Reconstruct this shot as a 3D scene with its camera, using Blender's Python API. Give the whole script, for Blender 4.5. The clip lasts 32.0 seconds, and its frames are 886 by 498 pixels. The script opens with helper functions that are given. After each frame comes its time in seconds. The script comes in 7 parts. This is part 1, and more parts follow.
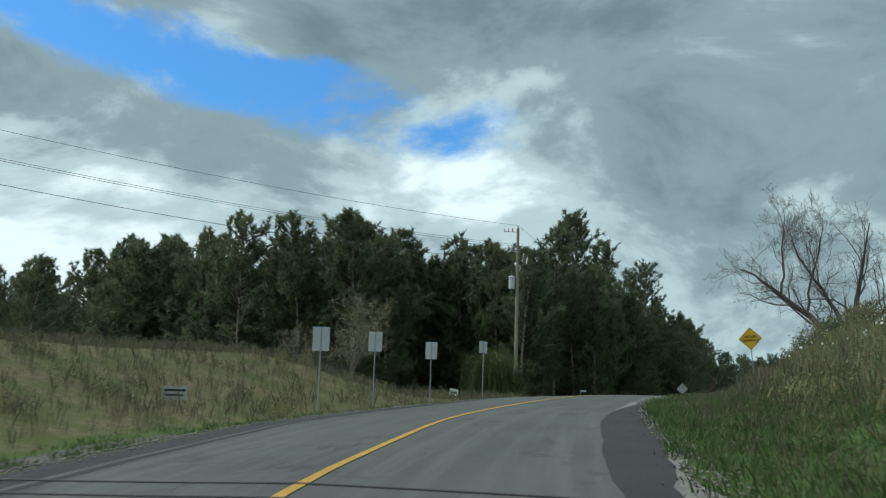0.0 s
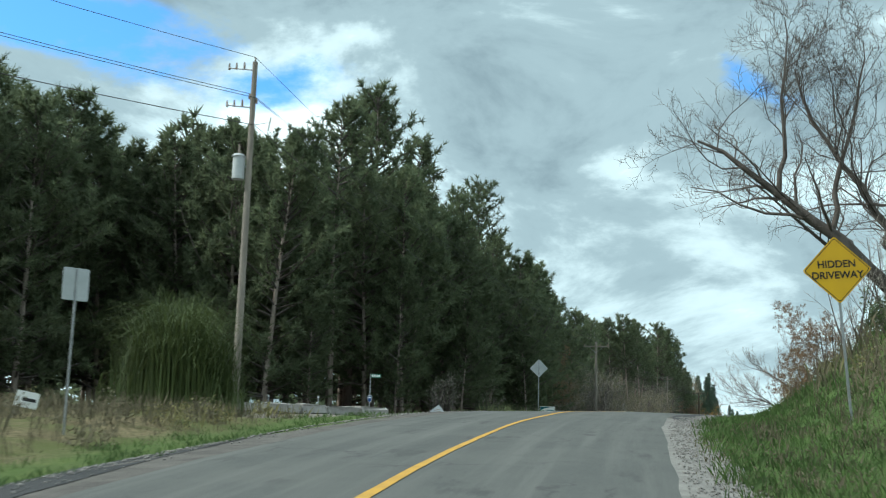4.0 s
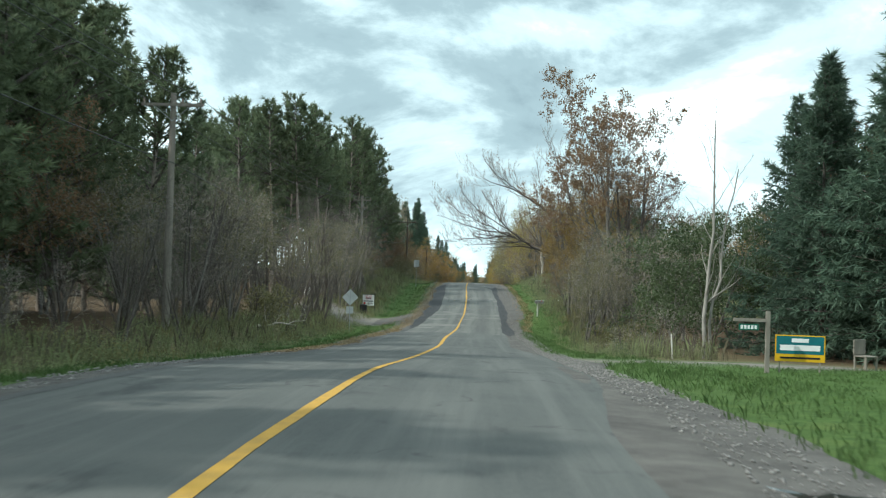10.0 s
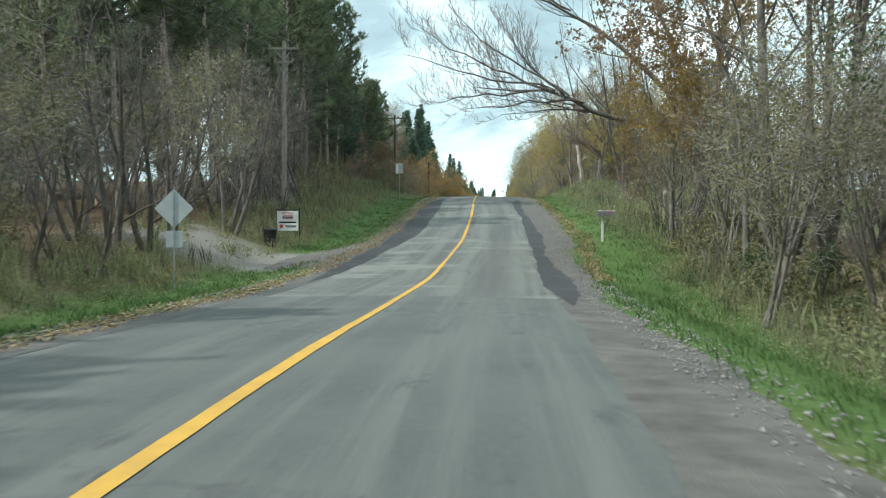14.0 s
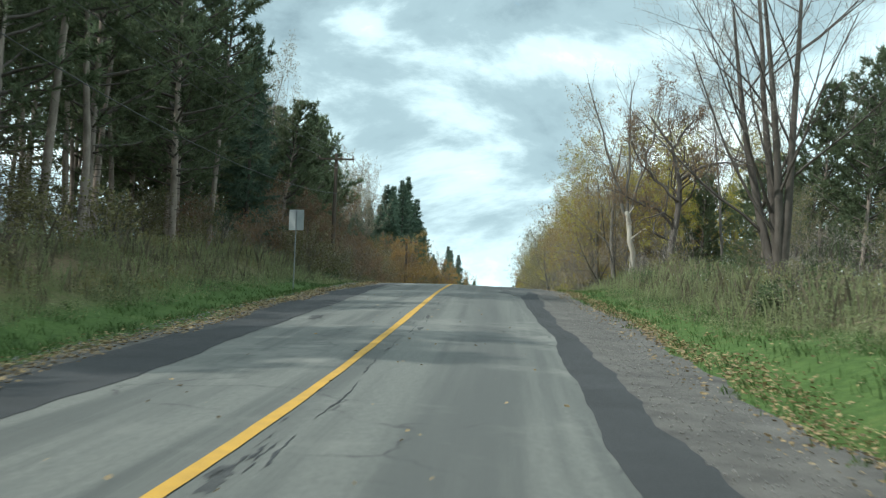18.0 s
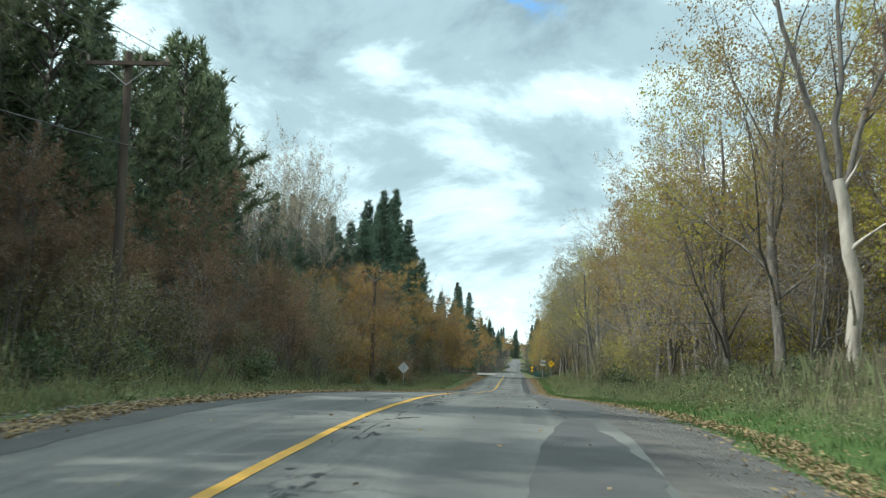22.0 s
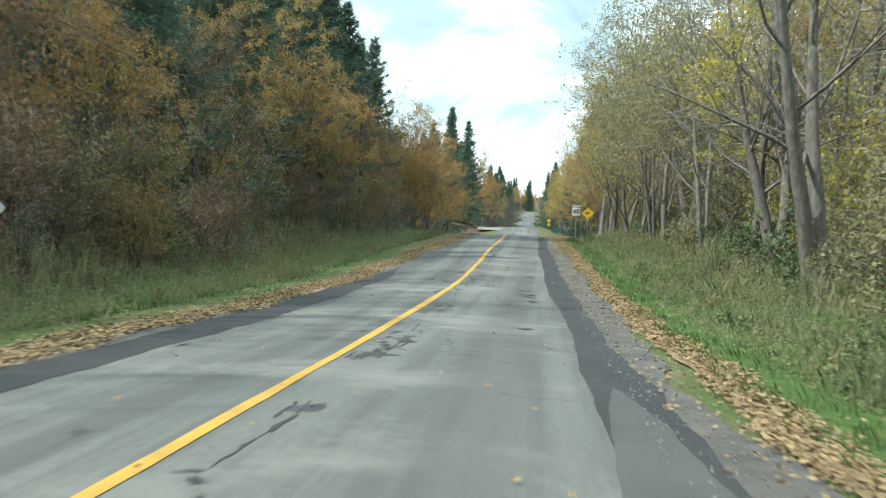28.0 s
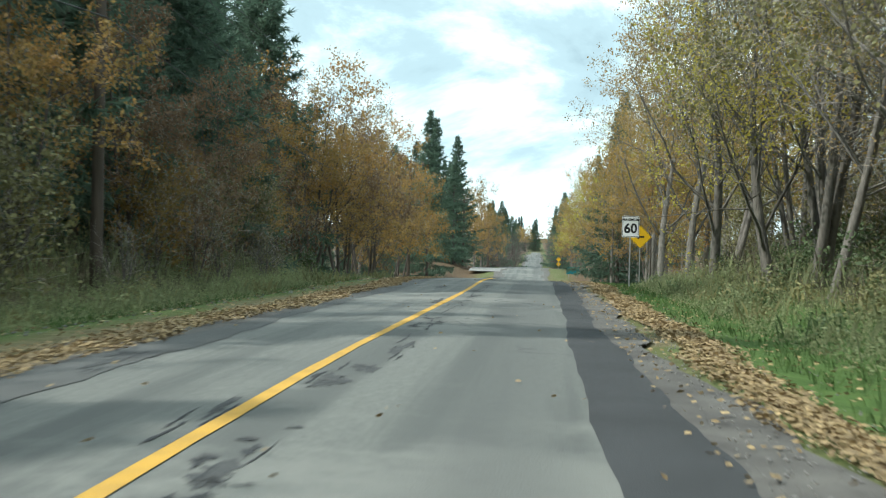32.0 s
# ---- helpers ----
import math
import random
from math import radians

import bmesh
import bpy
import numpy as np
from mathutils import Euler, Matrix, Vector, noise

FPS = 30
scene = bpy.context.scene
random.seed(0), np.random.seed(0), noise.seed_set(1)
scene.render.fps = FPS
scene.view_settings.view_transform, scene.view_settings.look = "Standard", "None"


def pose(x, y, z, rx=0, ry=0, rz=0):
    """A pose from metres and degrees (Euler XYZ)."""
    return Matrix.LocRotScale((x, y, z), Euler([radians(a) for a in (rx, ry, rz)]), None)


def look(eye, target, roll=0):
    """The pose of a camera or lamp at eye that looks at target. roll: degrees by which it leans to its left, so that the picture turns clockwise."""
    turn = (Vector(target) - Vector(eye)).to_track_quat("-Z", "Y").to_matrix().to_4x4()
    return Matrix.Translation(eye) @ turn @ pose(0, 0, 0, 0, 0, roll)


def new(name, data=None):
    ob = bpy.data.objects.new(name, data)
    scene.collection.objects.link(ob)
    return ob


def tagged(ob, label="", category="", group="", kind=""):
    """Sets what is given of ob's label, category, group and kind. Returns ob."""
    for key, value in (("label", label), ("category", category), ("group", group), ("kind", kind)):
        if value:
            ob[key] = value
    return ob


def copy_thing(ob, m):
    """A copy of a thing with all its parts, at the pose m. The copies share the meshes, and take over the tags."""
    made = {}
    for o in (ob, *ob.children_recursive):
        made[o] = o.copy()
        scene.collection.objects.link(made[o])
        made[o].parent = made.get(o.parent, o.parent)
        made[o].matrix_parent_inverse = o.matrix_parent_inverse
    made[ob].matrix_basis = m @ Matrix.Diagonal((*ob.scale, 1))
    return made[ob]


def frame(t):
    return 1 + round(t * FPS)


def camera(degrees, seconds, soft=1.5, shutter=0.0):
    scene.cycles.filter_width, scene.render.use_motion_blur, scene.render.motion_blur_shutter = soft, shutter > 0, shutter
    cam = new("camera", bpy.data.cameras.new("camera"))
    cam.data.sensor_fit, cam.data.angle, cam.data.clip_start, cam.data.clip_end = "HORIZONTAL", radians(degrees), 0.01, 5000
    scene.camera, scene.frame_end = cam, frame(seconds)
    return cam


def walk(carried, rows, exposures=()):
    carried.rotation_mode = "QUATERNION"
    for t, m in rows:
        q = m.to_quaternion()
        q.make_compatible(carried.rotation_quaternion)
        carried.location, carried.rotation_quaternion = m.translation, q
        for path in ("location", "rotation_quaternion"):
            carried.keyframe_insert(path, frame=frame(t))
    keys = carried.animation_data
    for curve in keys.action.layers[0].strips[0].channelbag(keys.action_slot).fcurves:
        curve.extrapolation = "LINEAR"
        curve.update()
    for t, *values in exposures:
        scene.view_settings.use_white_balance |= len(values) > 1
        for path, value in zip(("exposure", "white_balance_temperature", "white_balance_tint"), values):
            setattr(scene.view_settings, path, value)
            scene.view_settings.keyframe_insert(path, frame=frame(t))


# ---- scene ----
cam = camera(43.7, 32.0, soft=1.15, shutter=0.3)
PATH = [
    (0.0, pose(18.910, -32.553, 0.003, 101.63, -1.80, 26.21)),
    (0.5, pose(16.967, -27.736, 0.655, 101.69, -0.84, 25.17)),
    (1.0, pose(15.094, -22.882, 1.286, 101.91, -0.62, 23.95)),
    (1.5, pose(13.388, -17.957, 1.858, 101.68, -1.22, 22.81)),
    (2.0, pose(11.738, -12.996, 2.394, 100.82, -0.99, 21.79)),
    (2.5, pose(10.186, -8.018, 2.937, 100.03, -1.19, 20.75)),
    (3.0, pose(8.726, -3.044, 3.489, 99.96, -1.95, 19.59)),
    (3.5, pose(7.408, 1.962, 4.060, 99.84, -1.87, 18.13)),
    (5.5, pose(3.943, 22.379, 5.963, 99.09, -2.85, 13.43)),
    (6.0, pose(3.320, 27.448, 6.269, 98.83, -3.49, 12.18)),
    (6.5, pose(2.762, 32.498, 6.467, 98.08, -3.30, 10.81)),
    (7.0, pose(2.341, 37.546, 6.623, 96.94, -3.19, 9.26)),
    (7.5, pose(1.894, 42.611, 6.842, 96.09, -3.49, 7.35)),
    (8.0, pose(1.801, 47.665, 6.991, 95.41, -3.20, 5.94)),
    (8.5, pose(1.868, 52.792, 7.118, 93.85, -2.64, 4.80)),
    (9.0, pose(1.724, 57.889, 7.326, 92.79, -1.71, 3.63)),
    (9.5, pose(1.690, 63.077, 7.363, 91.89, -1.57, 2.74)),
    (10.0, pose(1.590, 68.227, 7.404, 91.19, -1.81, 1.82)),
    (10.5, pose(1.750, 73.328, 7.431, 90.88, -1.82, 1.66)),
    (11.0, pose(1.933, 78.416, 7.429, 90.08, -1.51, 2.05)),
    (11.5, pose(1.997, 83.570, 7.240, 89.64, -1.80, 1.99)),
    (12.0, pose(2.014, 88.799, 7.023, 88.86, -1.62, 1.99)),
    (12.5, pose(2.011, 94.109, 6.732, 88.06, -1.41, 2.06)),
    (13.0, pose(1.973, 99.501, 6.410, 87.50, -0.93, 2.25)),
    (13.5, pose(2.028, 104.913, 6.079, 87.24, -0.51, 2.51)),
    (15.5, pose(2.146, 126.884, 5.311, 88.87, 0.62, 3.45)),
    (16.0, pose(2.225, 132.357, 5.173, 89.50, 0.23, 3.43)),
    (16.5, pose(2.327, 137.824, 5.112, 91.51, -0.64, 3.25)),
    (17.0, pose(2.370, 143.333, 5.154, 91.89, -1.22, 3.04)),
    (17.5, pose(2.397, 148.876, 5.269, 92.36, -1.89, 2.95)),
    (18.0, pose(2.512, 154.428, 5.376, 92.66, -2.30, 3.06)),
    (18.5, pose(2.576, 159.954, 5.537, 92.90, -2.41, 3.17)),
    (19.0, pose(2.523, 165.476, 5.750, 93.23, -2.25, 3.26)),
    (19.5, pose(2.571, 170.893, 5.968, 93.59, -1.94, 3.42)),
    (20.0, pose(2.553, 176.188, 6.234, 93.84, -1.50, 3.58)),
    (20.5, pose(2.513, 181.370, 6.472, 94.52, -1.39, 3.60)),
    (21.0, pose(2.417, 186.534, 6.710, 94.84, -1.79, 3.67)),
    (21.5, pose(2.315, 191.707, 6.949, 94.91, -2.01, 3.77)),
    (22.0, pose(2.261, 196.947, 7.159, 94.57, -2.00, 3.96)),
    (22.5, pose(2.286, 202.220, 7.307, 93.98, -1.46, 4.09)),
    (23.0, pose(2.278, 207.502, 7.393, 92.88, -1.39, 4.18)),
    (23.5, pose(2.239, 212.849, 7.357, 91.21, -1.21, 4.21)),
    (24.0, pose(2.227, 218.216, 7.248, 89.78, -1.49, 4.20)),
    (24.5, pose(2.234, 223.584, 7.093, 89.31, -2.04, 4.09)),
    (25.0, pose(2.284, 228.921, 6.899, 88.70, -1.86, 3.95)),
    (25.5, pose(2.315, 234.255, 6.692, 88.01, -1.95, 3.88)),
    (27.5, pose(2.190, 255.746, 5.695, 87.14, -2.23, 4.39)),
    (28.0, pose(2.216, 261.061, 5.405, 86.95, -2.38, 4.69)),
    (28.5, pose(2.102, 266.328, 5.172, 86.97, -2.33, 5.04)),
    (29.0, pose(2.109, 271.503, 4.879, 87.04, -1.89, 5.40)),
    (29.5, pose(2.028, 276.636, 4.643, 87.55, -1.87, 5.45)),
    (30.0, pose(2.097, 281.704, 4.381, 87.89, -1.62, 5.30)),
    (30.5, pose(2.056, 286.756, 4.237, 88.14, -1.27, 5.05)),
    (31.0, pose(2.087, 291.769, 4.082, 88.51, -0.92, 4.97)),
    (31.5, pose(2.053, 296.783, 4.019, 88.75, -1.00, 5.01)),
    (32.0, pose(2.170, 301.850, 3.960, 89.16, -1.45, 5.01)),
]

walk(cam, PATH, [(0.0, -0.75, 5900, 2), (1.5, -0.50, 5900, 2), (3.5, -0.10, 5900, 2), (6.0, -0.15, 5900, 2), (9.0, -0.10, 5900, 2), (11.0, 0.20, 5900, 2), (13.5, 0.30, 5900, 2), (16.0, 0.20, 5900, 2), (20.0, 0.00, 5900, 2), (23.0, 0.22, 5900, 2), (25.0, 0.40, 5900, 2), (28.0, 0.68, 5900, 2), (29.0, 0.68, 5900, 2), (30.0, 0.52, 5900, 2), (32.0, 0.48, 5900, 2)])
CLOUD_X, CLOUD_Y = 4.3, 5.0
# ---- world, sun, exposure ----
SUN_EL, SUN_AZ = radians(45), radians(250)      # azimuth clockwise from +y: from the left of the straight road
world = bpy.data.worlds.new("world")
scene.world = world
world.use_nodes = True
wn, wl = world.node_tree.nodes, world.node_tree.links
wn.clear()


def wnode(kind, **values):
    n = wn.new(kind)
    for key, value in values.items():
        n.inputs[key].default_value = value
    return n


def wmath(op, a, b=None, clamp=False):
    n = wn.new("ShaderNodeMath")
    n.operation, n.use_clamp = op, clamp
    for k, value in enumerate((a, b)):
        if value is None:
            continue
        if isinstance(value, (int, float)):
            n.inputs[k].default_value = value
        else:
            wl.new(value, n.inputs[k])
    return n.outputs[0]


sky = wn.new("ShaderNodeTexSky")
sky.sky_type, sky.sun_disc = "NISHITA", False
sky.sun_elevation, sky.sun_rotation = SUN_EL, SUN_AZ
sky_gain = wn.new("ShaderNodeVectorMath")
sky_gain.operation = "MULTIPLY"
sky_gain.inputs[1].default_value = (0.075, 0.138, 0.190)
wl.new(sky.outputs["Color"], sky_gain.inputs[0])
# clouds: heaped shapes by the way one looks, flattened a little
coord = wn.new("ShaderNodeTexCoord")
split = wn.new("ShaderNodeSeparateXYZ")
wl.new(coord.outputs["Generated"], split.inputs[0])
squash = wn.new("ShaderNodeVectorMath")
squash.operation = "MULTIPLY"
squash.inputs[1].default_value = (1.0, 1.0, 1.9)
wl.new(coord.outputs["Generated"], squash.inputs[0])
shift = wn.new("ShaderNodeVectorMath")
shift.operation = "ADD"
shift.inputs[1].default_value = (CLOUD_X, CLOUD_Y, 0.0)
wl.new(squash.outputs[0], shift.inputs[0])


def cloud_noise(scale, detail, rough, seed, warp=0.0):
    n = wnode("ShaderNodeTexNoise", Scale=scale, Detail=detail, Roughness=rough, Distortion=warp)
    n.noise_dimensions = "4D"
    n.inputs["W"].default_value = seed
    wl.new(shift.outputs[0], n.inputs["Vector"])
    return n.outputs["Fac"]


def wramp(fac, stops):
    n = wn.new("ShaderNodeValToRGB")
    n.color_ramp.interpolation = "EASE"
    while len(n.color_ramp.elements) < len(stops):
        n.color_ramp.elements.new(0.5)
    for e, (at, c) in zip(n.color_ramp.elements, stops):
        e.position, e.color = at, (*c, 1)
    wl.new(fac, n.inputs[0])
    return n.outputs[0]


def wdot(v):
    n = wn.new("ShaderNodeVectorMath")
    n.operation = "DOT_PRODUCT"
    wl.new(coord.outputs["Generated"], n.inputs[0])
    n.inputs[1].default_value = v
    return n.outputs["Value"]


def sky_spot(turn, rise, wide, tall, slope=0.0):
    """A soft oval in the sky: degrees to the left of the straight road, sine of its height, half sizes."""
    a = radians(turn)
    ahead, aside = wdot((-math.sin(a), math.cos(a), 0)), wdot((-math.cos(a), -math.sin(a), 0))
    across = wmath("POWER", wmath("DIVIDE", aside, wide), 2.0)
    up = wmath("POWER", wmath("DIVIDE", wmath("SUBTRACT", wmath("SUBTRACT", split.outputs["Z"], rise), wmath("MULTIPLY", aside, slope)), tall), 2.0)
    return wmath("MULTIPLY", wmath("EXPONENT", wmath("MULTIPLY", wmath("ADD", across, up), -1.0)), wmath("GREATER_THAN", ahead, 0.0))


# two breaks in the clouds, sunlit cumulus under the first and low over the road, grey deck above
gap = wmath("ADD", sky_spot(40, 0.345, 0.25, 0.040, 0.17), wmath("MULTIPLY", sky_spot(1.5, 0.318, 0.050, 0.026, 0.35), 0.64))
heap = wmath("ADD", sky_spot(27, 0.262, 0.17, 0.045, 0.10), wmath("MULTIPLY", sky_spot(-10, 0.17, 0.16, 0.09), 0.35))
deck = wmath("ADD", wmath("MULTIPLY", sky_spot(9, 0.24, 0.12, 0.09), 0.55), wmath("ADD", sky_spot(16, 0.40, 0.30, 0.055), wmath("MULTIPLY", sky_spot(47, 0.26, 0.05, 0.06), 0.7)))
cover = wramp(wmath("SUBTRACT", cloud_noise(5.5, 10, 0.60, 3.1, 0.3), wmath("MULTIPLY", gap, 0.44)), [(0.17, (0, 0, 0)), (0.34, (1, 1, 1))])
low_bright = wmath("MULTIPLY", wmath("SUBTRACT", 0.17, wmath("MINIMUM", split.outputs["Z"], 0.32)), 0.30)
high_bright = wmath("MULTIPLY", wmath("MAXIMUM", wmath("SUBTRACT", split.outputs["Z"], 0.44), 0.0), 0.5)
puffs = wmath("ADD", wmath("MULTIPLY", wmath("SUBTRACT", cloud_noise(4.2, 12, 0.60, 9.4, 0.35), 0.5), 1.15), 0.515)
body = wmath("ADD", wmath("ADD", puffs, wmath("ADD", low_bright, high_bright)), wmath("SUBTRACT", wmath("MULTIPLY", heap, 0.17), wmath("MULTIPLY", deck, 0.11)))
shade = wramp(body, [(0.27, (0.215, 0.280, 0.305)), (0.43, (0.33, 0.415, 0.435)), (0.55, (0.60, 0.71, 0.715)), (0.67, (1.05, 1.14, 1.13))])
mixed = wn.new("ShaderNodeMix")
mixed.data_type = "RGBA"
wl.new(cover, mixed.inputs["Factor"])
wl.new(sky_gain.outputs[0], mixed.inputs["A"])
wl.new(shade, mixed.inputs["B"])
back = wnode("ShaderNodeBackground", Strength=1.5)
wl.new(mixed.outputs["Result"], back.inputs["Color"])
world_out = wn.new("ShaderNodeOutputWorld")
wl.new(back.outputs[0], world_out.inputs["Surface"])

sun_data = bpy.data.lights.new("sun", "SUN")
sun_data.energy, sun_data.angle, sun_data.color = 4.0, radians(0.7), (1.0, 0.93, 0.82)
sun = new("sun", sun_data)
sun_way = Vector((math.sin(SUN_AZ) * math.cos(SUN_EL), math.cos(SUN_AZ) * math.cos(SUN_EL), math.sin(SUN_EL)))
sun.matrix_world = look(sun_way * 300, (0, 0, 0))

rng = random.Random(7)


# ---- materials ----
def material(name, base, second=None, scale=6.0, rough=0.85, bump=0.15, bump_scale=40.0, metal=0.0, spread=0.0, through_light=0.0, stretch=(1, 1, 1), blend=0.5, fine=0.5):
    """Two colours mixed by coarse and fine noise, with fine relief; spread: random value per object or loose piece."""
    m = bpy.data.materials.new(name)
    m.use_nodes = True
    t, k = m.node_tree.nodes, m.node_tree.links
    p = t["Principled BSDF"]
    p.inputs["Roughness"].default_value, p.inputs["Metallic"].default_value = rough, metal
    p.inputs["Specular IOR Level"].default_value = 0.3
    c = t.new("ShaderNodeTexCoord")
    mp = t.new("ShaderNodeMapping")
    mp.inputs["Scale"].default_value = stretch
    k.new(c.outputs["Object"], mp.inputs[0])
    n1 = t.new("ShaderNodeTexNoise")
    n1.inputs["Scale"].default_value, n1.inputs["Detail"].default_value, n1.inputs["Roughness"].default_value = scale, 6, 0.65
    k.new(mp.outputs[0], n1.inputs["Vector"])
    r = t.new("ShaderNodeValToRGB")
    second = second or tuple(v * 0.6 for v in base)
    r.color_ramp.elements[0].position, r.color_ramp.elements[0].color = blend - 0.18, (*second, 1)
    r.color_ramp.elements[1].position, r.color_ramp.elements[1].color = blend + 0.18, (*base, 1)
    k.new(n1.outputs["Fac"], r.inputs[0])
    colour = r.outputs[0]
    if spread:
        geo, info = t.new("ShaderNodeNewGeometry"), t.new("ShaderNodeObjectInfo")
        add = t.new("ShaderNodeMath")
        add.operation = "ADD"
        k.new(geo.outputs["Random Per Island"], add.inputs[0])
        k.new(info.outputs["Random"], add.inputs[1])
        rm = t.new("ShaderNodeMapRange")
        rm.inputs["From Max"].default_value = 2.0
        rm.inputs["To Min"].default_value, rm.inputs["To Max"].default_value = 1 - spread, 1 + spread
        k.new(add.outputs[0], rm.inputs[0])
        hs = t.new("ShaderNodeHueSaturation")
        k.new(colour, hs.inputs["Color"])
        k.new(rm.outputs[0], hs.inputs["Value"])
        colour = hs.outputs[0]
    k.new(colour, p.inputs["Base Color"])
    if bump:
        n2 = t.new("ShaderNodeTexNoise")
        n2.inputs["Scale"].default_value, n2.inputs["Detail"].default_value = bump_scale, 4
        k.new(mp.outputs[0], n2.inputs["Vector"])
        b = t.new("ShaderNodeBump")
        b.inputs["Strength"].default_value, b.inputs["Distance"].default_value = bump, 0.02
        k.new(n2.outputs["Fac"], b.inputs["Height"])
        k.new(b.outputs[0], p.inputs["Normal"])
    if through_light:
        tr, mx = t.new("ShaderNodeBsdfTranslucent"), t.new("ShaderNodeMixShader")
        k.new(colour, tr.inputs["Color"])
        mx.inputs[0].default_value = through_light
        k.new(p.outputs[0], mx.inputs[1])
        k.new(tr.outputs[0], mx.inputs[2])
        k.new(mx.outputs[0], t["Material Output"].inputs["Surface"])
    return m


M_PINE = material("pine needles", (0.172, 0.205, 0.112), (0.095, 0.122, 0.072), 0.9, 0.7, 0, spread=0.45, through_light=0.6)
M_SPRUCE = material("spruce needles", (0.120, 0.175, 0.118), (0.068, 0.105, 0.075), 0.9, 0.7, 0, spread=0.4, through_light=0.48)
M_BARK = material("grey bark", (0.20, 0.182, 0.160), (0.085, 0.077, 0.068), 9, 0.9, 1.0, 22, stretch=(1, 1, 0.3), spread=0.2)
M_PINEBARK = material("pine bark", (0.36, 0.30, 0.255), (0.19, 0.155, 0.13), 4, 0.9, 0.5, 25, stretch=(1, 1, 0.4), spread=0.2)
M_DARKBARK = material("dark bark", (0.14, 0.12, 0.105), (0.07, 0.06, 0.053), 5, 0.9, 0.5, 30, stretch=(1, 1, 0.3), spread=0.2)
M_PALEBARK = material("bleached wood", (0.55, 0.50, 0.43), (0.27, 0.235, 0.20), 4, 0.85, 0.4, 25, stretch=(1, 1, 0.25))
M_TWIG = material("twigs", (0.46, 0.415, 0.365), (0.29, 0.26, 0.23), 3, 0.9, 0, spread=0.35)
# dark twigs of single trees; on the hollow's trees this tone paints in shade
M_DARK_SHADED_TWIG = material("dark and shaded twigs", (0.22, 0.195, 0.17), (0.12, 0.105, 0.092), 3, 0.9, 0, spread=0.35)
M_LEAF_YELLOW = material("yellow leaves", (0.45, 0.37, 0.065), (0.26, 0.25, 0.055), 0.6, 0.6, 0, spread=0.5, through_light=0.52)
M_LEAF_GOLD = material("golden brown leaves", (0.41, 0.265, 0.075), (0.25, 0.185, 0.07), 0.6, 0.6, 0, spread=0.5, through_light=0.52)
M_LEAF_ORANGE = material("orange leaves", (0.37, 0.205, 0.066), (0.26, 0.205, 0.076), 0.6, 0.6, 0, spread=0.5, through_light=0.58)
M_LEAF_RUST = material("rust brown leaves", (0.25, 0.155, 0.088), (0.17, 0.122, 0.076), 0.6, 0.7, 0, spread=0.4, through_light=0.5)
M_LEAF_GREEN = material("green leaves", (0.100, 0.138, 0.058), (0.055, 0.080, 0.034), 0.6, 0.6, 0, spread=0.5, through_light=0.3)
M_LEAF_OLIVE = material("dull olive leaves", (0.22, 0.20, 0.085), (0.13, 0.125, 0.06), 0.6, 0.7, 0, spread=0.45, through_light=0.25)
M_LEAF_PALE = material("pale dry leaves", (0.34, 0.30, 0.20), (0.20, 0.17, 0.12), 0.6, 0.7, 0, spread=0.4, through_light=0.3)
M_GRASS = material("verge grass", (0.078, 0.130, 0.036), (0.050, 0.082, 0.025), 0.3, 0.7, 0, spread=0.45, through_light=0.3)
M_WEED = material("tall green weeds", (0.30, 0.325, 0.165), (0.18, 0.20, 0.105), 0.3, 0.75, 0, spread=0.32, through_light=0.5)
M_DRY = material("dry brown weeds", (0.185, 0.16, 0.105), (0.10, 0.092, 0.060), 0.3, 0.85, 0, spread=0.45, through_light=0.2)
M_LITTER = material("fallen leaves", (0.36, 0.265, 0.13), (0.155, 0.11, 0.065), 14.0, 0.75, 0, spread=0.6, through_light=0.1)
M_GRAVEL = material("grey brown gravel", (0.125, 0.116, 0.105), (0.061, 0.056, 0.052), 1.6, 0.95, 0.9, 55, fine=0.8)
M_CHALK = material("pale crushed gravel", (0.238, 0.230, 0.212), (0.128, 0.123, 0.115), 2.6, 0.95, 0.9, 50)
M_STONE = material("loose stones", (0.30, 0.285, 0.265), (0.16, 0.152, 0.145), 9, 0.9, 0.3, 60, spread=0.3)
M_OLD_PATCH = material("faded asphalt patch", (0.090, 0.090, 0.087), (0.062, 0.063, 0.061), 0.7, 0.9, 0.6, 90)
M_PATCH = material("dark asphalt patch", (0.045, 0.046, 0.048), (0.028, 0.029, 0.030), 0.7, 0.9, 0.6, 90)
M_MEND = material("worn tar mend", (0.068, 0.069, 0.068), (0.040, 0.041, 0.041), 5.0, 0.9, 0.6, 70)
M_YELLOW = material("worn yellow road paint", (0.462, 0.269, 0.042), (0.311, 0.189, 0.046), 3.5, 0.8, 0.5, 80, blend=0.42)
M_POLE = material("weathered pole wood", (0.30, 0.265, 0.225), (0.17, 0.15, 0.13), 3, 0.9, 0.5, 30, stretch=(3, 3, 0.2))
M_DARKPOLE = material("dark pole wood", (0.11, 0.085, 0.065), (0.06, 0.048, 0.04), 3, 0.9, 0.5, 30, stretch=(3, 3, 0.2))
M_STEEL = material("galvanised steel", (0.40, 0.41, 0.42), (0.28, 0.29, 0.30), 8, 0.5, 0.1, 60, metal=0.6)
M_ALU = material("bare sign aluminium", (0.47, 0.49, 0.50), (0.38, 0.40, 0.41), 2.5, 0.55, 0.05, 40, metal=0.25)
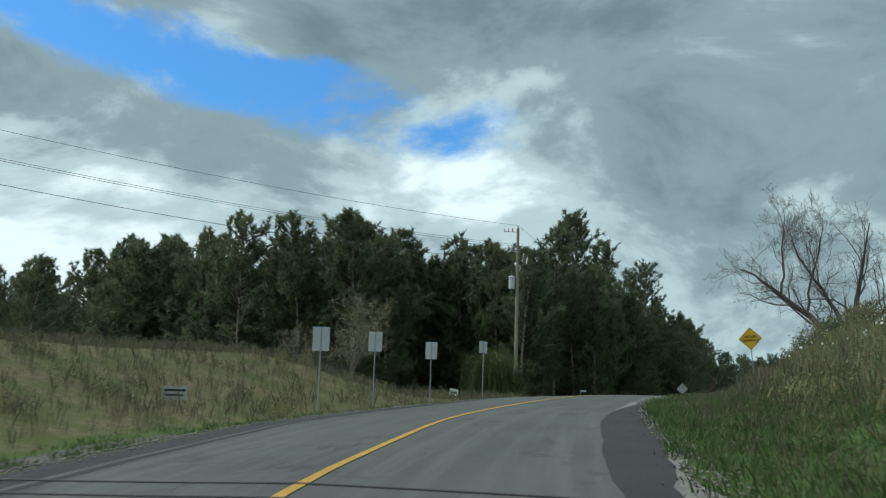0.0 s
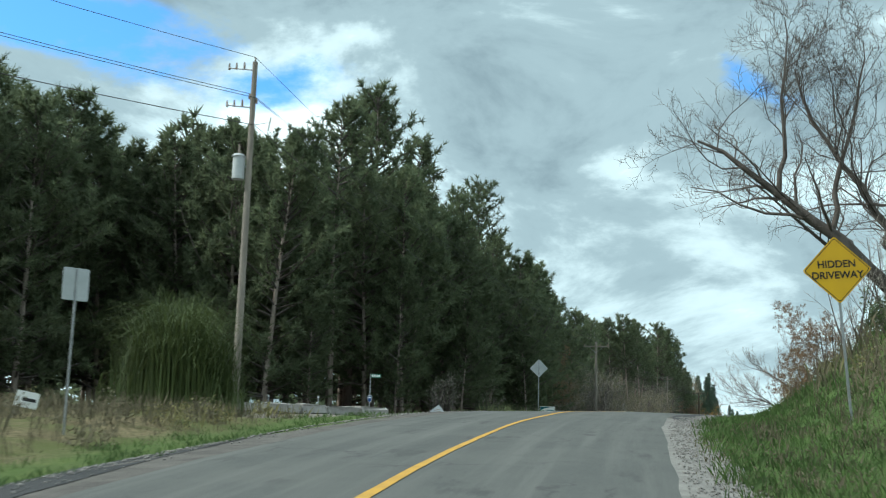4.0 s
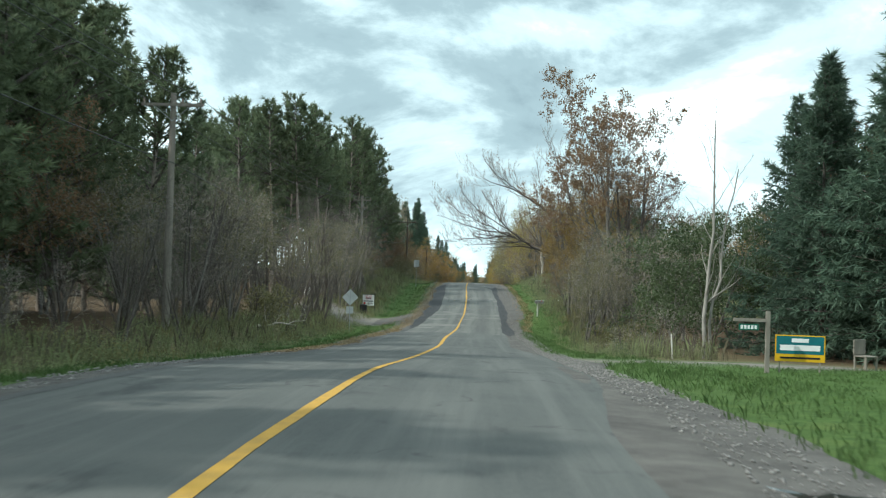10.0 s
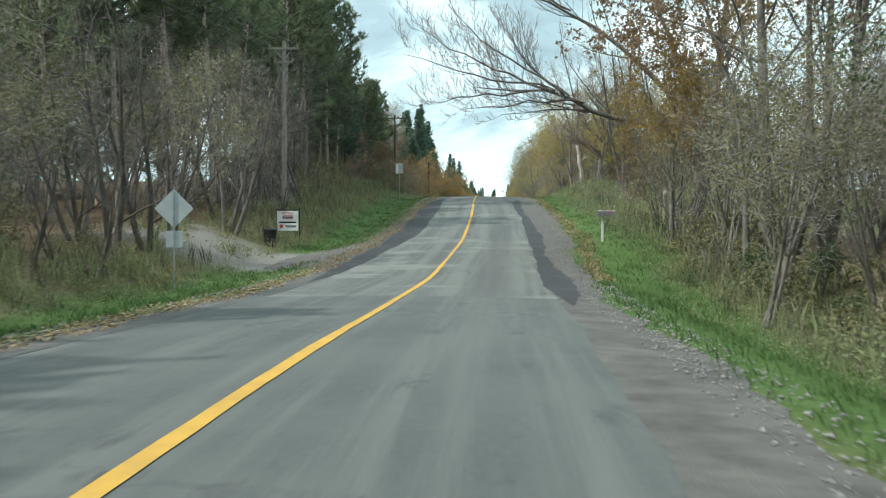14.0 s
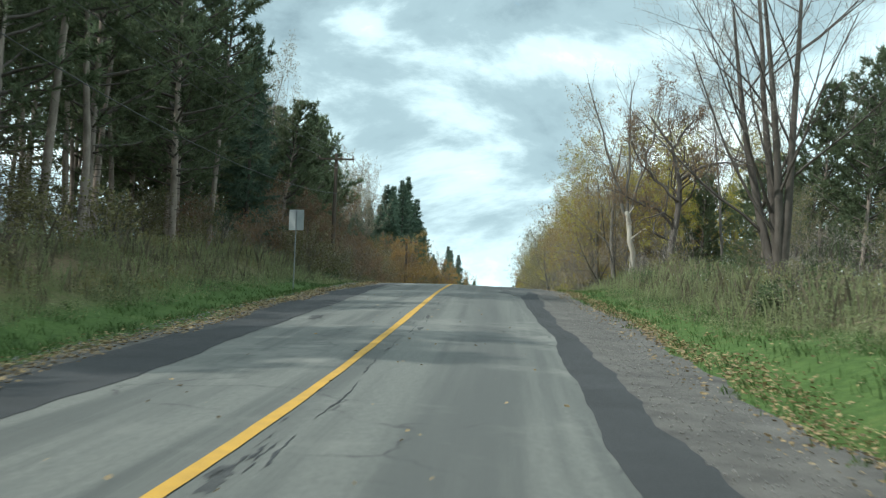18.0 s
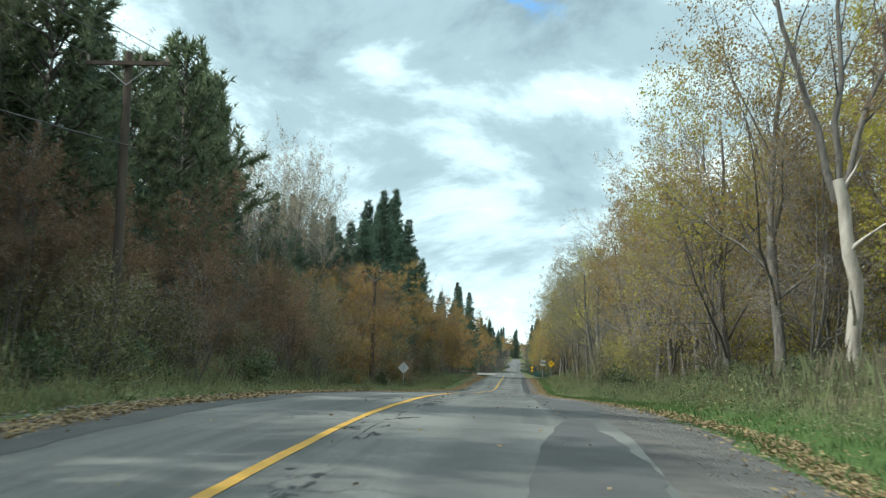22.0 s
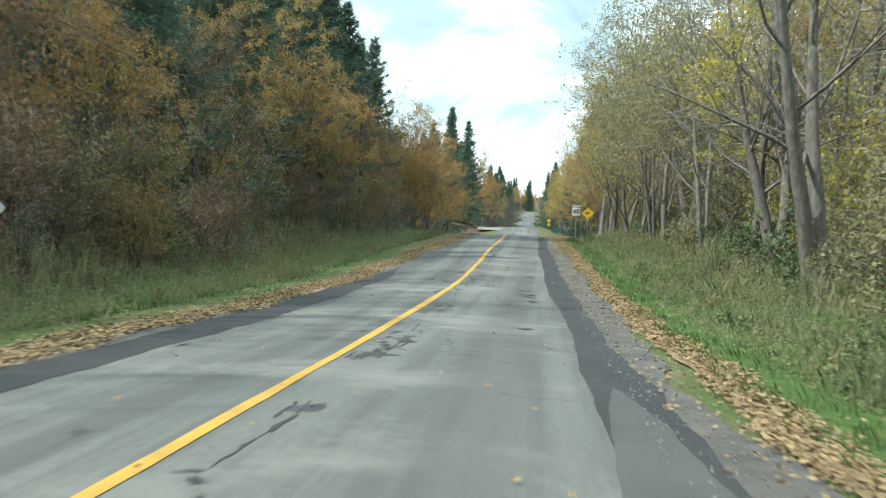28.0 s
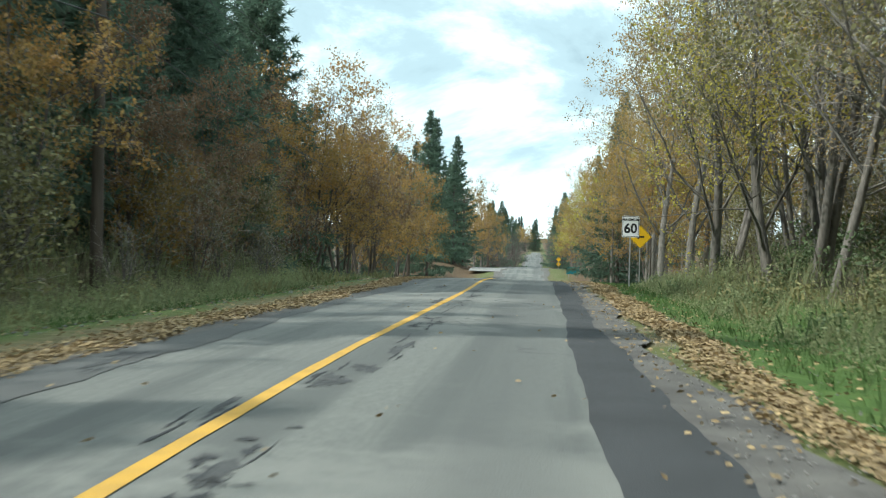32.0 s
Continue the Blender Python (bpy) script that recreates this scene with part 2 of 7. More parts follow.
M_TANK = material("grey transformer paint", (0.50, 0.53, 0.54), (0.40, 0.42, 0.43), 3, 0.5, 0.05, 40)
M_CERAMIC = material("insulator porcelain", (0.30, 0.24, 0.20), (0.22, 0.17, 0.14), 3, 0.25, 0, 40)
M_BIRCH = material("grey birch bark", (0.36, 0.335, 0.30), (0.19, 0.175, 0.155), 6, 0.85, 0.4, 25, stretch=(1, 1, 0.4))
M_REED = material("reed blades", (0.098, 0.128, 0.046), (0.055, 0.072, 0.028), 0.4, 0.7, 0, spread=0.4, through_light=0.3)
M_WIRE = material("wire", (0.06, 0.06, 0.065), (0.05, 0.05, 0.05), 3, 0.6, 0, 40)
M_SIGNYELLOW = material("yellow sign sheeting", (0.72, 0.42, 0.010), (0.64, 0.37, 0.012), 1.5, 0.45, 0.02, 40)
M_SIGNWHITE = material("white sign sheeting", (0.80, 0.80, 0.79), (0.70, 0.70, 0.69), 1.5, 0.45, 0.02, 40)
M_SIGNBLACK = material("black sign print", (0.018, 0.018, 0.02), (0.014, 0.014, 0.015), 4, 0.5, 0, 40)
M_SIGNGREEN = material("green sign print", (0.012, 0.16, 0.10), (0.010, 0.12, 0.08), 4, 0.5, 0, 40)
M_SIGNBLUE = material("blue sign print", (0.02, 0.07, 0.24), (0.015, 0.05, 0.18), 4, 0.5, 0, 40)
M_SIGNTEAL = material("teal sign print", (0.015, 0.15, 0.17), (0.015, 0.12, 0.14), 4, 0.5, 0, 40)
M_SIGNRED = material("red sign print", (0.50, 0.02, 0.03), (0.42, 0.02, 0.03), 4, 0.5, 0, 40)
M_ROCK = material("cut limestone blocks", (0.34, 0.33, 0.31), (0.20, 0.19, 0.18), 2.5, 0.9, 0.7, 18, spread=0.15)
M_WOOD = material("weathered fence wood", (0.30, 0.27, 0.23), (0.19, 0.17, 0.145), 4, 0.9, 0.4, 30, stretch=(1, 1, 0.3))
M_WHITEPAINT = material("chipped white paint", (0.74, 0.72, 0.68), (0.52, 0.49, 0.45), 7, 0.7, 0.2, 40)
M_BOX = material("dented grey metal", (0.30, 0.30, 0.29), (0.12, 0.115, 0.11), 9, 0.5, 0.2, 40, metal=0.4)
M_PUDDLE = material("muddy water", (0.035, 0.033, 0.03), (0.025, 0.024, 0.022), 3, 0.06, 0.02, 12)
M_CONCRETE = material("pale concrete", (0.45, 0.43, 0.40), (0.33, 0.32, 0.30), 2, 0.9, 0.4, 60)


def mix_node(t, k, fac, a, b):
    n = t.new("ShaderNodeMix")
    n.data_type = "RGBA"
    for key, v in (("Factor", fac), ("A", a), ("B", b)):
        if isinstance(v, (int, float)):
            n.inputs[key].default_value = v
        elif isinstance(v, tuple):
            n.inputs[key].default_value = (*v, 1)
        else:
            k.new(v, n.inputs[key])
    return n.outputs["Result"]


def noise_node(t, k, vec, scale, detail=5, rough=0.6, lo=0.4, hi=0.6, stretch=None):
    if stretch:
        mp = t.new("ShaderNodeMapping")
        mp.inputs["Scale"].default_value = stretch
        k.new(vec, mp.inputs[0])
        vec = mp.outputs[0]
    n = t.new("ShaderNodeTexNoise")
    n.inputs["Scale"].default_value, n.inputs["Detail"].default_value, n.inputs["Roughness"].default_value = scale, detail, rough
    k.new(vec, n.inputs["Vector"])
    r = t.new("ShaderNodeMapRange")
    r.interpolation_type = "SMOOTHSTEP"
    r.inputs["From Min"].default_value, r.inputs["From Max"].default_value = lo, hi
    k.new(n.outputs["Fac"], r.inputs[0])
    return r.outputs[0]


def asphalt_material():
    """Asphalt in road coordinates: newer and darker before the joint, old, pale and streaked by wheels after it."""
    m = bpy.data.materials.new("asphalt")
    m.use_nodes = True
    t, k = m.node_tree.nodes, m.node_tree.links
    p = t["Principled BSDF"]
    p.inputs["Roughness"].default_value = 0.85
    p.inputs["Specular IOR Level"].default_value = 0.25
    uv = t.new("ShaderNodeUVMap")
    vec = uv.outputs[0]
    sep = t.new("ShaderNodeSeparateXYZ")
    k.new(vec, sep.inputs[0])
    old = t.new("ShaderNodeMapRange")
    old.inputs["From Min"].default_value, old.inputs["From Max"].default_value = ROAD_JOINT, ROAD_JOINT + 0.25
    k.new(sep.outputs["Y"], old.inputs[0])
    grain = noise_node(t, k, vec, 14, 5, 0.8, 0.3, 0.7)
    blot = noise_node(t, k, vec, 0.35, 6, 0.65, 0.36, 0.66)
    streak = noise_node(t, k, vec, 1.0, 5, 0.6, 0.40, 0.62, (1.9, 0.045, 1))
    fresh = mix_node(t, k, grain, (0.054, 0.058, 0.055), (0.083, 0.086, 0.082))
    fresh = mix_node(t, k, blot, fresh, (0.086, 0.089, 0.083))
    fresh = mix_node(t, k, noise_node(t, k, vec, 1.0, 6, 0.65, 0.42, 0.68, (2.2, 0.06, 1)), fresh, (0.104, 0.106, 0.099))
    fresh = mix_node(t, k, noise_node(t, k, vec, 0.6, 7, 0.7, 0.56, 0.66, (1.6, 0.5, 1)), fresh, (0.054, 0.056, 0.054))
    aged = mix_node(t, k, grain, (0.095, 0.097, 0.089), (0.146, 0.147, 0.134))
    aged = mix_node(t, k, streak, aged, (0.080, 0.082, 0.077))
    aged = mix_node(t, k, noise_node(t, k, vec, 0.22, 7, 0.7, 0.5, 0.62), aged, (0.158, 0.157, 0.142))
    offs = t.new("ShaderNodeMath")
    offs.operation = "SUBTRACT"
    k.new(sep.outputs["X"], offs.inputs[0])
    offs.inputs[1].default_value = 1.7
    size = t.new("ShaderNodeMath")
    size.operation = "ABSOLUTE"
    k.new(offs.outputs[0], size.inputs[0])
    drip = t.new("ShaderNodeMapRange")
    drip.interpolation_type = "SMOOTHSTEP"
    for key, v in (("From Min", 0.05), ("From Max", 0.75), ("To Min", 0.6), ("To Max", 0.0)):
        drip.inputs[key].default_value = v
    k.new(size.outputs[0], drip.inputs[0])
    aged = mix_node(t, k, drip.outputs[0], aged, (0.074, 0.075, 0.072))
    colour = mix_node(t, k, old.outputs[0], fresh, aged)
    vor = t.new("ShaderNodeTexVoronoi")
    vor.feature = "DISTANCE_TO_EDGE"
    vor.inputs["Scale"].default_value = 0.55
    warp = t.new("ShaderNodeTexNoise")
    warp.inputs["Scale"].default_value, warp.inputs["Detail"].default_value = 1.3, 5
    k.new(vec, warp.inputs["Vector"])
    addv = t.new("ShaderNodeVectorMath")
    addv.operation = "ADD"
    k.new(vec, addv.inputs[0])
    k.new(warp.outputs["Color"], addv.inputs[1])
    k.new(addv.outputs[0], vor.inputs["Vector"])
    crack = t.new("ShaderNodeMapRange")
    crack.inputs["From Min"].default_value, crack.inputs["From Max"].default_value = 0.0, 0.018
    crack.inputs["To Min"].default_value, crack.inputs["To Max"].default_value = 1.0, 0.0
    k.new(vor.outputs["Distance"], crack.inputs[0])
    where = noise_node(t, k, vec, 0.3, 4, 0.6, 0.52, 0.6)
    mul = t.new("ShaderNodeMath")
    mul.operation = "MULTIPLY"
    k.new(crack.outputs[0], mul.inputs[0])
    k.new(where, mul.inputs[1])
    colour = mix_node(t, k, mul.outputs[0], colour, (0.045, 0.045, 0.045))
    k.new(colour, p.inputs["Base Color"])
    b = t.new("ShaderNodeBump")
    b.inputs["Strength"].default_value, b.inputs["Distance"].default_value = 0.5, 0.01
    fine = t.new("ShaderNodeTexNoise")
    fine.inputs["Scale"].default_value, fine.inputs["Detail"].default_value = 70, 3
    k.new(vec, fine.inputs["Vector"])
    k.new(fine.outputs["Fac"], b.inputs["Height"])
    k.new(b.outputs[0], p.inputs["Normal"])
    return m


def ground_material():
    """Grass, dry growth and forest litter, by the cover that the sheet carries and by noise."""
    m = bpy.data.materials.new("ground cover")
    m.use_nodes = True
    t, k = m.node_tree.nodes, m.node_tree.links
    p = t["Principled BSDF"]
    p.inputs["Roughness"].default_value = 0.95
    p.inputs["Specular IOR Level"].default_value = 0.1
    geo = t.new("ShaderNodeNewGeometry")
    vec = geo.outputs["Position"]
    att = t.new("ShaderNodeAttribute")
    att.attribute_name = "cover"
    sep = t.new("ShaderNodeSeparateColor")
    k.new(att.outputs["Color"], sep.inputs[0])
    fine = noise_node(t, k, vec, 5, 6, 0.75, 0.35, 0.65)
    coarse = noise_node(t, k, vec, 0.5, 5, 0.65, 0.4, 0.62)
    green = mix_node(t, k, fine, (0.042, 0.076, 0.020), (0.072, 0.118, 0.033))
    green = mix_node(t, k, noise_node(t, k, vec, 0.8, 5, 0.7, 0.55, 0.7), green, (0.088, 0.122, 0.036))
    dry = mix_node(t, k, fine, (0.085, 0.072, 0.040), (0.175, 0.145, 0.085))
    dry = mix_node(t, k, coarse, dry, (0.085, 0.095, 0.036))
    litter = mix_node(t, k, fine, (0.055, 0.040, 0.027), (0.125, 0.085, 0.05))
    colour = mix_node(t, k, sep.outputs["Red"], dry, green)
    colour = mix_node(t, k, sep.outputs["Green"], colour, litter)
    gravel = mix_node(t, k, noise_node(t, k, vec, 12, 5, 0.8, 0.3, 0.7), (0.115, 0.105, 0.092), (0.24, 0.222, 0.198))
    colour = mix_node(t, k, sep.outputs["Blue"], colour, gravel)
    k.new(colour, p.inputs["Base Color"])
    b = t.new("ShaderNodeBump")
    b.inputs["Strength"].default_value, b.inputs["Distance"].default_value = 0.8, 0.05
    n2 = t.new("ShaderNodeTexNoise")
    n2.inputs["Scale"].default_value, n2.inputs["Detail"].default_value = 14, 6
    k.new(vec, n2.inputs["Vector"])
    k.new(n2.outputs["Fac"], b.inputs["Height"])
    k.new(b.outputs[0], p.inputs["Normal"])
    return m


# ---- the line of the road: middle and height by y ----
ROAD_JOINT = 132.2
MIDDLE = [(-700, 210.0), (-200, 80.5), (-80, 36.0), (-32, 16.346), (-31, 15.936), (-23, 12.662), (-22, 12.324), (-14, 9.609), (-13, 9.301), (-5, 6.845), (-4, 6.585), (4, 4.489), (5, 4.308), (13, 2.879), (14, 2.74), (22, 1.676), (23, 1.565), (31, 0.69), (32, 0.622), (40, 0.07), (41, 0.061), (49, -0.03), (50, -0.021), (58, -0.006), (59, -0.004), (67, -0.015), (68, -0.03), (76, -0.121), (77, -0.12), (85, -0.078), (86, -0.068), (94, 0.044), (95, 0.052), (103, 0.083), (104, 0.089), (112, 0.118), (113, 0.116), (121, 0.079), (122, 0.085), (130, 0.142), (131, 0.158), (139, 0.307), (140, 0.315), (148, 0.387), (149, 0.406), (157, 0.543), (158, 0.541), (166, 0.519), (167, 0.519), (175, 0.518), (176, 0.507), (184, 0.421), (185, 0.402), (193, 0.267), (194, 0.269), (202, 0.292), (203, 0.291), (211, 0.286), (212, 0.281), (220, 0.223), (221, 0.223), (229, 0.207), (230, 0.202), (238, 0.166), (239, 0.155), (247, 0.105), (248, 0.107), (256, 0.13), (257, 0.131), (265, 0.139), (266, 0.14), (274, 0.138), (275, 0.147), (283, 0.176), (284, 0.183), (292, 0.253), (293, 0.258), (301, 0.302), (302, 0.305), (310, 0.299), (311, 0.299), (320, 0.328), (329, 0.347), (330, 0.347), (338, 0.325), (340, 0.319), (347, 0.298), (350, 0.288), (356, 0.261), (365, 0.219), (374, 0.178), (380, 0.15), (383, 0.14), (392, 0.111), (400, 0.1), (4000, 0.1)]
HEIGHT = [(-700, -9.0), (-200, -9.5), (-80, -6.2), (-44, -2.75), (-32, -1.228), (-31, -1.097), (-23, -0.052), (-22, 0.06), (-14, 1.011), (-13, 1.111), (-5, 1.858), (-4, 1.952), (4, 2.707), (5, 2.8), (13, 3.592), (14, 3.677), (22, 4.345), (23, 4.412), (31, 4.975), (32, 5.026), (40, 5.462), (41, 5.498), (49, 5.734), (50, 5.765), (58, 6.005), (59, 6.011), (67, 6.057), (68, 6.058), (76, 6.053), (77, 6.024), (85, 5.863), (86, 5.812), (94, 5.366), (95, 5.311), (103, 4.903), (104, 4.861), (112, 4.48), (113, 4.453), (121, 4.268), (122, 4.237), (130, 3.962), (131, 3.938), (139, 3.759), (140, 3.768), (148, 3.852), (149, 3.873), (157, 4.058), (158, 4.095), (166, 4.359), (167, 4.409), (175, 4.844), (176, 4.895), (184, 5.296), (185, 5.341), (193, 5.691), (194, 5.733), (202, 6.11), (203, 6.118), (211, 6.147), (212, 6.119), (220, 5.905), (221, 5.866), (229, 5.545), (230, 5.5), (238, 5.138), (239, 5.087), (247, 4.68), (248, 4.632), (256, 4.293), (257, 4.254), (265, 3.937), (266, 3.892), (274, 3.512), (275, 3.474), (283, 3.162), (284, 3.132), (292, 2.879), (293, 2.871)]
HEIGHT += [(301, 2.826), (302, 2.81), (311, 2.808), (320, 2.672), (329, 2.538), (338, 2.451), (347, 2.151), (350, 2.047), (356, 1.604), (365, 0.942), (374, 0.282), (375, 0.209), (383, -0.488), (392, -1.272), (400, -1.9), (420, -2.2), (440, -1.2), (455, -0.6), (470, -0.9), (520, -3.3), (545, -4.3), (590, -7.2), (640, -6.8), (720, -4.0), (760, -4.2), (900, -6.5), (1200, -7.5), (4000, -7.5)]
GRID = np.arange(-700.0, 4000.0, 1.0)


def smooth_line(knots, width):
    v = np.interp(GRID, [a for a, _ in knots], [b for _, b in knots])
    kernel = np.hanning(width + 2)[1:-1]
    return np.convolve(np.pad(v, width // 2, mode="edge"), kernel / kernel.sum(), "valid")


MID_LINE, HIGH_LINE = smooth_line(MIDDLE, 9), smooth_line(HEIGHT, 9)
LEAN_LINE = np.gradient(MID_LINE)


def middle(y):
    return np.interp(y, GRID, MID_LINE)


def high(y):
    return np.interp(y, GRID, HIGH_LINE)


def bump_at(v, centre, half, soft):
    """1 within half of centre, falling to 0 over soft."""
    return np.clip((half + soft - np.abs(v - centre)) / soft, 0, 1) ** 2 * (3 - 2 * np.clip((half + soft - np.abs(v - centre)) / soft, 0, 1))


def ramp(v, a, b):
    q = np.clip((np.asarray(v, float) - a) / (b - a), 0, 1)
    return q * q * (3 - 2 * q)


def wave(x, y):
    return 0.5 * np.sin(x * 0.23 + 1.3 * np.sin(y * 0.11)) + 0.35 * np.sin(y * 0.31 + x * 0.17) + 0.25 * np.sin(x * 0.71 - y * 0.53) + 0.15 * np.sin(x * 1.7 + y * 1.3)


def profile(y, u):
    """Height of the ground over the road's middle, at the distance u across it."""
    y, u = np.asarray(y, float), np.asarray(u, float)
    a = np.abs(u)
    h = -0.02 * np.minimum(a, 3.5) - 0.06 * np.clip(a - 3.5, 0, 1.6)
    left, right = (u < 0) * 1.0, (u > 0) * 1.0
    # left: mound before the pole, level entrance, then a low bank under the trees
    mound = 1 - ramp(y, 14, 30)
    h += left * mound * 2.5 * ramp(a, 8.5, 19)
    h += left * (-0.25) * bump_at(a, 7, 0.8, 2.0) * (1 - bump_at(y, 48, 10, 6))
    h -= left * 0.30 * bump_at(y, 50, 9, 6) * ramp(a, 5.5, 9)
    h += left * 0.9 * ramp(a, 6.5, 12) * ramp(y, 96, 112)
    h += left * 0.5 * ramp(a, 5, 9) * bump_at(y, 190, 18, 12)
    # right: cut bank up to the bare tree, level lawn, ditch, bank again
    cut = 1 - ramp(y, 40, 58)
    h += right * cut * (1.6 + 2.7 * ramp(y, 0, 44)) * ramp(a, 4.9, 12.0)
    h += right * (-0.75) * bump_at(a, 8.5, 1.3, 2.5) * bump_at(y, 132, 12, 8)
    h += right * 0.75 * ramp(a, 5.5, 11) * ramp(y, 160, 178) + right * 0.5 * ramp(a, 4.9, 6.6) * bump_at(y, 157, 12, 10)
    h += 0.10 * wave(u, y) * ramp(a, 4.5, 9)
    return h


def ground_z(x, y):
    u = (x - middle(y)) * np.cos(np.arctan(np.interp(y, GRID, LEAN_LINE)))
    far = ramp(np.abs(u), 60, 300)
    return high(y) * (1 - far) + (high(np.clip(y, -60, 900)) * 0.3 + 1.0) * far + profile(y, u)


def at_road(y, u, dz=0.0):
    """World place at the distance u (right positive) across the road at y."""
    lean = math.atan(float(np.interp(y, GRID, LEAN_LINE)))
    x = float(middle(y)) + u / math.cos(lean)
    return Vector((x, y, float(ground_z(x, y)) + dz))


# ---- mesh helpers ----
def mesh_from(name, verts, faces, mats, smooth=False, index=None):
    me = bpy.data.meshes.new(name)
    me.from_pydata([tuple(v) for v in verts], [], faces)
    for m in mats if isinstance(mats, (list, tuple)) else [mats]:
        me.materials.append(m)
    if index is not None:
        me.polygons.foreach_set("material_index", np.asarray(index, dtype=np.int32))
    if smooth:
        me.polygons.foreach_set("use_smooth", np.ones(len(me.polygons), dtype=bool))
    me.update()
    return me


def fast_mesh(name, verts, loops, size, mat, smooth=False):
    """A mesh of equal faces (size corners each) from arrays."""
    verts, loops = np.asarray(verts, np.float32), np.asarray(loops, np.int32).ravel()
    me = bpy.data.meshes.new(name)
    me.vertices.add(len(verts))
    me.vertices.foreach_set("co", verts.ravel())
    me.loops.add(len(loops))
    me.loops.foreach_set("vertex_index", loops)
    n = len(loops) // size
    me.polygons.add(n)
    me.polygons.foreach_set("loop_start", np.arange(n, dtype=np.int32) * size)
    me.polygons.foreach_set("loop_total", np.full(n, size, np.int32))
    if smooth:
        me.polygons.foreach_set("use_smooth", np.ones(n, dtype=bool))
    me.materials.append(mat)
    me.update(calc_edges=True)
    me.validate()
    return me


def thing(name, m, label="", category="", group="", kind=""):
    e = new(name)
    e.empty_display_size = 0.3
    e.matrix_world = m
    return tagged(e, label, category, group, kind)


def part(name, data, mat=None, parent=None, label="", m=None):
    """Links a bmesh or mesh as one object under a thing or part."""
    if isinstance(data, bmesh.types.BMesh):
        me = bpy.data.meshes.new(name)
        data.to_mesh(me)
        data.free()
        me.materials.append(mat)
    else:
        me = data
    ob = new(name, me)
    if parent is not None:
        ob.parent = parent
    if m is not None:
        ob.matrix_local = m
    return tagged(ob, label)


def box(sx, sy, sz, at=(0, 0, 0), bevel=0.0):
    b = bmesh.new()
    bmesh.ops.create_cube(b, size=1, matrix=Matrix.Translation(at) @ Matrix.Diagonal((sx, sy, sz, 1)))
    if bevel:
        bmesh.ops.bevel(b, geom=b.edges[:], offset=bevel, segments=2, affect="EDGES")
    return b


def rod(a, b, r1, r2=None, sides=10):
    """A tapered round bar from a to b."""
    bm = bmesh.new()
    a, b = Vector(a), Vector(b)
    d = b - a
    m = Matrix.Translation((a + b) / 2) @ d.to_track_quat("Z", "Y").to_matrix().to_4x4()
    bmesh.ops.create_cone(bm, cap_ends=True, segments=sides, radius1=r1, radius2=r1 if r2 is None else r2, depth=d.length, matrix=m)
    return bm


def plate(outline, thick, bevel=0.0):
    """A flat plate in the xz plane from its outline, its front at y = 0, thick behind."""
    bm = bmesh.new()
    f = bm.faces.new([bm.verts.new((x, 0, z)) for x, z in outline])
    r = bmesh.ops.extrude_face_region(bm, geom=[f])
    bmesh.ops.translate(bm, verts=[v for v in r["geom"] if isinstance(v, bmesh.types.BMVert)], vec=(0, thick, 0))
    bmesh.ops.recalc_face_normals(bm, faces=bm.faces[:])
    return bm


def rounded(w, h, r, turn=0.0, n=5):
    """Outline of a rounded rectangle about the origin, turned by degrees."""
    pts = []
    for cx, cz, a0 in ((w / 2 - r, h / 2 - r, 0), (-w / 2 + r, h / 2 - r, 90), (-w / 2 + r, -h / 2 + r, 180), (w / 2 - r, -h / 2 + r, 270)):
        for i in range(n):
            a = radians(a0 + 90 * i / (n - 1))
            pts.append((cx + r * math.cos(a), cz + r * math.sin(a)))
    c, s = math.cos(radians(turn)), math.sin(radians(turn))
    return [(x * c - z * s, x * s + z * c) for x, z in pts]


def lettering(body, size, mat, parent, m, name="lettering", bold=0.0):
    """Raised letters, centred, in the xz plane facing -y."""
    cu = bpy.data.curves.new(name, "FONT")
    cu.body, cu.size, cu.align_x, cu.align_y, cu.extrude, cu.offset = body, size, "CENTER", "CENTER", 0.002, bold
    tmp = bpy.data.objects.new(name, cu)
    scene.collection.objects.link(tmp)
    me = bpy.data.meshes.new_from_object(tmp.evaluated_get(bpy.context.evaluated_depsgraph_get()))
    bpy.data.objects.remove(tmp)
    bpy.data.curves.remove(cu)
    me.materials.clear()
    me.materials.append(mat)
    return part(name, me, None, parent, m=m @ pose(0, 0, 0, 90, 0, 0))
M_ASPHALT, M_GROUND = asphalt_material(), ground_material()

# ---- ground: one sheet to the horizon, sheared along the road ----
g_rows = np.concatenate([[-700, -500, -300, -200, -140, -100, -80, -64], np.arange(-52, 420, 2.0), np.arange(420, 1000, 12.0), [1100, 1300, 1600, 2100, 2900, 3900]])
g_cols = np.concatenate([-np.array([3000, 1600, 900, 500, 300, 190, 130, 95, 72, 56, 45, 37, 31, 27, 24, 21.5, 19.5, 17.5, 16, 14.5, 13, 12, 11, 10, 9.2, 8.4, 7.6, 7, 6.4, 5.8, 5.3, 4.9, 4.4, 3.9, 3.5, 3.1, 1.5]), [0],
                         np.array([1.5, 3.1, 3.5, 3.9, 4.4, 4.9, 5.3, 5.8, 6.4, 7, 7.6, 8.4, 9.2, 10, 11, 12, 13, 14.5, 16, 17.5, 19.5, 21.5, 24, 27, 31, 37, 45, 56, 72, 95, 130, 190, 300, 500, 900, 1600, 3000])])
YY, UU = np.meshgrid(g_rows, g_cols, indexing="ij")
LL = np.interp(YY, GRID, LEAN_LINE)
XX = middle(YY) + UU / np.cos(np.arctan(LL))
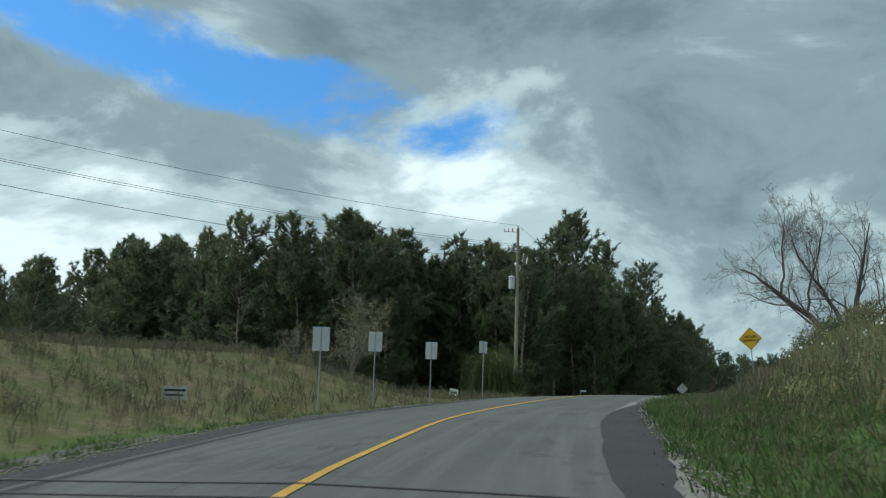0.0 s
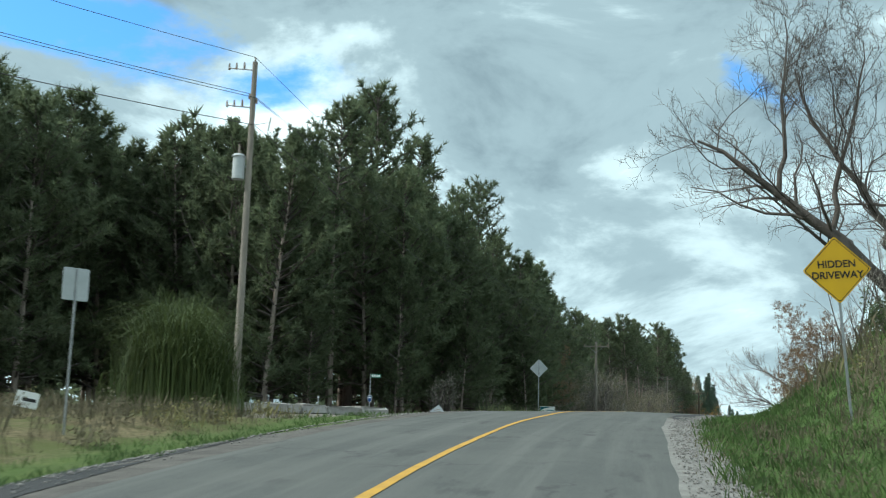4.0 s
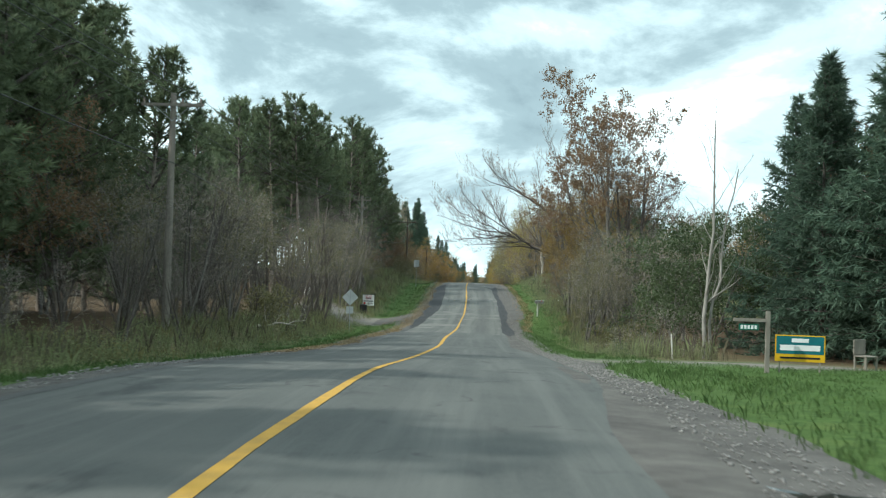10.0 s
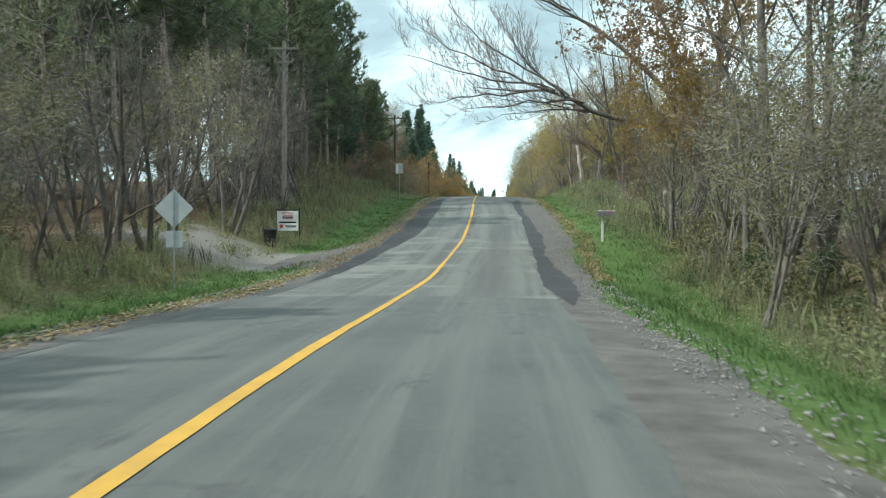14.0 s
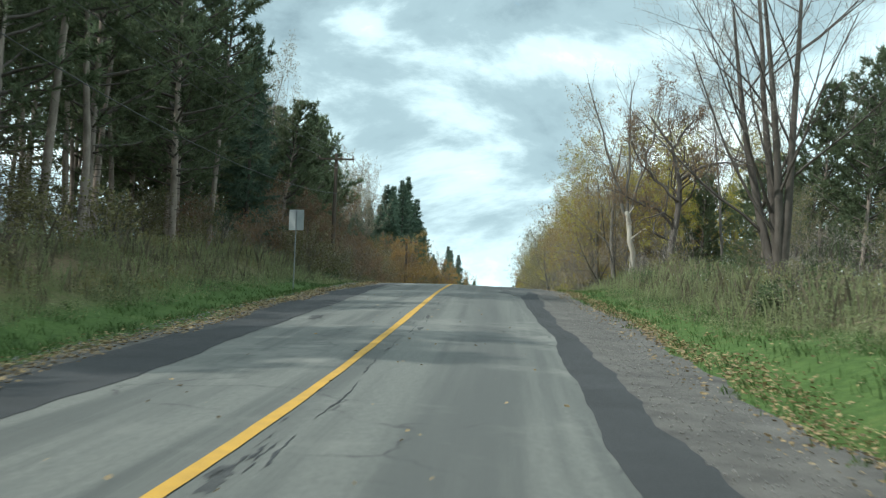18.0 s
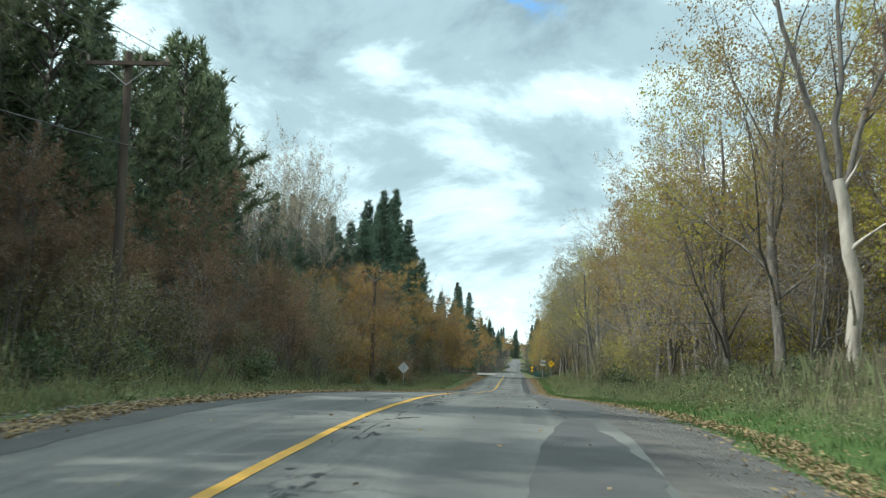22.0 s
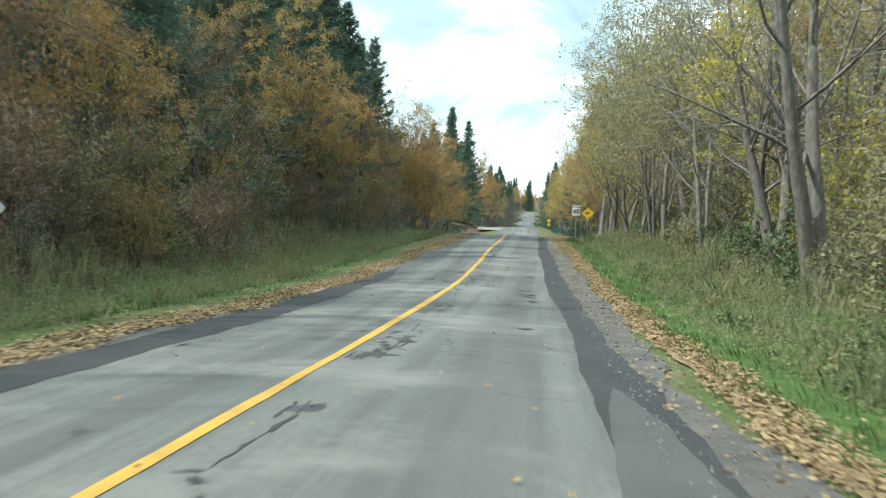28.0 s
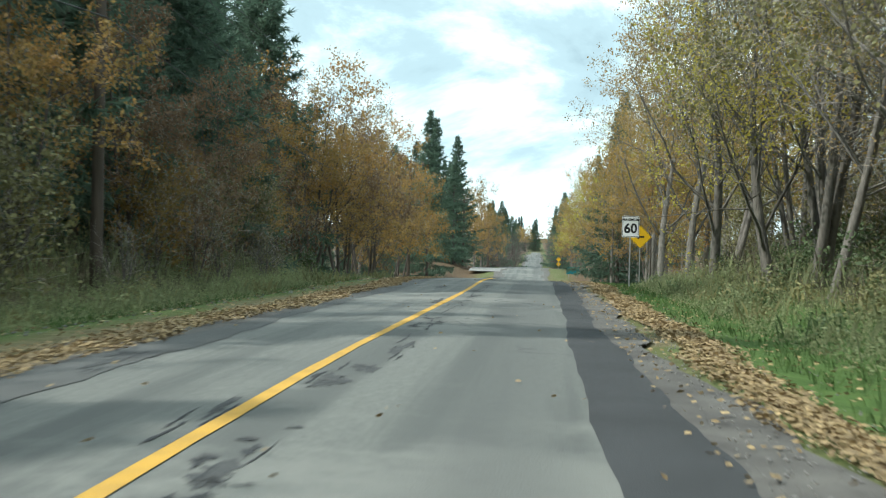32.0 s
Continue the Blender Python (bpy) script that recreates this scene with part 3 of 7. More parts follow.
ZZ = ground_z(XX, YY) - 0.012 - 0.05 * (np.abs(UU) < 3.3)
nr, nc = YY.shape
idx = np.arange(nr * nc).reshape(nr, nc)
quads = np.stack([idx[:-1, :-1], idx[:-1, 1:], idx[1:, 1:], idx[1:, :-1]], -1).reshape(-1, 4)
me = fast_mesh("ground", np.stack([XX, YY, ZZ], -1).reshape(-1, 3), quads, 4, M_GROUND, True)


def cover_of(y, u):
    """Red: short green grass; green: forest litter; blue: gravel."""
    a = np.abs(u)
    w = wave(u * 3, y * 1.1) * 0.5
    grass = bump_at(a + w, 5.8, 1.5, 1.0) * (1 - 0.2 * (u < 0) * (1 - ramp(y, 30, 60)))
    lawn = ((u > 0) * bump_at(y, 82, 22, 5) * ramp(a, 4.5, 6) * (1 - ramp(a, 30, 36)))
    field = (u > 0) * bump_at(y, 180, 14, 10) * ramp(a, 9, 12) * 0.45
    knoll = (u > 0) * (1 - ramp(y, 46, 56)) * (1 - ramp(a + w, 9.5, 14)) * ramp(a, 3.5, 4.3) * 0.6
    grass = grass * (1 - 0.6 * ramp(y, 370, 440))
    red = np.clip(np.maximum(np.maximum(np.maximum(grass * 0.95, lawn), field), knoll), 0, 1)
    wood_left = (u < 0) * ramp(y, 40, 50) * ramp(a + w, 8.5, 12)
    wood_right = (u > 0) * ramp(y, 104, 114) * ramp(a + w, 10, 14) * (1 - bump_at(y, 182, 22, 8))
    green = np.clip(np.maximum(np.maximum(wood_left, wood_right), ramp(y, 380, 430) * ramp(a, 4.5, 7)), 0, 1)
    blue = (u < 0) * bump_at(y, 47.5, 6.5, 3.0) * (1 - ramp(a, 24, 30)) + (u < 0) * bump_at(y + w * 2, 151.5, 3.2, 1.5) * (1 - ramp(a, 11, 14)) + (u > 0) * bump_at(y + w * 2, 104.0, 1.2, 1.4) * (1 - ramp(a, 26, 40))
    return red, green, np.clip(blue, 0, 1)


r_, g_, b_ = cover_of(YY, UU)
att = me.color_attributes.new("cover", "FLOAT_COLOR", "POINT")
att.data.foreach_set("color", np.stack([r_, g_, b_, np.ones_like(r_)], -1).astype(np.float32).ravel())
tagged(new("ground", me), "rolling roadside ground of grass, dry weeds and forest litter", "ground", kind="structure")


def strip(name, ys, lefts, rights, dz, mat, cols=2, uv=False):
    """A band along the road between two edges (distances across), dz over the road's crown."""
    ys = np.asarray(ys, float)
    s = np.linspace(0, 1, cols)
    u = np.asarray(lefts)[:, None] * (1 - s) + np.asarray(rights)[:, None] * s
    y = np.repeat(ys[:, None], cols, 1)
    x = middle(y) + u / np.cos(np.arctan(np.interp(y, GRID, LEAN_LINE)))
    z = high(y) + profile(y, u) + dz
    i = np.arange(u.size).reshape(u.shape)
    q = np.stack([i[:-1, :-1], i[:-1, 1:], i[1:, 1:], i[1:, :-1]], -1).reshape(-1, 4)
    me = fast_mesh(name, np.stack([x, y, z], -1).reshape(-1, 3), q, 4, mat, True)
    if uv:
        layer = me.uv_layers.new(name="UVMap")
        flat_uv = np.stack([u, y], -1).reshape(-1, 2)[q.ravel()]
        layer.data.foreach_set("uv", flat_uv.astype(np.float32).ravel())
    return me


def ragged(ys, base, amp, seed):
    """An uneven edge about base."""
    ph = np.random.default_rng(seed).uniform(0, 6.28, 6)
    out = np.full(len(ys), base, float)
    for i, (f, a) in enumerate(((0.11, 0.8), (0.31, 0.6), (0.9, 0.35), (2.1, 0.25), (4.7, 0.14), (9.5, 0.08))):
        out += amp * a * np.sin(np.asarray(ys) * f + ph[i])
    return out


def along(y, *knots):
    """Distance across the road at y, from knots of (y, distance)."""
    return np.interp(y, [a for a, _ in knots], [b for _, b in knots])


LEFT_RIM = ((-60, -3.2), (25, -3.2), (50, -3.1), (62, -3.05), (74, -3.35), (110, -3.2), (125, -2.95), (192, -3.0), (201, -2.5), (230, -2.75), (270, -2.5), (300, -2.4), (313, -2.05), (350, -2.0), (430, -2.7))
RIGHT_RIM = ((-60, 3.1), (0, 3.3), (12, 3.2), (64, 3.1), (78, 2.95), (88, 3.7), (104, 3.75), (114, 3.0), (126, 3.1), (140, 3.0), (200, 3.05), (212, 3.3), (226, 3.6), (248, 3.55), (266, 3.0), (290, 2.6), (310, 2.45), (350, 2.45), (430, 2.8))
road_y = np.concatenate([np.arange(-300, -60, 12.0), np.arange(-60, 420, 1.0), np.arange(420, 1000, 6.0)])
road = tagged(new("road", strip("road", road_y, ragged(road_y, 0, 0.05, 71) + along(road_y, *LEFT_RIM), ragged(road_y, 0, 0.05, 72) + along(road_y, *RIGHT_RIM), 0.006, M_ASPHALT, 14, True)), "two-lane grey asphalt road, worn and cracked", "road", kind="structure")
line_y = np.arange(-120, 352, 0.4)
part("centre_line", strip("centre_line", line_y, ragged(line_y, -0.032, 0.012, 1), ragged(line_y, 0.092, 0.012, 2), 0.0115, M_YELLOW), None, road, "single worn yellow centre line")

sh_y = np.concatenate([np.arange(-120, 420, 0.5), np.arange(420, 900, 4.0)])


def right_edge(y):
    """How far the right shoulder's gravel reaches, without its raggedness."""
    return np.interp(y, [-60, -36, -31, -27, -22, -10, 9, 20, 36, 48, 58, 66, 72, 77, 85, 94, 100, 108, 116, 130, 142, 151, 156, 165, 197, 203, 213, 226, 245, 268, 290, 300, 312, 400],
                     [3.9, 3.9, 4.7, 4.6, 3.95, 4.15, 4.1, 3.9, 4.2, 5.4, 6.8, 6.4, 5.8, 4.9, 4.65, 4.9, 5.4, 4.6, 3.95, 4.0, 4.4, 4.6, 5.0, 5.05, 4.95, 4.6, 5.0, 4.7, 4.45, 4.0, 3.8, 3.6, 3.45, 3.45])


widen = right_edge(sh_y) - 4.75
rim_r = ragged(sh_y, 4.75, 0.25, 3) + widen
for first, cut, mat, words in ((True, sh_y <= 38, M_CHALK, "chalky pale gravel shoulder beside the asphalt"), (False, sh_y >= 38, M_GRAVEL, "grey gravel shoulder beside the asphalt")):
    tagged(new("shoulder", strip("shoulder", sh_y[cut], along(sh_y[cut], *RIGHT_RIM) - 0.5, rim_r[cut], 0.004, mat, 5)), words, "shoulder", kind="structure")
wide_l = 3.0 * bump_at(sh_y, 47.5, 7, 6) + 2.5 * bump_at(sh_y, 151.5, 3, 4)
tagged(new("shoulder", strip("shoulder", sh_y, ragged(sh_y, -0.85, 0.2, 4) + along(sh_y, *LEFT_RIM) - wide_l - 2.0 * (1 - ramp(sh_y, 10, 30)) - 1.0 * (1 - ramp(sh_y, -20, -8)), along(sh_y, *LEFT_RIM) + 0.5, 0.004, M_GRAVEL, 5)), "narrow gravel shoulder strewn with leaves", "shoulder", kind="structure")


def edge_patch(y0, y1, u_in, u_out, seed, amp=0.22, dz=0.0095, mat=None):
    ys = np.arange(y0, y1, 0.3)
    inner, outer = (ragged(ys, 0 if isinstance(u, tuple) else u, amp * k, seed + j) + (along(ys, *u) if isinstance(u, tuple) else 0) for u, k, j in ((u_in, 0.28, 0), (u_out, 0.6, 1)))
    end = np.minimum(1, np.minimum(np.arange(len(ys)), np.arange(len(ys))[::-1]) / 22.0) ** 0.6
    mid = (inner + outer) / 2
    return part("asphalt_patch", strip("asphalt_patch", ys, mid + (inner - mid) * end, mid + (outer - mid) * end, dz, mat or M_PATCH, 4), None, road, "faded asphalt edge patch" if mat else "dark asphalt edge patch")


edge_patch(-60, 4, ((-22, 3.05), (-9, 3.05), (0, 3.4)), ((-22, 3.7), (-16, 3.95), (-5, 4.15), (4, 4.0)), 11, 0.16)
edge_patch(-60, 30, ((-24, -6.4), (-18, -6.25), (-14, -5.9), (-8, -5.5), (0, -5.0), (12, -5.4), (22, -5.9)), ((-4, -2.95), (8, -3.05), (22, -4.1)), 13, 0.08)
edge_patch(36, 67, 3.08, ((45, 3.7), (52, 4.0), (61, 3.85), (66, 3.5)), 15, 0.3)
edge_patch(54, 76, ((54, -3.3), (62, -3.25), (72, -4.1), (76, -3.8)), ((54, -3.0), (70, -3.25), (76, -3.1)), 17, 0.12)
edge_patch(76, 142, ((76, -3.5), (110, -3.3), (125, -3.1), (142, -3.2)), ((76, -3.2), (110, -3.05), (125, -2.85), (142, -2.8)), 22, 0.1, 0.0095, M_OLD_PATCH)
edge_patch(130.5, 178, ((131, 3.05), (145, 2.95), (156, 2.88), (178, 2.85)), ((131, 3.7), (140, 3.8), (150, 3.5), (157, 3.4), (163, 3.55), (178, 3.35)), 19, 0.22)
edge_patch(172, 204, 2.86, ((172, 3.4), (185, 3.35), (195, 3.6), (203, 3.2)), 18, 0.18, 0.0115)
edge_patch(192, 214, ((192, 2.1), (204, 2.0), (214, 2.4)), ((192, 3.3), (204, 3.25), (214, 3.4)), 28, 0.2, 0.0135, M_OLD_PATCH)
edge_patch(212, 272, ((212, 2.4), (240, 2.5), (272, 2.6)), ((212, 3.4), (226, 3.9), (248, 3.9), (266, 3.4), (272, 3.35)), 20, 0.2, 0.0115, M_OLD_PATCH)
edge_patch(258, 352, ((258, 2.72), (280, 2.66), (290, 2.45), (300, 2.36), (316, 2.27), (352, 2.25)), ((258, 3.45), (270, 3.38), (280, 3.2), (288, 2.98), (314, 2.85), (352, 2.8)), 24, 0.16)
edge_patch(138, 200, ((138, -3.25), (160, -3.3), (190, -3.5), (200, -2.8)), ((138, -2.62), (152, -2.5), (166, -2.22), (190, -2.2), (200, -2.15)), 21, 0.14, 0.0115)
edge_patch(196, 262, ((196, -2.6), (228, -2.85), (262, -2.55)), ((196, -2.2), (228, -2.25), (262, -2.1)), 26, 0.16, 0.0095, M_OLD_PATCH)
edge_patch(258, 300, ((258, -2.6), (290, -2.65), (300, -2.45)), ((258, -1.85), (274, -1.95), (292, -2.0), (300, -2.05)), 23, 0.14)
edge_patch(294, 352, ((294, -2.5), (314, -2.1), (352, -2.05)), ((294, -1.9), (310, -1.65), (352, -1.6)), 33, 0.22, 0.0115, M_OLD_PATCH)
edge_patch(62.5, 70, ((62, 3.95), (66, 3.75), (70, 4.2)), ((62, 5.0), (70, 4.7)), 25, 0.3, 0.0115)


def crack_patch(y, u, ly, lu, seed):
    """A ragged, stretched crack filled with dark tar."""
    g = np.random.default_rng(seed)
    n = max(9, int(ly * 16))
    ys = np.linspace(y - ly, y + ly, n)
    mid = u + np.cumsum(g.normal(0, min(lu, 0.05) * 0.5, n))
    wide = lu * (0.15 + g.uniform(0, 1, n) ** 1.8) * np.sqrt(np.clip(1 - np.linspace(-1, 1, n) ** 2, 0.02, 1))
    part("asphalt_patch", strip("asphalt_patch", ys, mid - wide, mid + wide, 0.010 if abs(u) < 1.3 else 0.0165, M_PATCH), None, road)


def mend(y, u, ly, lu, seed):
    """A worn hollow mended with tar: an uneven sheet with bays and tongues."""
    g = np.random.default_rng(seed)
    a = np.linspace(0, 2 * np.pi, 64, endpoint=False)
    r = np.ones(64)
    for k in (2, 3, 5, 7, 11, 17):
        r += (0.55 if u < 1.5 else 0.3) / k ** 0.75 * g.normal() * np.sin(a * k + g.uniform(0, 6.28))
    r = np.clip(r, 0.25, 1.8) * g.uniform(0.85, 1.1, 64)
    py, pu = y + ly * r * np.sin(a), u + lu * r * np.cos(a)
    py, pu = np.concatenate([[y], py]), np.concatenate([[u], pu])
    px = middle(py) + pu / np.cos(np.arctan(np.interp(py, GRID, LEAN_LINE)))
    pz = high(py) + profile(py, pu) + (0.0085 if abs(u) < 1.3 else 0.015)
    tri = [(0, 1 + k, 1 + (k + 1) % 64) for k in range(64)]
    part("asphalt_patch", mesh_from("asphalt_patch", np.stack([px, py, pz], -1).tolist(), tri, M_MEND), None, road)


for i in range(34):
    y = 158 + 5.6 * i + rng.uniform(-2, 2)
    bad = 1.0 if y > 195 else 0.55
    for k in range(rng.choice([1, 2, 2, 3])):
        u = rng.choice([0.22, 0.3, 0.4, 0.5, 0.25, -0.2, -1.8, 2.1])
        crack_patch(y + rng.uniform(-2, 2), u + rng.uniform(-0.08, 0.08), rng.uniform(0.15, 0.5), rng.uniform(0.01, 0.035) * bad, 100 + i * 7 + k)
    # broken edge along the middle joint: short cross cracks beside the line
    if bad == 1.0 and rng.random() < 0.95:
        y0 = y + rng.uniform(-1.5, 1.5)
        for k in range(rng.randint(6, 15)):
            crack_patch(y0 + 0.33 * k + rng.uniform(-0.1, 0.1), 0.28 + rng.uniform(-0.08, 0.26), rng.uniform(0.05, 0.22), rng.uniform(0.025, 0.11), 900 + i * 11 + k)

# larger dark mends and worn hollows, each with short tar cracks round it
for i, (y, u, ly, lu) in enumerate(((161.3, 0.25, 0.5, 0.10), (174.9, 0.5, 0.4, 0.06), (177.0, -1.8, 0.8, 0.13), (178.2, 0.45, 0.6, 0.06), (194.8, 2.3, 0.8, 0.2), (198.2, -1.95, 0.7, 0.16), (201.8, 0.65, 0.7, 0.22), (202.2, -0.75, 0.4, 0.16), (215.9, 0.5, 0.8, 0.12), (217.5, 0.6, 0.5, 0.12), (218.4, -0.5, 0.4, 0.14),
                                 (225.2, 0.6, 0.9, 0.14), (227.0, 0.5, 0.8, 0.16), (232.1, 0.45, 0.5, 0.12), (234.3, 2.2, 0.6, 0.25), (237.0, 0.42, 0.7, 0.12), (238.5, -1.72, 0.6, 0.12), (240.8, -1.85, 0.7, 0.18), (269.1, 0.45, 0.35, 0.14), (273.2, 0.38, 0.6, 0.16), (275.1, 0.5, 0.4, 0.14), (278.0, 2.0, 0.18, 0.14), (282.0, 0.42, 0.5, 0.12),
                                 (285.0, 2.1, 0.5, 0.12), (286.6, 1.95, 0.45, 0.14), (286.5, -0.12, 0.5, 0.06), (287.4, 1.95, 0.22, 0.26), (287.8, 0.25, 0.35, 0.1), (289.0, 1.9, 0.3, 0.22), (291.0, -0.26, 0.6, 0.20), (295.2, 1.98, 0.6, 0.12), (295.6, -0.2, 0.8, 0.14), (295.9, -0.7, 0.7, 0.08), (298.8, 0.05, 0.9, 0.12),
                                 (306.9, 0.38, 0.3, 0.15), (308.9, -0.14, 0.5, 0.05), (310.3, 0.3, 0.5, 0.14), (311.1, 0.45, 0.4, 0.12), (311.5, -1.8, 0.8, 0.2), (313.1, 0.48, 0.7, 0.09), (323.2, -0.1, 1.2, 0.10), (331.2, -0.8, 1.0, 0.14))):
    mend(y, u, ly * 0.65, lu * 0.75, 2000 + i)
    mend(y + rng.uniform(-0.8, 0.8) * ly, u + rng.uniform(-1, 1) * lu, ly * 0.4, lu * 0.5, 2400 + i)
    for k in range(3 if u < 1.5 else 1):
        crack_patch(y + rng.uniform(-1.3, 1.3), u + rng.uniform(-0.15, 0.15), rng.uniform(0.1, 0.5), rng.uniform(0.01, 0.03), 2200 + i * 5 + k)
# long tar joint beside the line, broken into pieces
for i in range(60):
    y = 150 + 3.1 * i
    if rng.random() < 0.72:
        crack_patch(y, 0.40 + 0.05 * math.sin(y * 0.21) + rng.uniform(-0.03, 0.03), rng.uniform(0.5, 1.5), rng.uniform(0.008, 0.022), 2600 + i)

pale_y = np.arange(241.8, 251.0, 0.3)
part("pale_patch", strip("pale_patch", pale_y, ragged(pale_y, 2.82, 0.03, 51), ragged(pale_y, 3.1, 0.03, 52), 0.0165, M_CHALK), None, road, "narrow pale patch along the right lane's edge")


# ---- trees ----
def tube_arrays(paths, sides):
    """Tapered tubes along paths [(points, radii)], as vertices and quads."""
    V, Q, base = [], [], 0
    ang = np.linspace(0, 2 * np.pi, sides, endpoint=False)
    ca, sa = np.cos(ang), np.sin(ang)
    for pts, rad in paths:
        pts, rad = np.asarray(pts, float), np.asarray(rad, float)
        d = np.gradient(pts, axis=0)
        d /= np.linalg.norm(d, axis=1)[:, None] + 1e-9
        ref = np.array([1.0, 0, 0]) if abs(d[0, 2]) > 0.8 else np.array([0, 0, 1.0])
        e1 = np.cross(d, ref)
        e1 /= np.linalg.norm(e1, axis=1)[:, None] + 1e-9
        e2 = np.cross(d, e1)
        ring = pts[:, None, :] + rad[:, None, None] * (ca[None, :, None] * e1[:, None, :] + sa[None, :, None] * e2[:, None, :])
        n = len(pts)
        V.append(ring.reshape(-1, 3))
        i = base + np.arange(n * sides).reshape(n, sides)
        j = np.roll(i, -1, 1)
        Q.append(np.stack([i[:-1], j[:-1], j[1:], i[1:]], -1).reshape(-1, 4))
        base += n * sides
    return np.concatenate(V), np.concatenate(Q)


def wander(start, way, length, steps, g, wiggle=0.12, up=0.0):
    """A crooked path: up pulls it upwards (or down)."""
    p, d = np.array(start, float), np.array(way, float)
    d /= np.linalg.norm(d)
    pts = [p.copy()]
    for _ in range(steps):
        d = d + g.normal(0, wiggle, 3) + np.array([0, 0, up])
        d /= np.linalg.norm(d)
        p = p + d * length / steps
        pts.append(p.copy())
    return np.array(pts)


def side_way(d, angle, g, turn=None):
    d = d / (np.linalg.norm(d) + 1e-9)
    ref = np.array([0, 0, 1.0]) if abs(d[2]) < 0.9 else np.array([1.0, 0, 0])
    e1 = np.cross(d, ref)
    e1 /= np.linalg.norm(e1)
    e2 = np.cross(d, e1)
    a = g.uniform(0, 2 * np.pi) if turn is None else turn
    return d * np.cos(angle) + (e1 * np.cos(a) + e2 * np.sin(a)) * np.sin(angle)


def leaf_arrays(at, size, g, aspect=0.6, droop=0.0):
    """Small folded leaves, two triangles each, turned at random."""
    n = len(at)
    a = g.normal(0, 1, (n, 3))
    a[:, 2] -= droop
    a /= np.linalg.norm(a, axis=1)[:, None]
    b = np.cross(a, g.normal(0, 1, (n, 3)))
    b /= np.linalg.norm(b, axis=1)[:, None] + 1e-9
    c = np.cross(a, b)
    s = (size * g.uniform(0.6, 1.3, n))[:, None]
    v = np.stack([at, at + a * s * 0.5 + b * s * aspect * 0.5 + c * s * 0.08, at + a * s, at + a * s * 0.5 - b * s * aspect * 0.5 + c * s * 0.08], 1)
    return v.reshape(-1, 3), np.arange(n * 4).reshape(n, 4)


def needle_arrays(at, way, size, g, per=7, width=0.055, cone=0.9):
    """Tufts of needles: per slim triangles fanning out from each place along its way."""
    n = len(at)
    at, way = np.repeat(at, per, 0), np.repeat(way, per, 0)
    d = way * cone + g.normal(0, 0.62, (n * per, 3))
    d /= np.linalg.norm(d, axis=1)[:, None]
    b = np.cross(d, g.normal(0, 1, (n * per, 3)))
    b /= np.linalg.norm(b, axis=1)[:, None] + 1e-9
    s = (size * g.uniform(0.6, 1.25, n * per))[:, None]
    v = np.stack([at - b * width * 0.5, at + b * width * 0.5, at + d * s], 1)
    return v.reshape(-1, 3), np.arange(n * per * 3).reshape(-1, 3)


def sample_paths(paths, n, g, lo=0.3):
    """n places spread over the paths' outer parts, with the way of the path there."""
    w = np.array([np.linalg.norm(p[-1] - p[0]) for p, _ in paths])
    pick = g.choice(len(paths), n, p=w / w.sum())
    at, way = np.empty((n, 3)), np.empty((n, 3))
    for i, k in enumerate(pick):
        p = paths[k][0]
        t = g.uniform(lo, 1.0) * (len(p) - 1)
        j = min(int(t), len(p) - 2)
        f = t - j
        at[i] = p[j] * (1 - f) + p[j + 1] * f
        dv = p[j + 1] - p[j]
        way[i] = dv / (np.linalg.norm(dv) + 1e-9)
    return at, way


def build_pine(seed, tall=19.0, bare=0.35, tufts=1700, spread=3.2, size=0.48, needle=0.078):
    """Tall plantation pine: straight stem, whorls of limbs that turn up, tufts of needles. Returns stem, limbs, needles."""
    g = np.random.default_rng(seed)
    stem = wander((0, 0, -0.3), (0, 0, 1), tall, 14, g, 0.018, 0.05)
    r0 = tall * 0.0105
    rs = r0 * (1 - np.linspace(0, 1, 15) ** 1.3 * 0.93)
    limbs, fine = [], []
    z = bare * tall
    while z < tall * 0.985:
        f = (z / tall - bare) / (1 - bare)
        L = spread * (0.55 + 0.75 * math.sin(min(1, f * 1.25 + 0.15) * math.pi * 0.62)) * (1 - f) ** 0.55 + 0.35
        k = g.integers(4, 6)
        a0 = g.uniform(0, 6.28)
        for i in range(k):
            a = a0 + 6.28 * i / k + g.normal(0, 0.25)
            base = np.array([np.interp(z, stem[:, 2], stem[:, 0]), np.interp(z, stem[:, 2], stem[:, 1]), z + g.normal(0, 0.15)])
            Li = L * g.uniform(0.5, 1.3)
            limb = wander(base, (math.cos(a), math.sin(a), 0.15 + 0.7 * f), Li, 4, g, 0.12, 0.08)
            limbs.append((limb, np.linspace(0.05, 0.012, 5) * (0.6 + Li / 4)))
            fine.append((limb, None))
            for _ in range(3):
                j = g.integers(2, 4)
                tw = wander(limb[j], side_way(limb[j] - limb[j - 1], 0.8, g) + np.array([0, 0, 0.35]), Li * g.uniform(0.25, 0.5), 3, g, 0.15, 0.15)
                fine.append((tw, None))
        z += g.uniform(0.55, 0.95) * (1.15 - 0.5 * f)
    # dead stubs below the crown
    for _ in range(14):
        zz = g.uniform(0.08, bare + 0.05) * tall
        a = g.uniform(0, 6.28)
        p = wander((stem[3, 0], stem[3, 1], zz), (math.cos(a), math.sin(a), -0.1), g.uniform(0.5, 1.8), 4, g, 0.12, -0.03)
        limbs.append((p, np.linspace(0.025, 0.006, 5)))
    at, way = sample_paths(fine, tufts, g, 0.25)
    return [(stem, rs)], limbs, needle_arrays(at, way, size, g, 8 if size < 0.7 else 6, needle, 0.8)


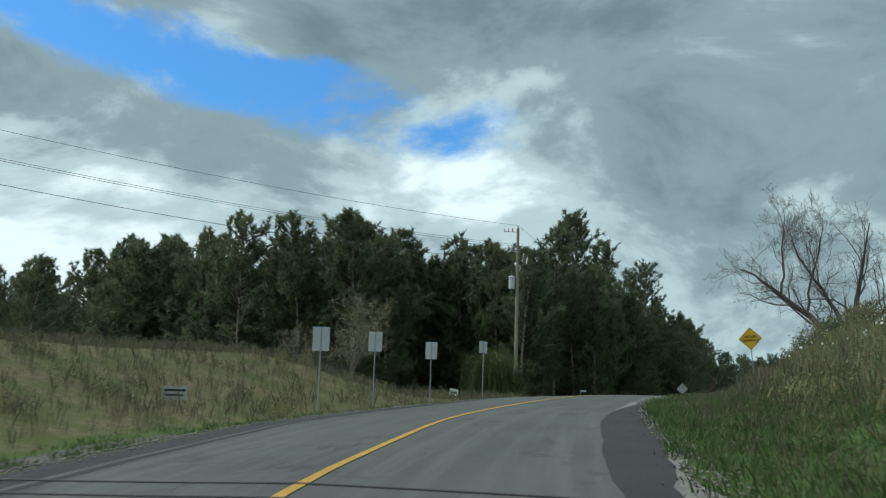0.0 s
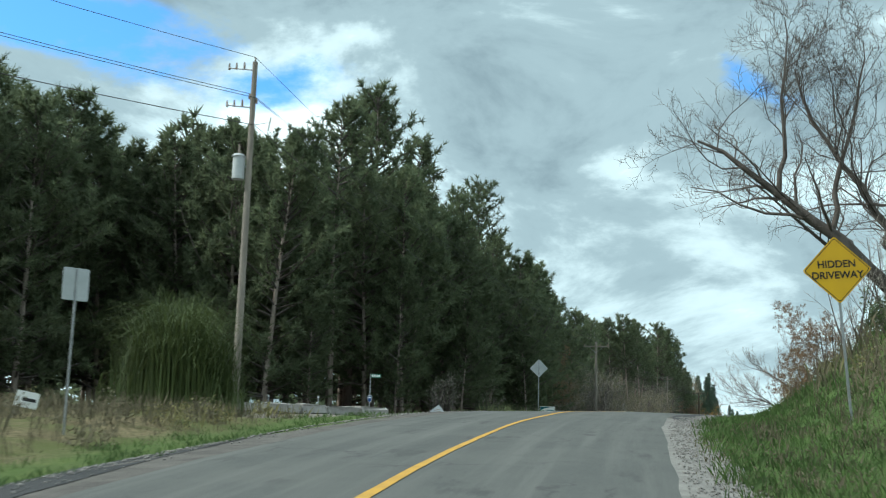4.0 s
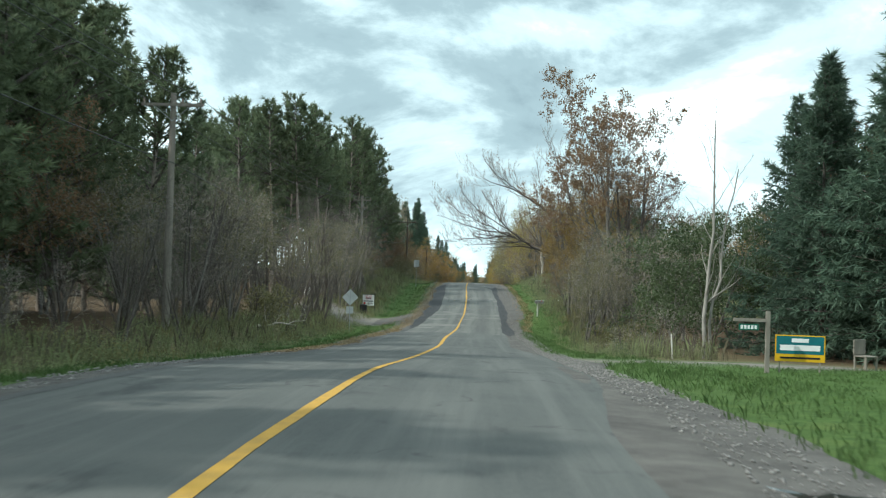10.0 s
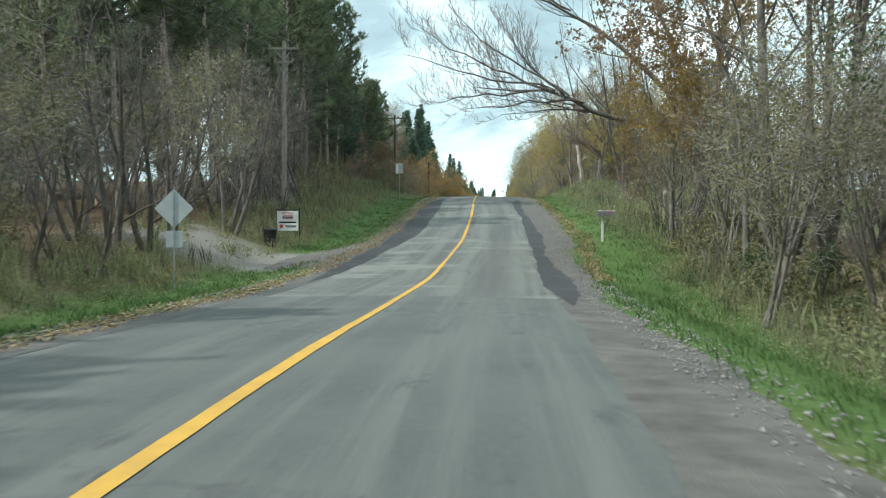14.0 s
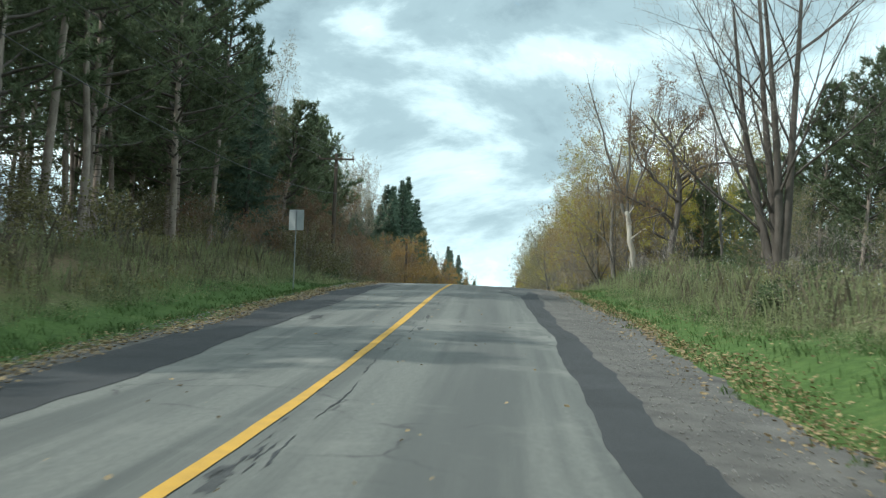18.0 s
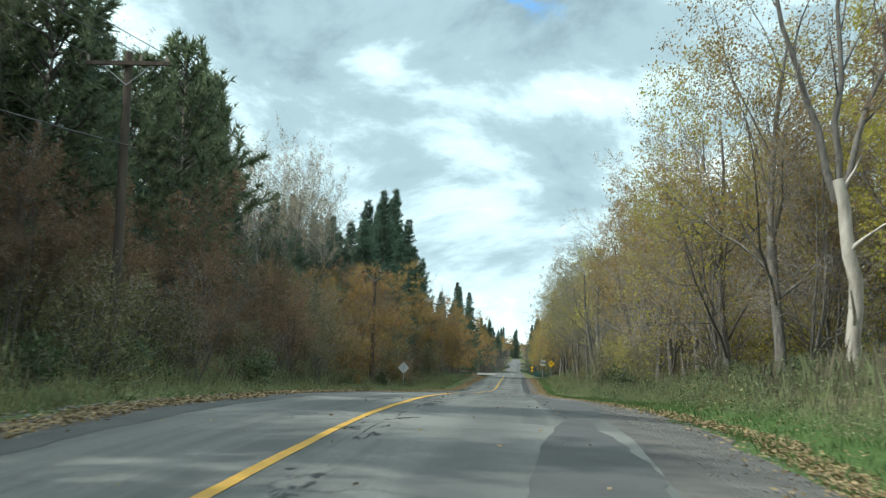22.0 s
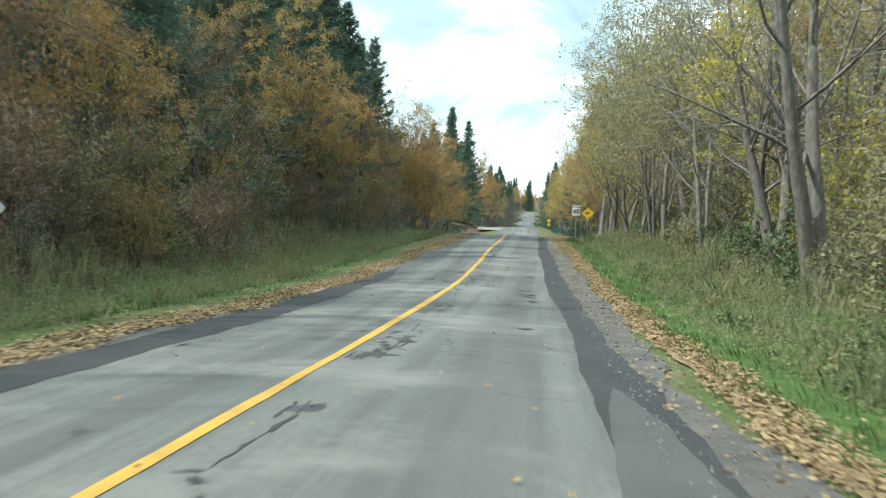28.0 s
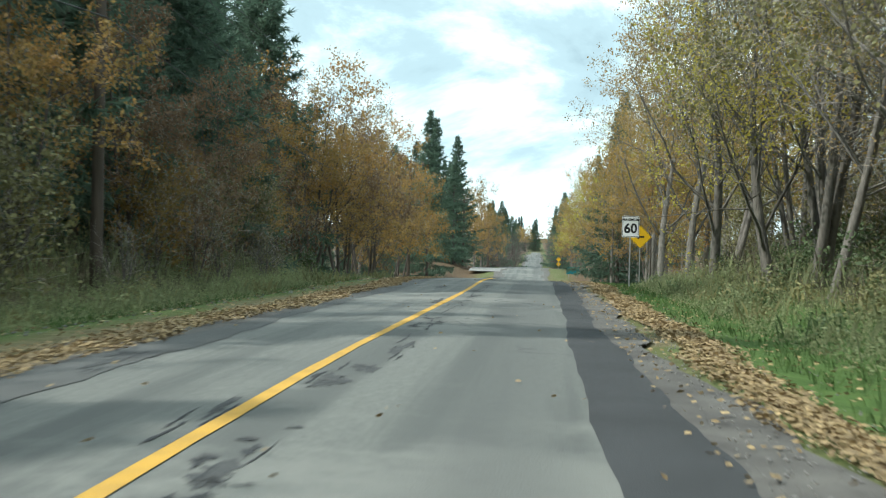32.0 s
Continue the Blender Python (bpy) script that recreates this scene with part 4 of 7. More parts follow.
def build_spruce(seed, tall=14.0, sprays=5000, base_r=4.9, low=0.04):
    """Conical spruce: whorls of uneven drooping boughs that turn up at their tips, sprays hanging along them."""
    g = np.random.default_rng(seed)
    stem = wander((0, 0, -0.3), (0, 0, 1), tall, 12, g, 0.01, 0.05)
    rs = tall * 0.011 * (1 - np.linspace(0, 1, 13) * 0.95)
    limbs, fine = [], []
    z = low * tall
    while z < tall * 0.985:
        f = z / tall
        L = base_r * (1 - f) * g.uniform(0.75, 1.1) + 0.15
        k = g.integers(4, 6)
        a0 = g.uniform(0, 6.28)
        for i in range(k):
            a = a0 + 6.28 * i / k + g.normal(0, 0.3)
            Li = L * g.uniform(0.45, 1.2)
            limb = wander((0, 0, z), (math.cos(a), math.sin(a), -0.35 + 0.85 * f), Li, 4, g, 0.07, 0.09)
            limbs.append((limb, np.linspace(0.03, 0.006, 5)))
            fine.append((limb, None))
            for j in (1, 2, 3):
                for s in (-1, 1):
                    d = limb[j + 1] - limb[j]
                    perp = np.array([-d[1], d[0], 0]) * s
                    fine.append((wander(limb[j], d + perp * 0.8, Li * (0.42, 0.34, 0.24)[j - 1], 2, g, 0.1, -0.12), None))
        z += g.uniform(0.22, 0.42) * (1.15 - 0.6 * f) * tall / 12
    at, way = sample_paths(fine, sprays, g, 0.1)
    way[:, 2] -= 0.35
    return [(stem, rs)], limbs, needle_arrays(at, way, 0.40, g, 5, 0.068, 0.9)


def build_broadleaf(seed, tall=12.0, stems=1, levels=3, fork=0.35, leaves=3000, leaf=0.125, width=1.0, kids=(5, 6, 5), wiggle=0.10, up=0.05, clump=True, first=0.3, r0=None, lean=(0, 0), low_leaf=0.2, reach=0.54):
    """A crown grown branch by branch. Returns stem paths, branch paths, twig paths and leaf arrays."""
    g = np.random.default_rng(seed)
    trunk, limbs, twigs = [], [], []
    r0 = r0 or tall * 0.014

    def grow(start, way, length, radius, level):
        steps = 8 if level == 0 else 2 if level >= levels else (8, 6, 4, 3)[level]
        p = wander(start, way, length, steps, g, wiggle * (0.35 + 0.5 * level), up if level else 0.08)
        rad = radius * (1 - np.linspace(0, 1, steps + 1) * (0.72 if level else 0.8))
        (trunk if level == 0 else limbs if level < levels else twigs).append((p, rad))
        if level >= levels:
            return
        n = kids[min(level, len(kids) - 1)]
        for i in range(n):
            t = (first if level == 0 else 0.25) + (1 - (first if level == 0 else 0.25)) * (i + g.uniform(0.1, 0.9)) / n
            j = min(int(t * steps), steps - 1)
            f = t * steps - j
            s = p[j] * (1 - f) + p[j + 1] * f
            d = side_way(p[j + 1] - p[j], g.uniform(0.45, 1.0) * width, g, i * 2.4 + g.uniform(-0.5, 0.5))
            grow(s, d, length * (reach if level == 0 else 0.55) * (1.15 - 0.55 * t) * g.uniform(0.75, 1.2), max(0.005, np.interp(t, [0, 1], [rad[0], rad[-1]]) * (0.42 if level == 0 else 0.5)), level + 1)

    for k in range(stems):
        a = g.uniform(0, 6.28)
        out = 0.0 if stems == 1 else fork
        way = np.array([math.cos(a + k * 2.4) * out + lean[0], math.sin(a + k * 2.4) * out + lean[1], 1.0])
        grow((0.12 * math.cos(k * 2.4) * (stems > 1), 0.12 * math.sin(k * 2.4) * (stems > 1), -0.25), way, tall * g.uniform(0.72, 0.86) * (1 if stems == 1 else 0.95), r0 * (1 if stems == 1 else 0.6), 0)
    arrays = None
    if leaves:
        at, way = sample_paths(twigs, leaves, g, low_leaf)
        at = at + g.normal(0, 0.10, at.shape)
        arrays = leaf_arrays(at, leaf, g, 0.62, 0.5)
    return trunk, limbs, twigs, arrays


PROTO = {}


def make_tree(name, m, stem, limbs, leaf, bark, leaf_mat, twigs=None, stem_sides=8, crown="crown", label="", group="", twig_mat=None, limb_mat=None):
    root = thing(name, m, label, "tree", group)
    part("trunk", fast_mesh("trunk", *tube_arrays(stem, stem_sides), 4, bark, True), None, root)
    if limbs:
        tagged(part("branchwork", fast_mesh("branchwork", *tube_arrays(limbs, 3 if len(limbs) > 120 else 4), 4, limb_mat or bark, True), None, root), kind="stuff")
    if twigs:
        tagged(part("brushwood", fast_mesh("brushwood", *tube_arrays(twigs, 3), 4, twig_mat or M_TWIG), None, root), kind="stuff")
    if leaf is not None:
        tagged(part(crown, fast_mesh(crown, leaf[0], leaf[1], leaf[1].shape[1], leaf_mat), None, root), kind="stuff")
    return root


def plant(kind, y, u, turn=None, scale=1.0, tall=1.0, sink=0.05):
    """Sets a tree of a kind at the roadside: the first is built, later ones are copies turned and scaled."""
    dice = random.Random(f"{kind} {y:.2f} {u:.2f}")
    p = at_road(y, u, -sink)
    turn = dice.uniform(0, 360) if turn is None else turn
    if kind not in PROTO:
        PROTO[kind] = KINDS[kind](pose(p.x, p.y, p.z, 0, 0, turn))
        return PROTO[kind]
    return copy_thing(PROTO[kind], pose(p.x, p.y, p.z, dice.gauss(0, 1.0), dice.gauss(0, 1.0), turn) @ Matrix.Diagonal((scale, scale, scale * tall, 1)))


def pine_kind(seed, label, **kw):
    return lambda m: make_tree("pine_tree", m, *build_pine(seed, **kw), M_PINEBARK, M_PINE, label=label, group="roadside pines", limb_mat=M_DARKBARK)


def spruce_kind(seed, label, **kw):
    return lambda m: make_tree("spruce_tree", m, *build_spruce(seed, **kw), M_DARKBARK, M_SPRUCE, label=label, group="roadside spruces")


def broad_kind(name, seed, label, bark, leaf_mat, group, twig_mat=None, **kw):
    def build(m):
        trunk, limbs, twigs, leaf = build_broadleaf(seed, **kw)
        return make_tree(name, m, trunk, limbs, leaf, bark, leaf_mat, twigs, label=label, group=group, twig_mat=twig_mat)
    return build


KINDS = {
    "pine_a": pine_kind(11, "tall dark green pine with a dense needle crown"),
    "pine_b": pine_kind(12, "tall dark green pine with a ragged needle crown", tall=20, spread=4.0, bare=0.22, tufts=1950),
    "pine_c": pine_kind(13, "dark green pine with limbs down to the ground", tall=16, spread=3.9, bare=0.06, tufts=2700, needle=0.085),
    "pine_d": pine_kind(15, "broad dark green pine with a rounded uneven crown", tall=16.5, spread=4.4, bare=0.12, tufts=2900, needle=0.085),
    "pine_back": pine_kind(16, "dark green pine deep in the plantation", tall=17, spread=4.0, bare=0.15, tufts=420, size=0.85, needle=0.24),
    "pine_tall": pine_kind(14, "tall pine with a long bare stem and high crown", tall=19, spread=2.7, bare=0.5, tufts=1200),
    "spruce_a": spruce_kind(21, "dark blue-green spruce of conical shape"),
    "spruce_b": spruce_kind(22, "slim dark spruce with a pointed top", tall=16, base_r=4.4, sprays=5000),
    "spruce_small": spruce_kind(23, "small dark green spruce at the wood's edge", tall=5, base_r=1.4, sprays=1500),
    "bare_a": broad_kind("bare_tree", 31, "leafless grey-brown tree with fine twigs", M_BARK, None, "bare trees", tall=9, leaves=0, levels=4, kids=(9, 6, 5, 4), first=0.2),
    "bare_b": broad_kind("bare_tree", 32, "leafless many-stemmed tree with grey twigs", M_BARK, None, "bare trees", tall=8, stems=4, leaves=0, levels=4, kids=(6, 5, 4, 3), first=0.2, fork=0.4),
    # the trees' shadow side is put into the bark and twig colours here
    "bare_dark": broad_kind("bare_tree", 34, "leafless tree with crooked limbs darkened as in the hollow's shade", M_DARKBARK, None, "bare trees", M_DARK_SHADED_TWIG, tall=9.5, stems=2, leaves=0, levels=4, kids=(8, 6, 5, 3), first=0.12, fork=0.3, wiggle=0.2, r0=0.2, width=1.15),
    "bare_big": broad_kind("bare_tree", 33, "large leafless maple with upswept grey limbs", M_DARKBARK, None, "bare trees", tall=14.5, stems=4, leaves=0, levels=4, kids=(7, 6, 5, 3), first=0.15, fork=0.26, up=0.1, r0=0.32),
    "maple_yellow": broad_kind("maple_tree", 41, "maple with thin yellow autumn leaves", M_BARK, M_LEAF_YELLOW, "autumn trees", tall=12, leaf=0.105, leaves=11000, levels=4, kids=(9, 6, 4, 4), first=0.18),
    "maple_gold": broad_kind("maple_tree", 42, "maple with golden brown autumn leaves", M_BARK, M_LEAF_GOLD, "autumn trees", tall=11, leaf=0.105, leaves=12000, levels=4, kids=(9, 6, 4, 4), reach=0.62, first=0.12),
    "tree_orange": broad_kind("autumn_tree", 43, "young tree with dull orange autumn leaves", M_DARKBARK, M_LEAF_ORANGE, "autumn trees", tall=8.5, stems=2, leaves=7000, leaf=0.112, levels=4, kids=(7, 5, 4, 3), first=0.1, fork=0.25),
    "tree_brown": broad_kind("autumn_tree", 44, "young tree with rust brown leaves", M_DARKBARK, M_LEAF_RUST, "autumn trees", tall=8, stems=2, leaves=5600, leaf=0.108, levels=4, kids=(7, 5, 4, 3), first=0.1, fork=0.25),
    "oak_rust": broad_kind("oak_tree", 45, "tall oak with sparse rust-red leaves", M_BARK, M_LEAF_RUST, "autumn trees", tall=17, leaves=27000, leaf=0.15, levels=4, kids=(12, 7, 5, 3), first=0.3, r0=0.28, width=1.1, reach=0.64),
    "tree_olive": broad_kind("autumn_tree", 46, "half-bare tree with small dull olive leaves", M_BARK, M_LEAF_OLIVE, "autumn trees", tall=9, stems=3, leaves=4180, leaf=0.094, levels=3, kids=(6, 7, 7), first=0.12, fork=0.35),
    "tree_green": broad_kind("green_tree", 47, "low tree still in full green leaf", M_BARK, M_LEAF_GREEN, "green trees", tall=7, stems=3, leaves=7980, leaf=0.122, levels=3, kids=(6, 6, 7), first=0.08, fork=0.5),
    "tree_tall": broad_kind("green_tree", 54, "tall tree with grey-green leaves thinning for autumn", M_BARK, M_LEAF_OLIVE, "green trees", tall=15, stems=2, leaves=10000, leaf=0.11, levels=4, kids=(10, 6, 4, 3), first=0.2, fork=0.2, r0=0.22),
    "aspen": broad_kind("aspen_tree", 48, "tall thin aspen with sparse pale leaves", M_BARK, M_LEAF_PALE, "aspens", tall=17, leaves=3420, leaf=0.108, levels=3, kids=(10, 5, 6), first=0.4, width=0.6, up=0.12, r0=0.15),
    "maple_old": broad_kind("maple_tree", 49, "old maple with a thick grey trunk and few yellow leaves", M_BARK, M_LEAF_YELLOW, "autumn trees", tall=13, stems=2, leaves=1400, leaf=0.095, levels=4, kids=(10, 7, 5, 3), first=0.25, fork=0.24, r0=0.40, wiggle=0.14, width=1.2),
    "maple_wide": broad_kind("maple_tree", 55, "spreading maple with thinning golden leaves over the verge", M_BARK, M_LEAF_GOLD, "autumn trees", tall=13.5, leaves=12000, leaf=0.098, levels=4, kids=(13, 7, 5, 4), first=0.12, width=1.05, r0=0.20, wiggle=0.15, up=0.1, reach=0.55),
    "maple_wide_yellow": broad_kind("maple_tree", 56, "spreading maple with yellow-green leaves over the verge", M_BARK, M_LEAF_YELLOW, "autumn trees", tall=13, leaves=9500, leaf=0.098, levels=4, kids=(13, 7, 5, 4), first=0.12, width=1.05, r0=0.19, wiggle=0.15, up=0.1, reach=0.55),
    "maple_fine": broad_kind("maple_tree", 61, "maple with dense fine grey twigs and few gold leaves", M_BARK, M_LEAF_GOLD, "autumn trees", tall=10.5, stems=3, leaves=3200, leaf=0.09, levels=4, kids=(10, 7, 5, 4), first=0.1, fork=0.26, r0=0.13, wiggle=0.16, width=1.05),
    "sapling_orange": broad_kind("sapling", 57, "leafy orange-brown sapling at the wood's edge", M_DARKBARK, M_LEAF_ORANGE, "saplings", tall=4.2, stems=4, leaves=2850, leaf=0.115, levels=2, kids=(9, 8), first=0.03, fork=0.35, r0=0.06),
    "sapling_yellow": broad_kind("sapling", 60, "pale sapling with thin yellow-green leaves below the maples", M_BARK, M_LEAF_YELLOW, "saplings", tall=4.2, stems=4, leaves=1900, leaf=0.10, levels=2, kids=(10, 9), first=0.05, fork=0.4, r0=0.045),
    "sapling_brown": broad_kind("sapling", 58, "brown-leaved sapling with low branches", M_DARKBARK, M_LEAF_RUST, "saplings", tall=3.6, stems=4, leaves=2090, leaf=0.108, levels=2, kids=(9, 8), first=0.03, fork=0.4, r0=0.05),
    "sapling_olive": broad_kind("sapling", 59, "grey-green bushy sapling at the wood's edge", M_DARKBARK, M_LEAF_OLIVE, "saplings", tall=3.8, stems=5, leaves=2850, leaf=0.101, levels=2, kids=(9, 8), first=0.03, fork=0.4, r0=0.05),
    "shrub_bare": broad_kind("shrub", 51, "leafless brown roadside shrub", M_DARKBARK, None, "shrubs", tall=3.2, stems=6, leaves=0, levels=2, kids=(6, 4), first=0.1, fork=0.5, r0=0.05),
    "shrub_olive": broad_kind("shrub", 52, "bushy shrub with dull olive and brown leaves", M_DARKBARK, M_LEAF_OLIVE, "shrubs", tall=2.6, stems=6, leaves=700, leaf=0.14, levels=2, kids=(5, 4), first=0.05, fork=0.6, r0=0.04),
    "shrub_green": broad_kind("shrub", 53, "low leafy green shrub", M_DARKBARK, M_LEAF_GREEN, "shrubs", tall=2.2, stems=6, leaves=800, leaf=0.14, levels=2, kids=(5, 4), first=0.05, fork=0.6, r0=0.04),
}


def grove(kinds, y0, y1, u0, u1, count, scale=(0.85, 1.15), tall=(0.9, 1.1), gap=2.0):
    """Plants a mixed stand at random places that keep apart."""
    done, tries, dice = [], 0, random.Random(f"{y0} {y1} {u0} {u1}")
    while len(done) < count and tries < count * 30:
        tries += 1
        y, u = dice.uniform(y0, y1), dice.uniform(u0, u1)
        if any((y - a) ** 2 + (u - b) ** 2 < gap * gap for a, b in done):
            continue
        done.append((y, u))
        plant(dice.choice(kinds), y, u, scale=dice.uniform(*scale), tall=dice.uniform(*tall))

# ---- single trees of their own shape ----
def build_framed(seed, mains, kids=(7, 5), levels=2, shrink=0.5, wiggle=0.16, up=0.06, leaves=0, leaf=0.14):
    """A tree on given main limbs [(points, start radius, end radius)]: branches and twigs grow along them."""
    g = np.random.default_rng(seed)
    trunk, limbs, twigs = [], [], []

    def grow(p, rad, length, level):
        n = kids[min(level, len(kids) - 1)]
        for i in range(n):
            t = 0.22 + 0.78 * (i + g.uniform(0.1, 0.9)) / n
            q = t * (len(p) - 1)
            j = min(int(q), len(p) - 2)
            s = p[j] * (1 - (q - j)) + p[j + 1] * (q - j)
            d = side_way(p[j + 1] - p[j], g.uniform(0.5, 1.05), g) + np.array([0, 0, 0.3])
            L = length * shrink * (1.2 - 0.5 * t) * g.uniform(0.7, 1.25)
            r = max(0.008, float(np.interp(t, [0, 1], [rad[0], rad[-1]])) * 0.42)
            c = wander(s, d, L, 5 if level == 0 else 4, g, wiggle, up)
            cr = r * (1 - np.linspace(0, 1, len(c)) * 0.75)
            (limbs if level < levels else twigs).append((c, cr))
            if level < levels:
                grow(c, cr, L, level + 1)

    for pts, ra, rb in mains:
        pts = np.asarray(pts, float)
        q = np.linspace(0, len(pts) - 1, 10)
        p = np.stack([np.interp(q, np.arange(len(pts)), pts[:, k]) for k in range(3)], 1)
        p[1:-1] = (p[:-2] + 2 * p[1:-1] + p[2:]) / 4 + g.normal(0, 0.06, (8, 3))
        rad = np.linspace(ra, rb, 10)
        trunk.append((p, rad))
        grow(p, rad, float(np.linalg.norm(np.diff(p, axis=0), axis=1).sum()), 0)
    arrays = None
    if leaves:
        at, _ = sample_paths(twigs, leaves, g, 0.1)
        arrays = leaf_arrays(at + g.normal(0, 0.1, at.shape), leaf, g, 0.62, 0.5)
    return trunk, limbs, twigs, arrays


def framed_tree(name, x, y, seed, mains, label, bark, leaf_mat=None, sink=0.2, twig_mat=None, **kw):
    trunk, limbs, twigs, leaf = build_framed(seed, mains, **kw)
    return make_tree(name, pose(x, y, float(ground_z(x, y)) - sink), trunk, limbs, leaf, bark, leaf_mat, twigs, label=label, twig_mat=twig_mat)


framed_tree("bare_tree", 10.6, 44.6, 61, [
    ([(0.1, 0, -0.6), (0, 0, 0.6), (0.25, 0, 2.0), (0.5, 0.2, 4.2), (1.2, 0.2, 6.6), (1.6, 0, 9.0)], 0.34, 0.03),
    ([(-0.1, 0, 0.2), (-1.8, -0.3, 2.1), (-3.6, -0.4, 3.8), (-5.2, -0.5, 5.2), (-6.8, -0.5, 6.2)], 0.27, 0.04),
    ([(0.1, 0, 1.4), (-0.8, 0.5, 3.4), (-1.9, 0.6, 5.0), (-3.0, 0.5, 6.8), (-3.6, 0.4, 8.8)], 0.17, 0.025),
    ([(0.3, 0, 1.6), (2.2, 0.5, 3.2), (4.0, 0.8, 5.2), (5.0, 1.0, 7.6)], 0.17, 0.025),
    ([(-4.2, -0.4, 4.4), (-4.0, -0.4, 6.2), (-4.0, -0.5, 8.2), (-3.9, -0.4, 10.4)], 0.09, 0.015),
    ([(-2.6, -0.3, 2.9), (-2.4, -0.2, 5.0), (-1.6, 0.0, 7.4), (-1.4, 0.2, 9.6)], 0.10, 0.015),
], "gnarled leafless roadside tree with one long leaning limb", M_DARKBARK, kids=(15, 10, 8), levels=2, shrink=0.42, wiggle=0.30, up=0.02, twig_mat=M_DARK_SHADED_TWIG)

framed_tree("overhanging_tree", 10.6, 158.0, 62, [
    ([(0, 0, -0.3), (0.1, 0, 2.5), (0.5, 0.2, 5.5), (1.2, 0.6, 9.0), (1.4, 0.8, 13.0)], 0.36, 0.06),
    ([(0, 0, 3.2), (-1.1, -0.4, 4.3), (-2.1, -0.5, 4.55), (-3.3, -0.5, 4.95), (-4.6, -0.5, 5.5), (-5.9, -0.5, 6.1), (-7.1, -0.5, 6.3), (-9.4, -0.6, 6.3)], 0.19, 0.02),
    ([(-6.1, -0.5, 6.15), (-8.0, -0.6, 6.5), (-10.2, -0.6, 7.0), (-12.5, -0.6, 7.7)], 0.06, 0.01),
    ([(-6.1, -0.5, 6.15), (-8.0, -0.3, 6.8), (-10.0, -0.1, 7.7), (-12.0, 0.1, 9.0)], 0.06, 0.01),
    ([(-5.7, -0.5, 6.0), (-7.4, -0.7, 7.0), (-9.2, -0.9, 8.3), (-10.7, -1.0, 9.8)], 0.06, 0.01),
    ([(-5.5, -0.5, 5.95), (-6.9, -0.2, 6.9), (-7.8, 0.0, 8.0), (-8.5, 0.2, 9.4)], 0.05, 0.01),
    ([(-6.6, -0.5, 6.2), (-8.4, -0.9, 6.0), (-10.2, -1.2, 5.7), (-11.7, -1.4, 5.7)], 0.05, 0.01),
    ([(-4.9, -0.5, 5.65), (-6.6, -0.8, 5.7), (-8.3, -1.0, 5.5), (-9.9, -1.1, 5.35)], 0.05, 0.01),
    ([(-4.2, -0.5, 5.3), (-5.6, -0.2, 5.4), (-7.0, 0.0, 5.35), (-8.4, 0.1, 5.2)], 0.05, 0.01),
    ([(0.1, 0, 4.5), (-2.0, 0.3, 7.0), (-4.0, 0.5, 8.8), (-5.7, 0.6, 9.9), (-7.4, 0.6, 10.3), (-9.1, 0.6, 11.1)], 0.13, 0.01),
    ([(-5.4, 0.6, 9.7), (-6.7, 0.9, 10.5), (-7.8, 1.0, 11.3), (-8.8, 1.0, 12.4)], 0.05, 0.01),
    ([(0.2, 0, 5.0), (-1.2, -0.5, 8.0), (-2.4, -0.5, 11.0), (-3.2, -0.2, 13.6)], 0.13, 0.02),
], "roadside tree with long bare limbs reaching over the road", M_DARKBARK, kids=(16, 9, 6), levels=2, shrink=0.33, wiggle=0.08, up=0.12)

framed_tree("dead_topped_tree", 10.75, 225.6, 63, [
    ([(0, 0, -0.3), (-0.1, 0, 2.0), (-0.25, 0, 4.2), (-0.5, 0, 5.4)], 0.21, 0.15),
], "bleached trunk of a dead-topped tree, bark gone", M_PALEBARK, kids=(3, 3), levels=1, shrink=0.22)
framed_tree("bare_tree", 10.25, 225.6, 64, [
    ([(0, 0.1, 4.4), (-0.7, 0.1, 7.0), (-1.7, 0, 10.0), (-2.7, 0, 13.2)], 0.12, 0.02),
    ([(0.05, 0.1, 4.4), (0.1, 0.2, 7.5), (0.0, 0.3, 10.5), (0.3, 0.3, 13.4)], 0.11, 0.02),
    ([(0.1, 0.1, 4.4), (0.8, 0, 7.0), (1.5, -0.2, 9.6), (1.9, -0.2, 12.0)], 0.10, 0.02),
], "upswept leafless limbs of a tall pale tree", M_BARK, sink=-0.3, kids=(8, 5), levels=1, shrink=0.3, up=0.1, wiggle=0.1)
framed_tree("gnarled_tree", 11.75, 216.5, 65, [
    ([(0, 0, -0.3), (0.1, 0, 2.5), (0.4, 0.1, 4.6), (0.55, 0.1, 6.4), (-0.1, 0, 8.2), (-1.3, 0, 9.7)], 0.23, 0.05),
    ([(0.2, 0, 3.4), (-0.7, -0.2, 4.5), (-1.9, -0.3, 4.8), (-3.2, -0.2, 5.5)], 0.12, 0.03),
    ([(0.5, 0.1, 6.2), (1.6, 0.2, 7.0), (3.0, 0.2, 7.3), (4.3, 0.2, 6.8)], 0.10, 0.03),
    ([(0.0, 0, 8.0), (0.8, 0, 9.2), (1.7, 0, 10.0)], 0.08, 0.02),
    ([(0.4, 0, 5.0), (-0.9, 0.1, 6.2), (-2.0, 0.1, 7.4), (-2.6, 0, 8.8)], 0.09, 0.02),
], "gnarled old tree with crooked limbs and thin rust leaves", M_DARKBARK, M_LEAF_RUST, kids=(15, 9, 7), levels=2, shrink=0.36, wiggle=0.32, leaves=8000, leaf=0.10, twig_mat=M_DARK_SHADED_TWIG)
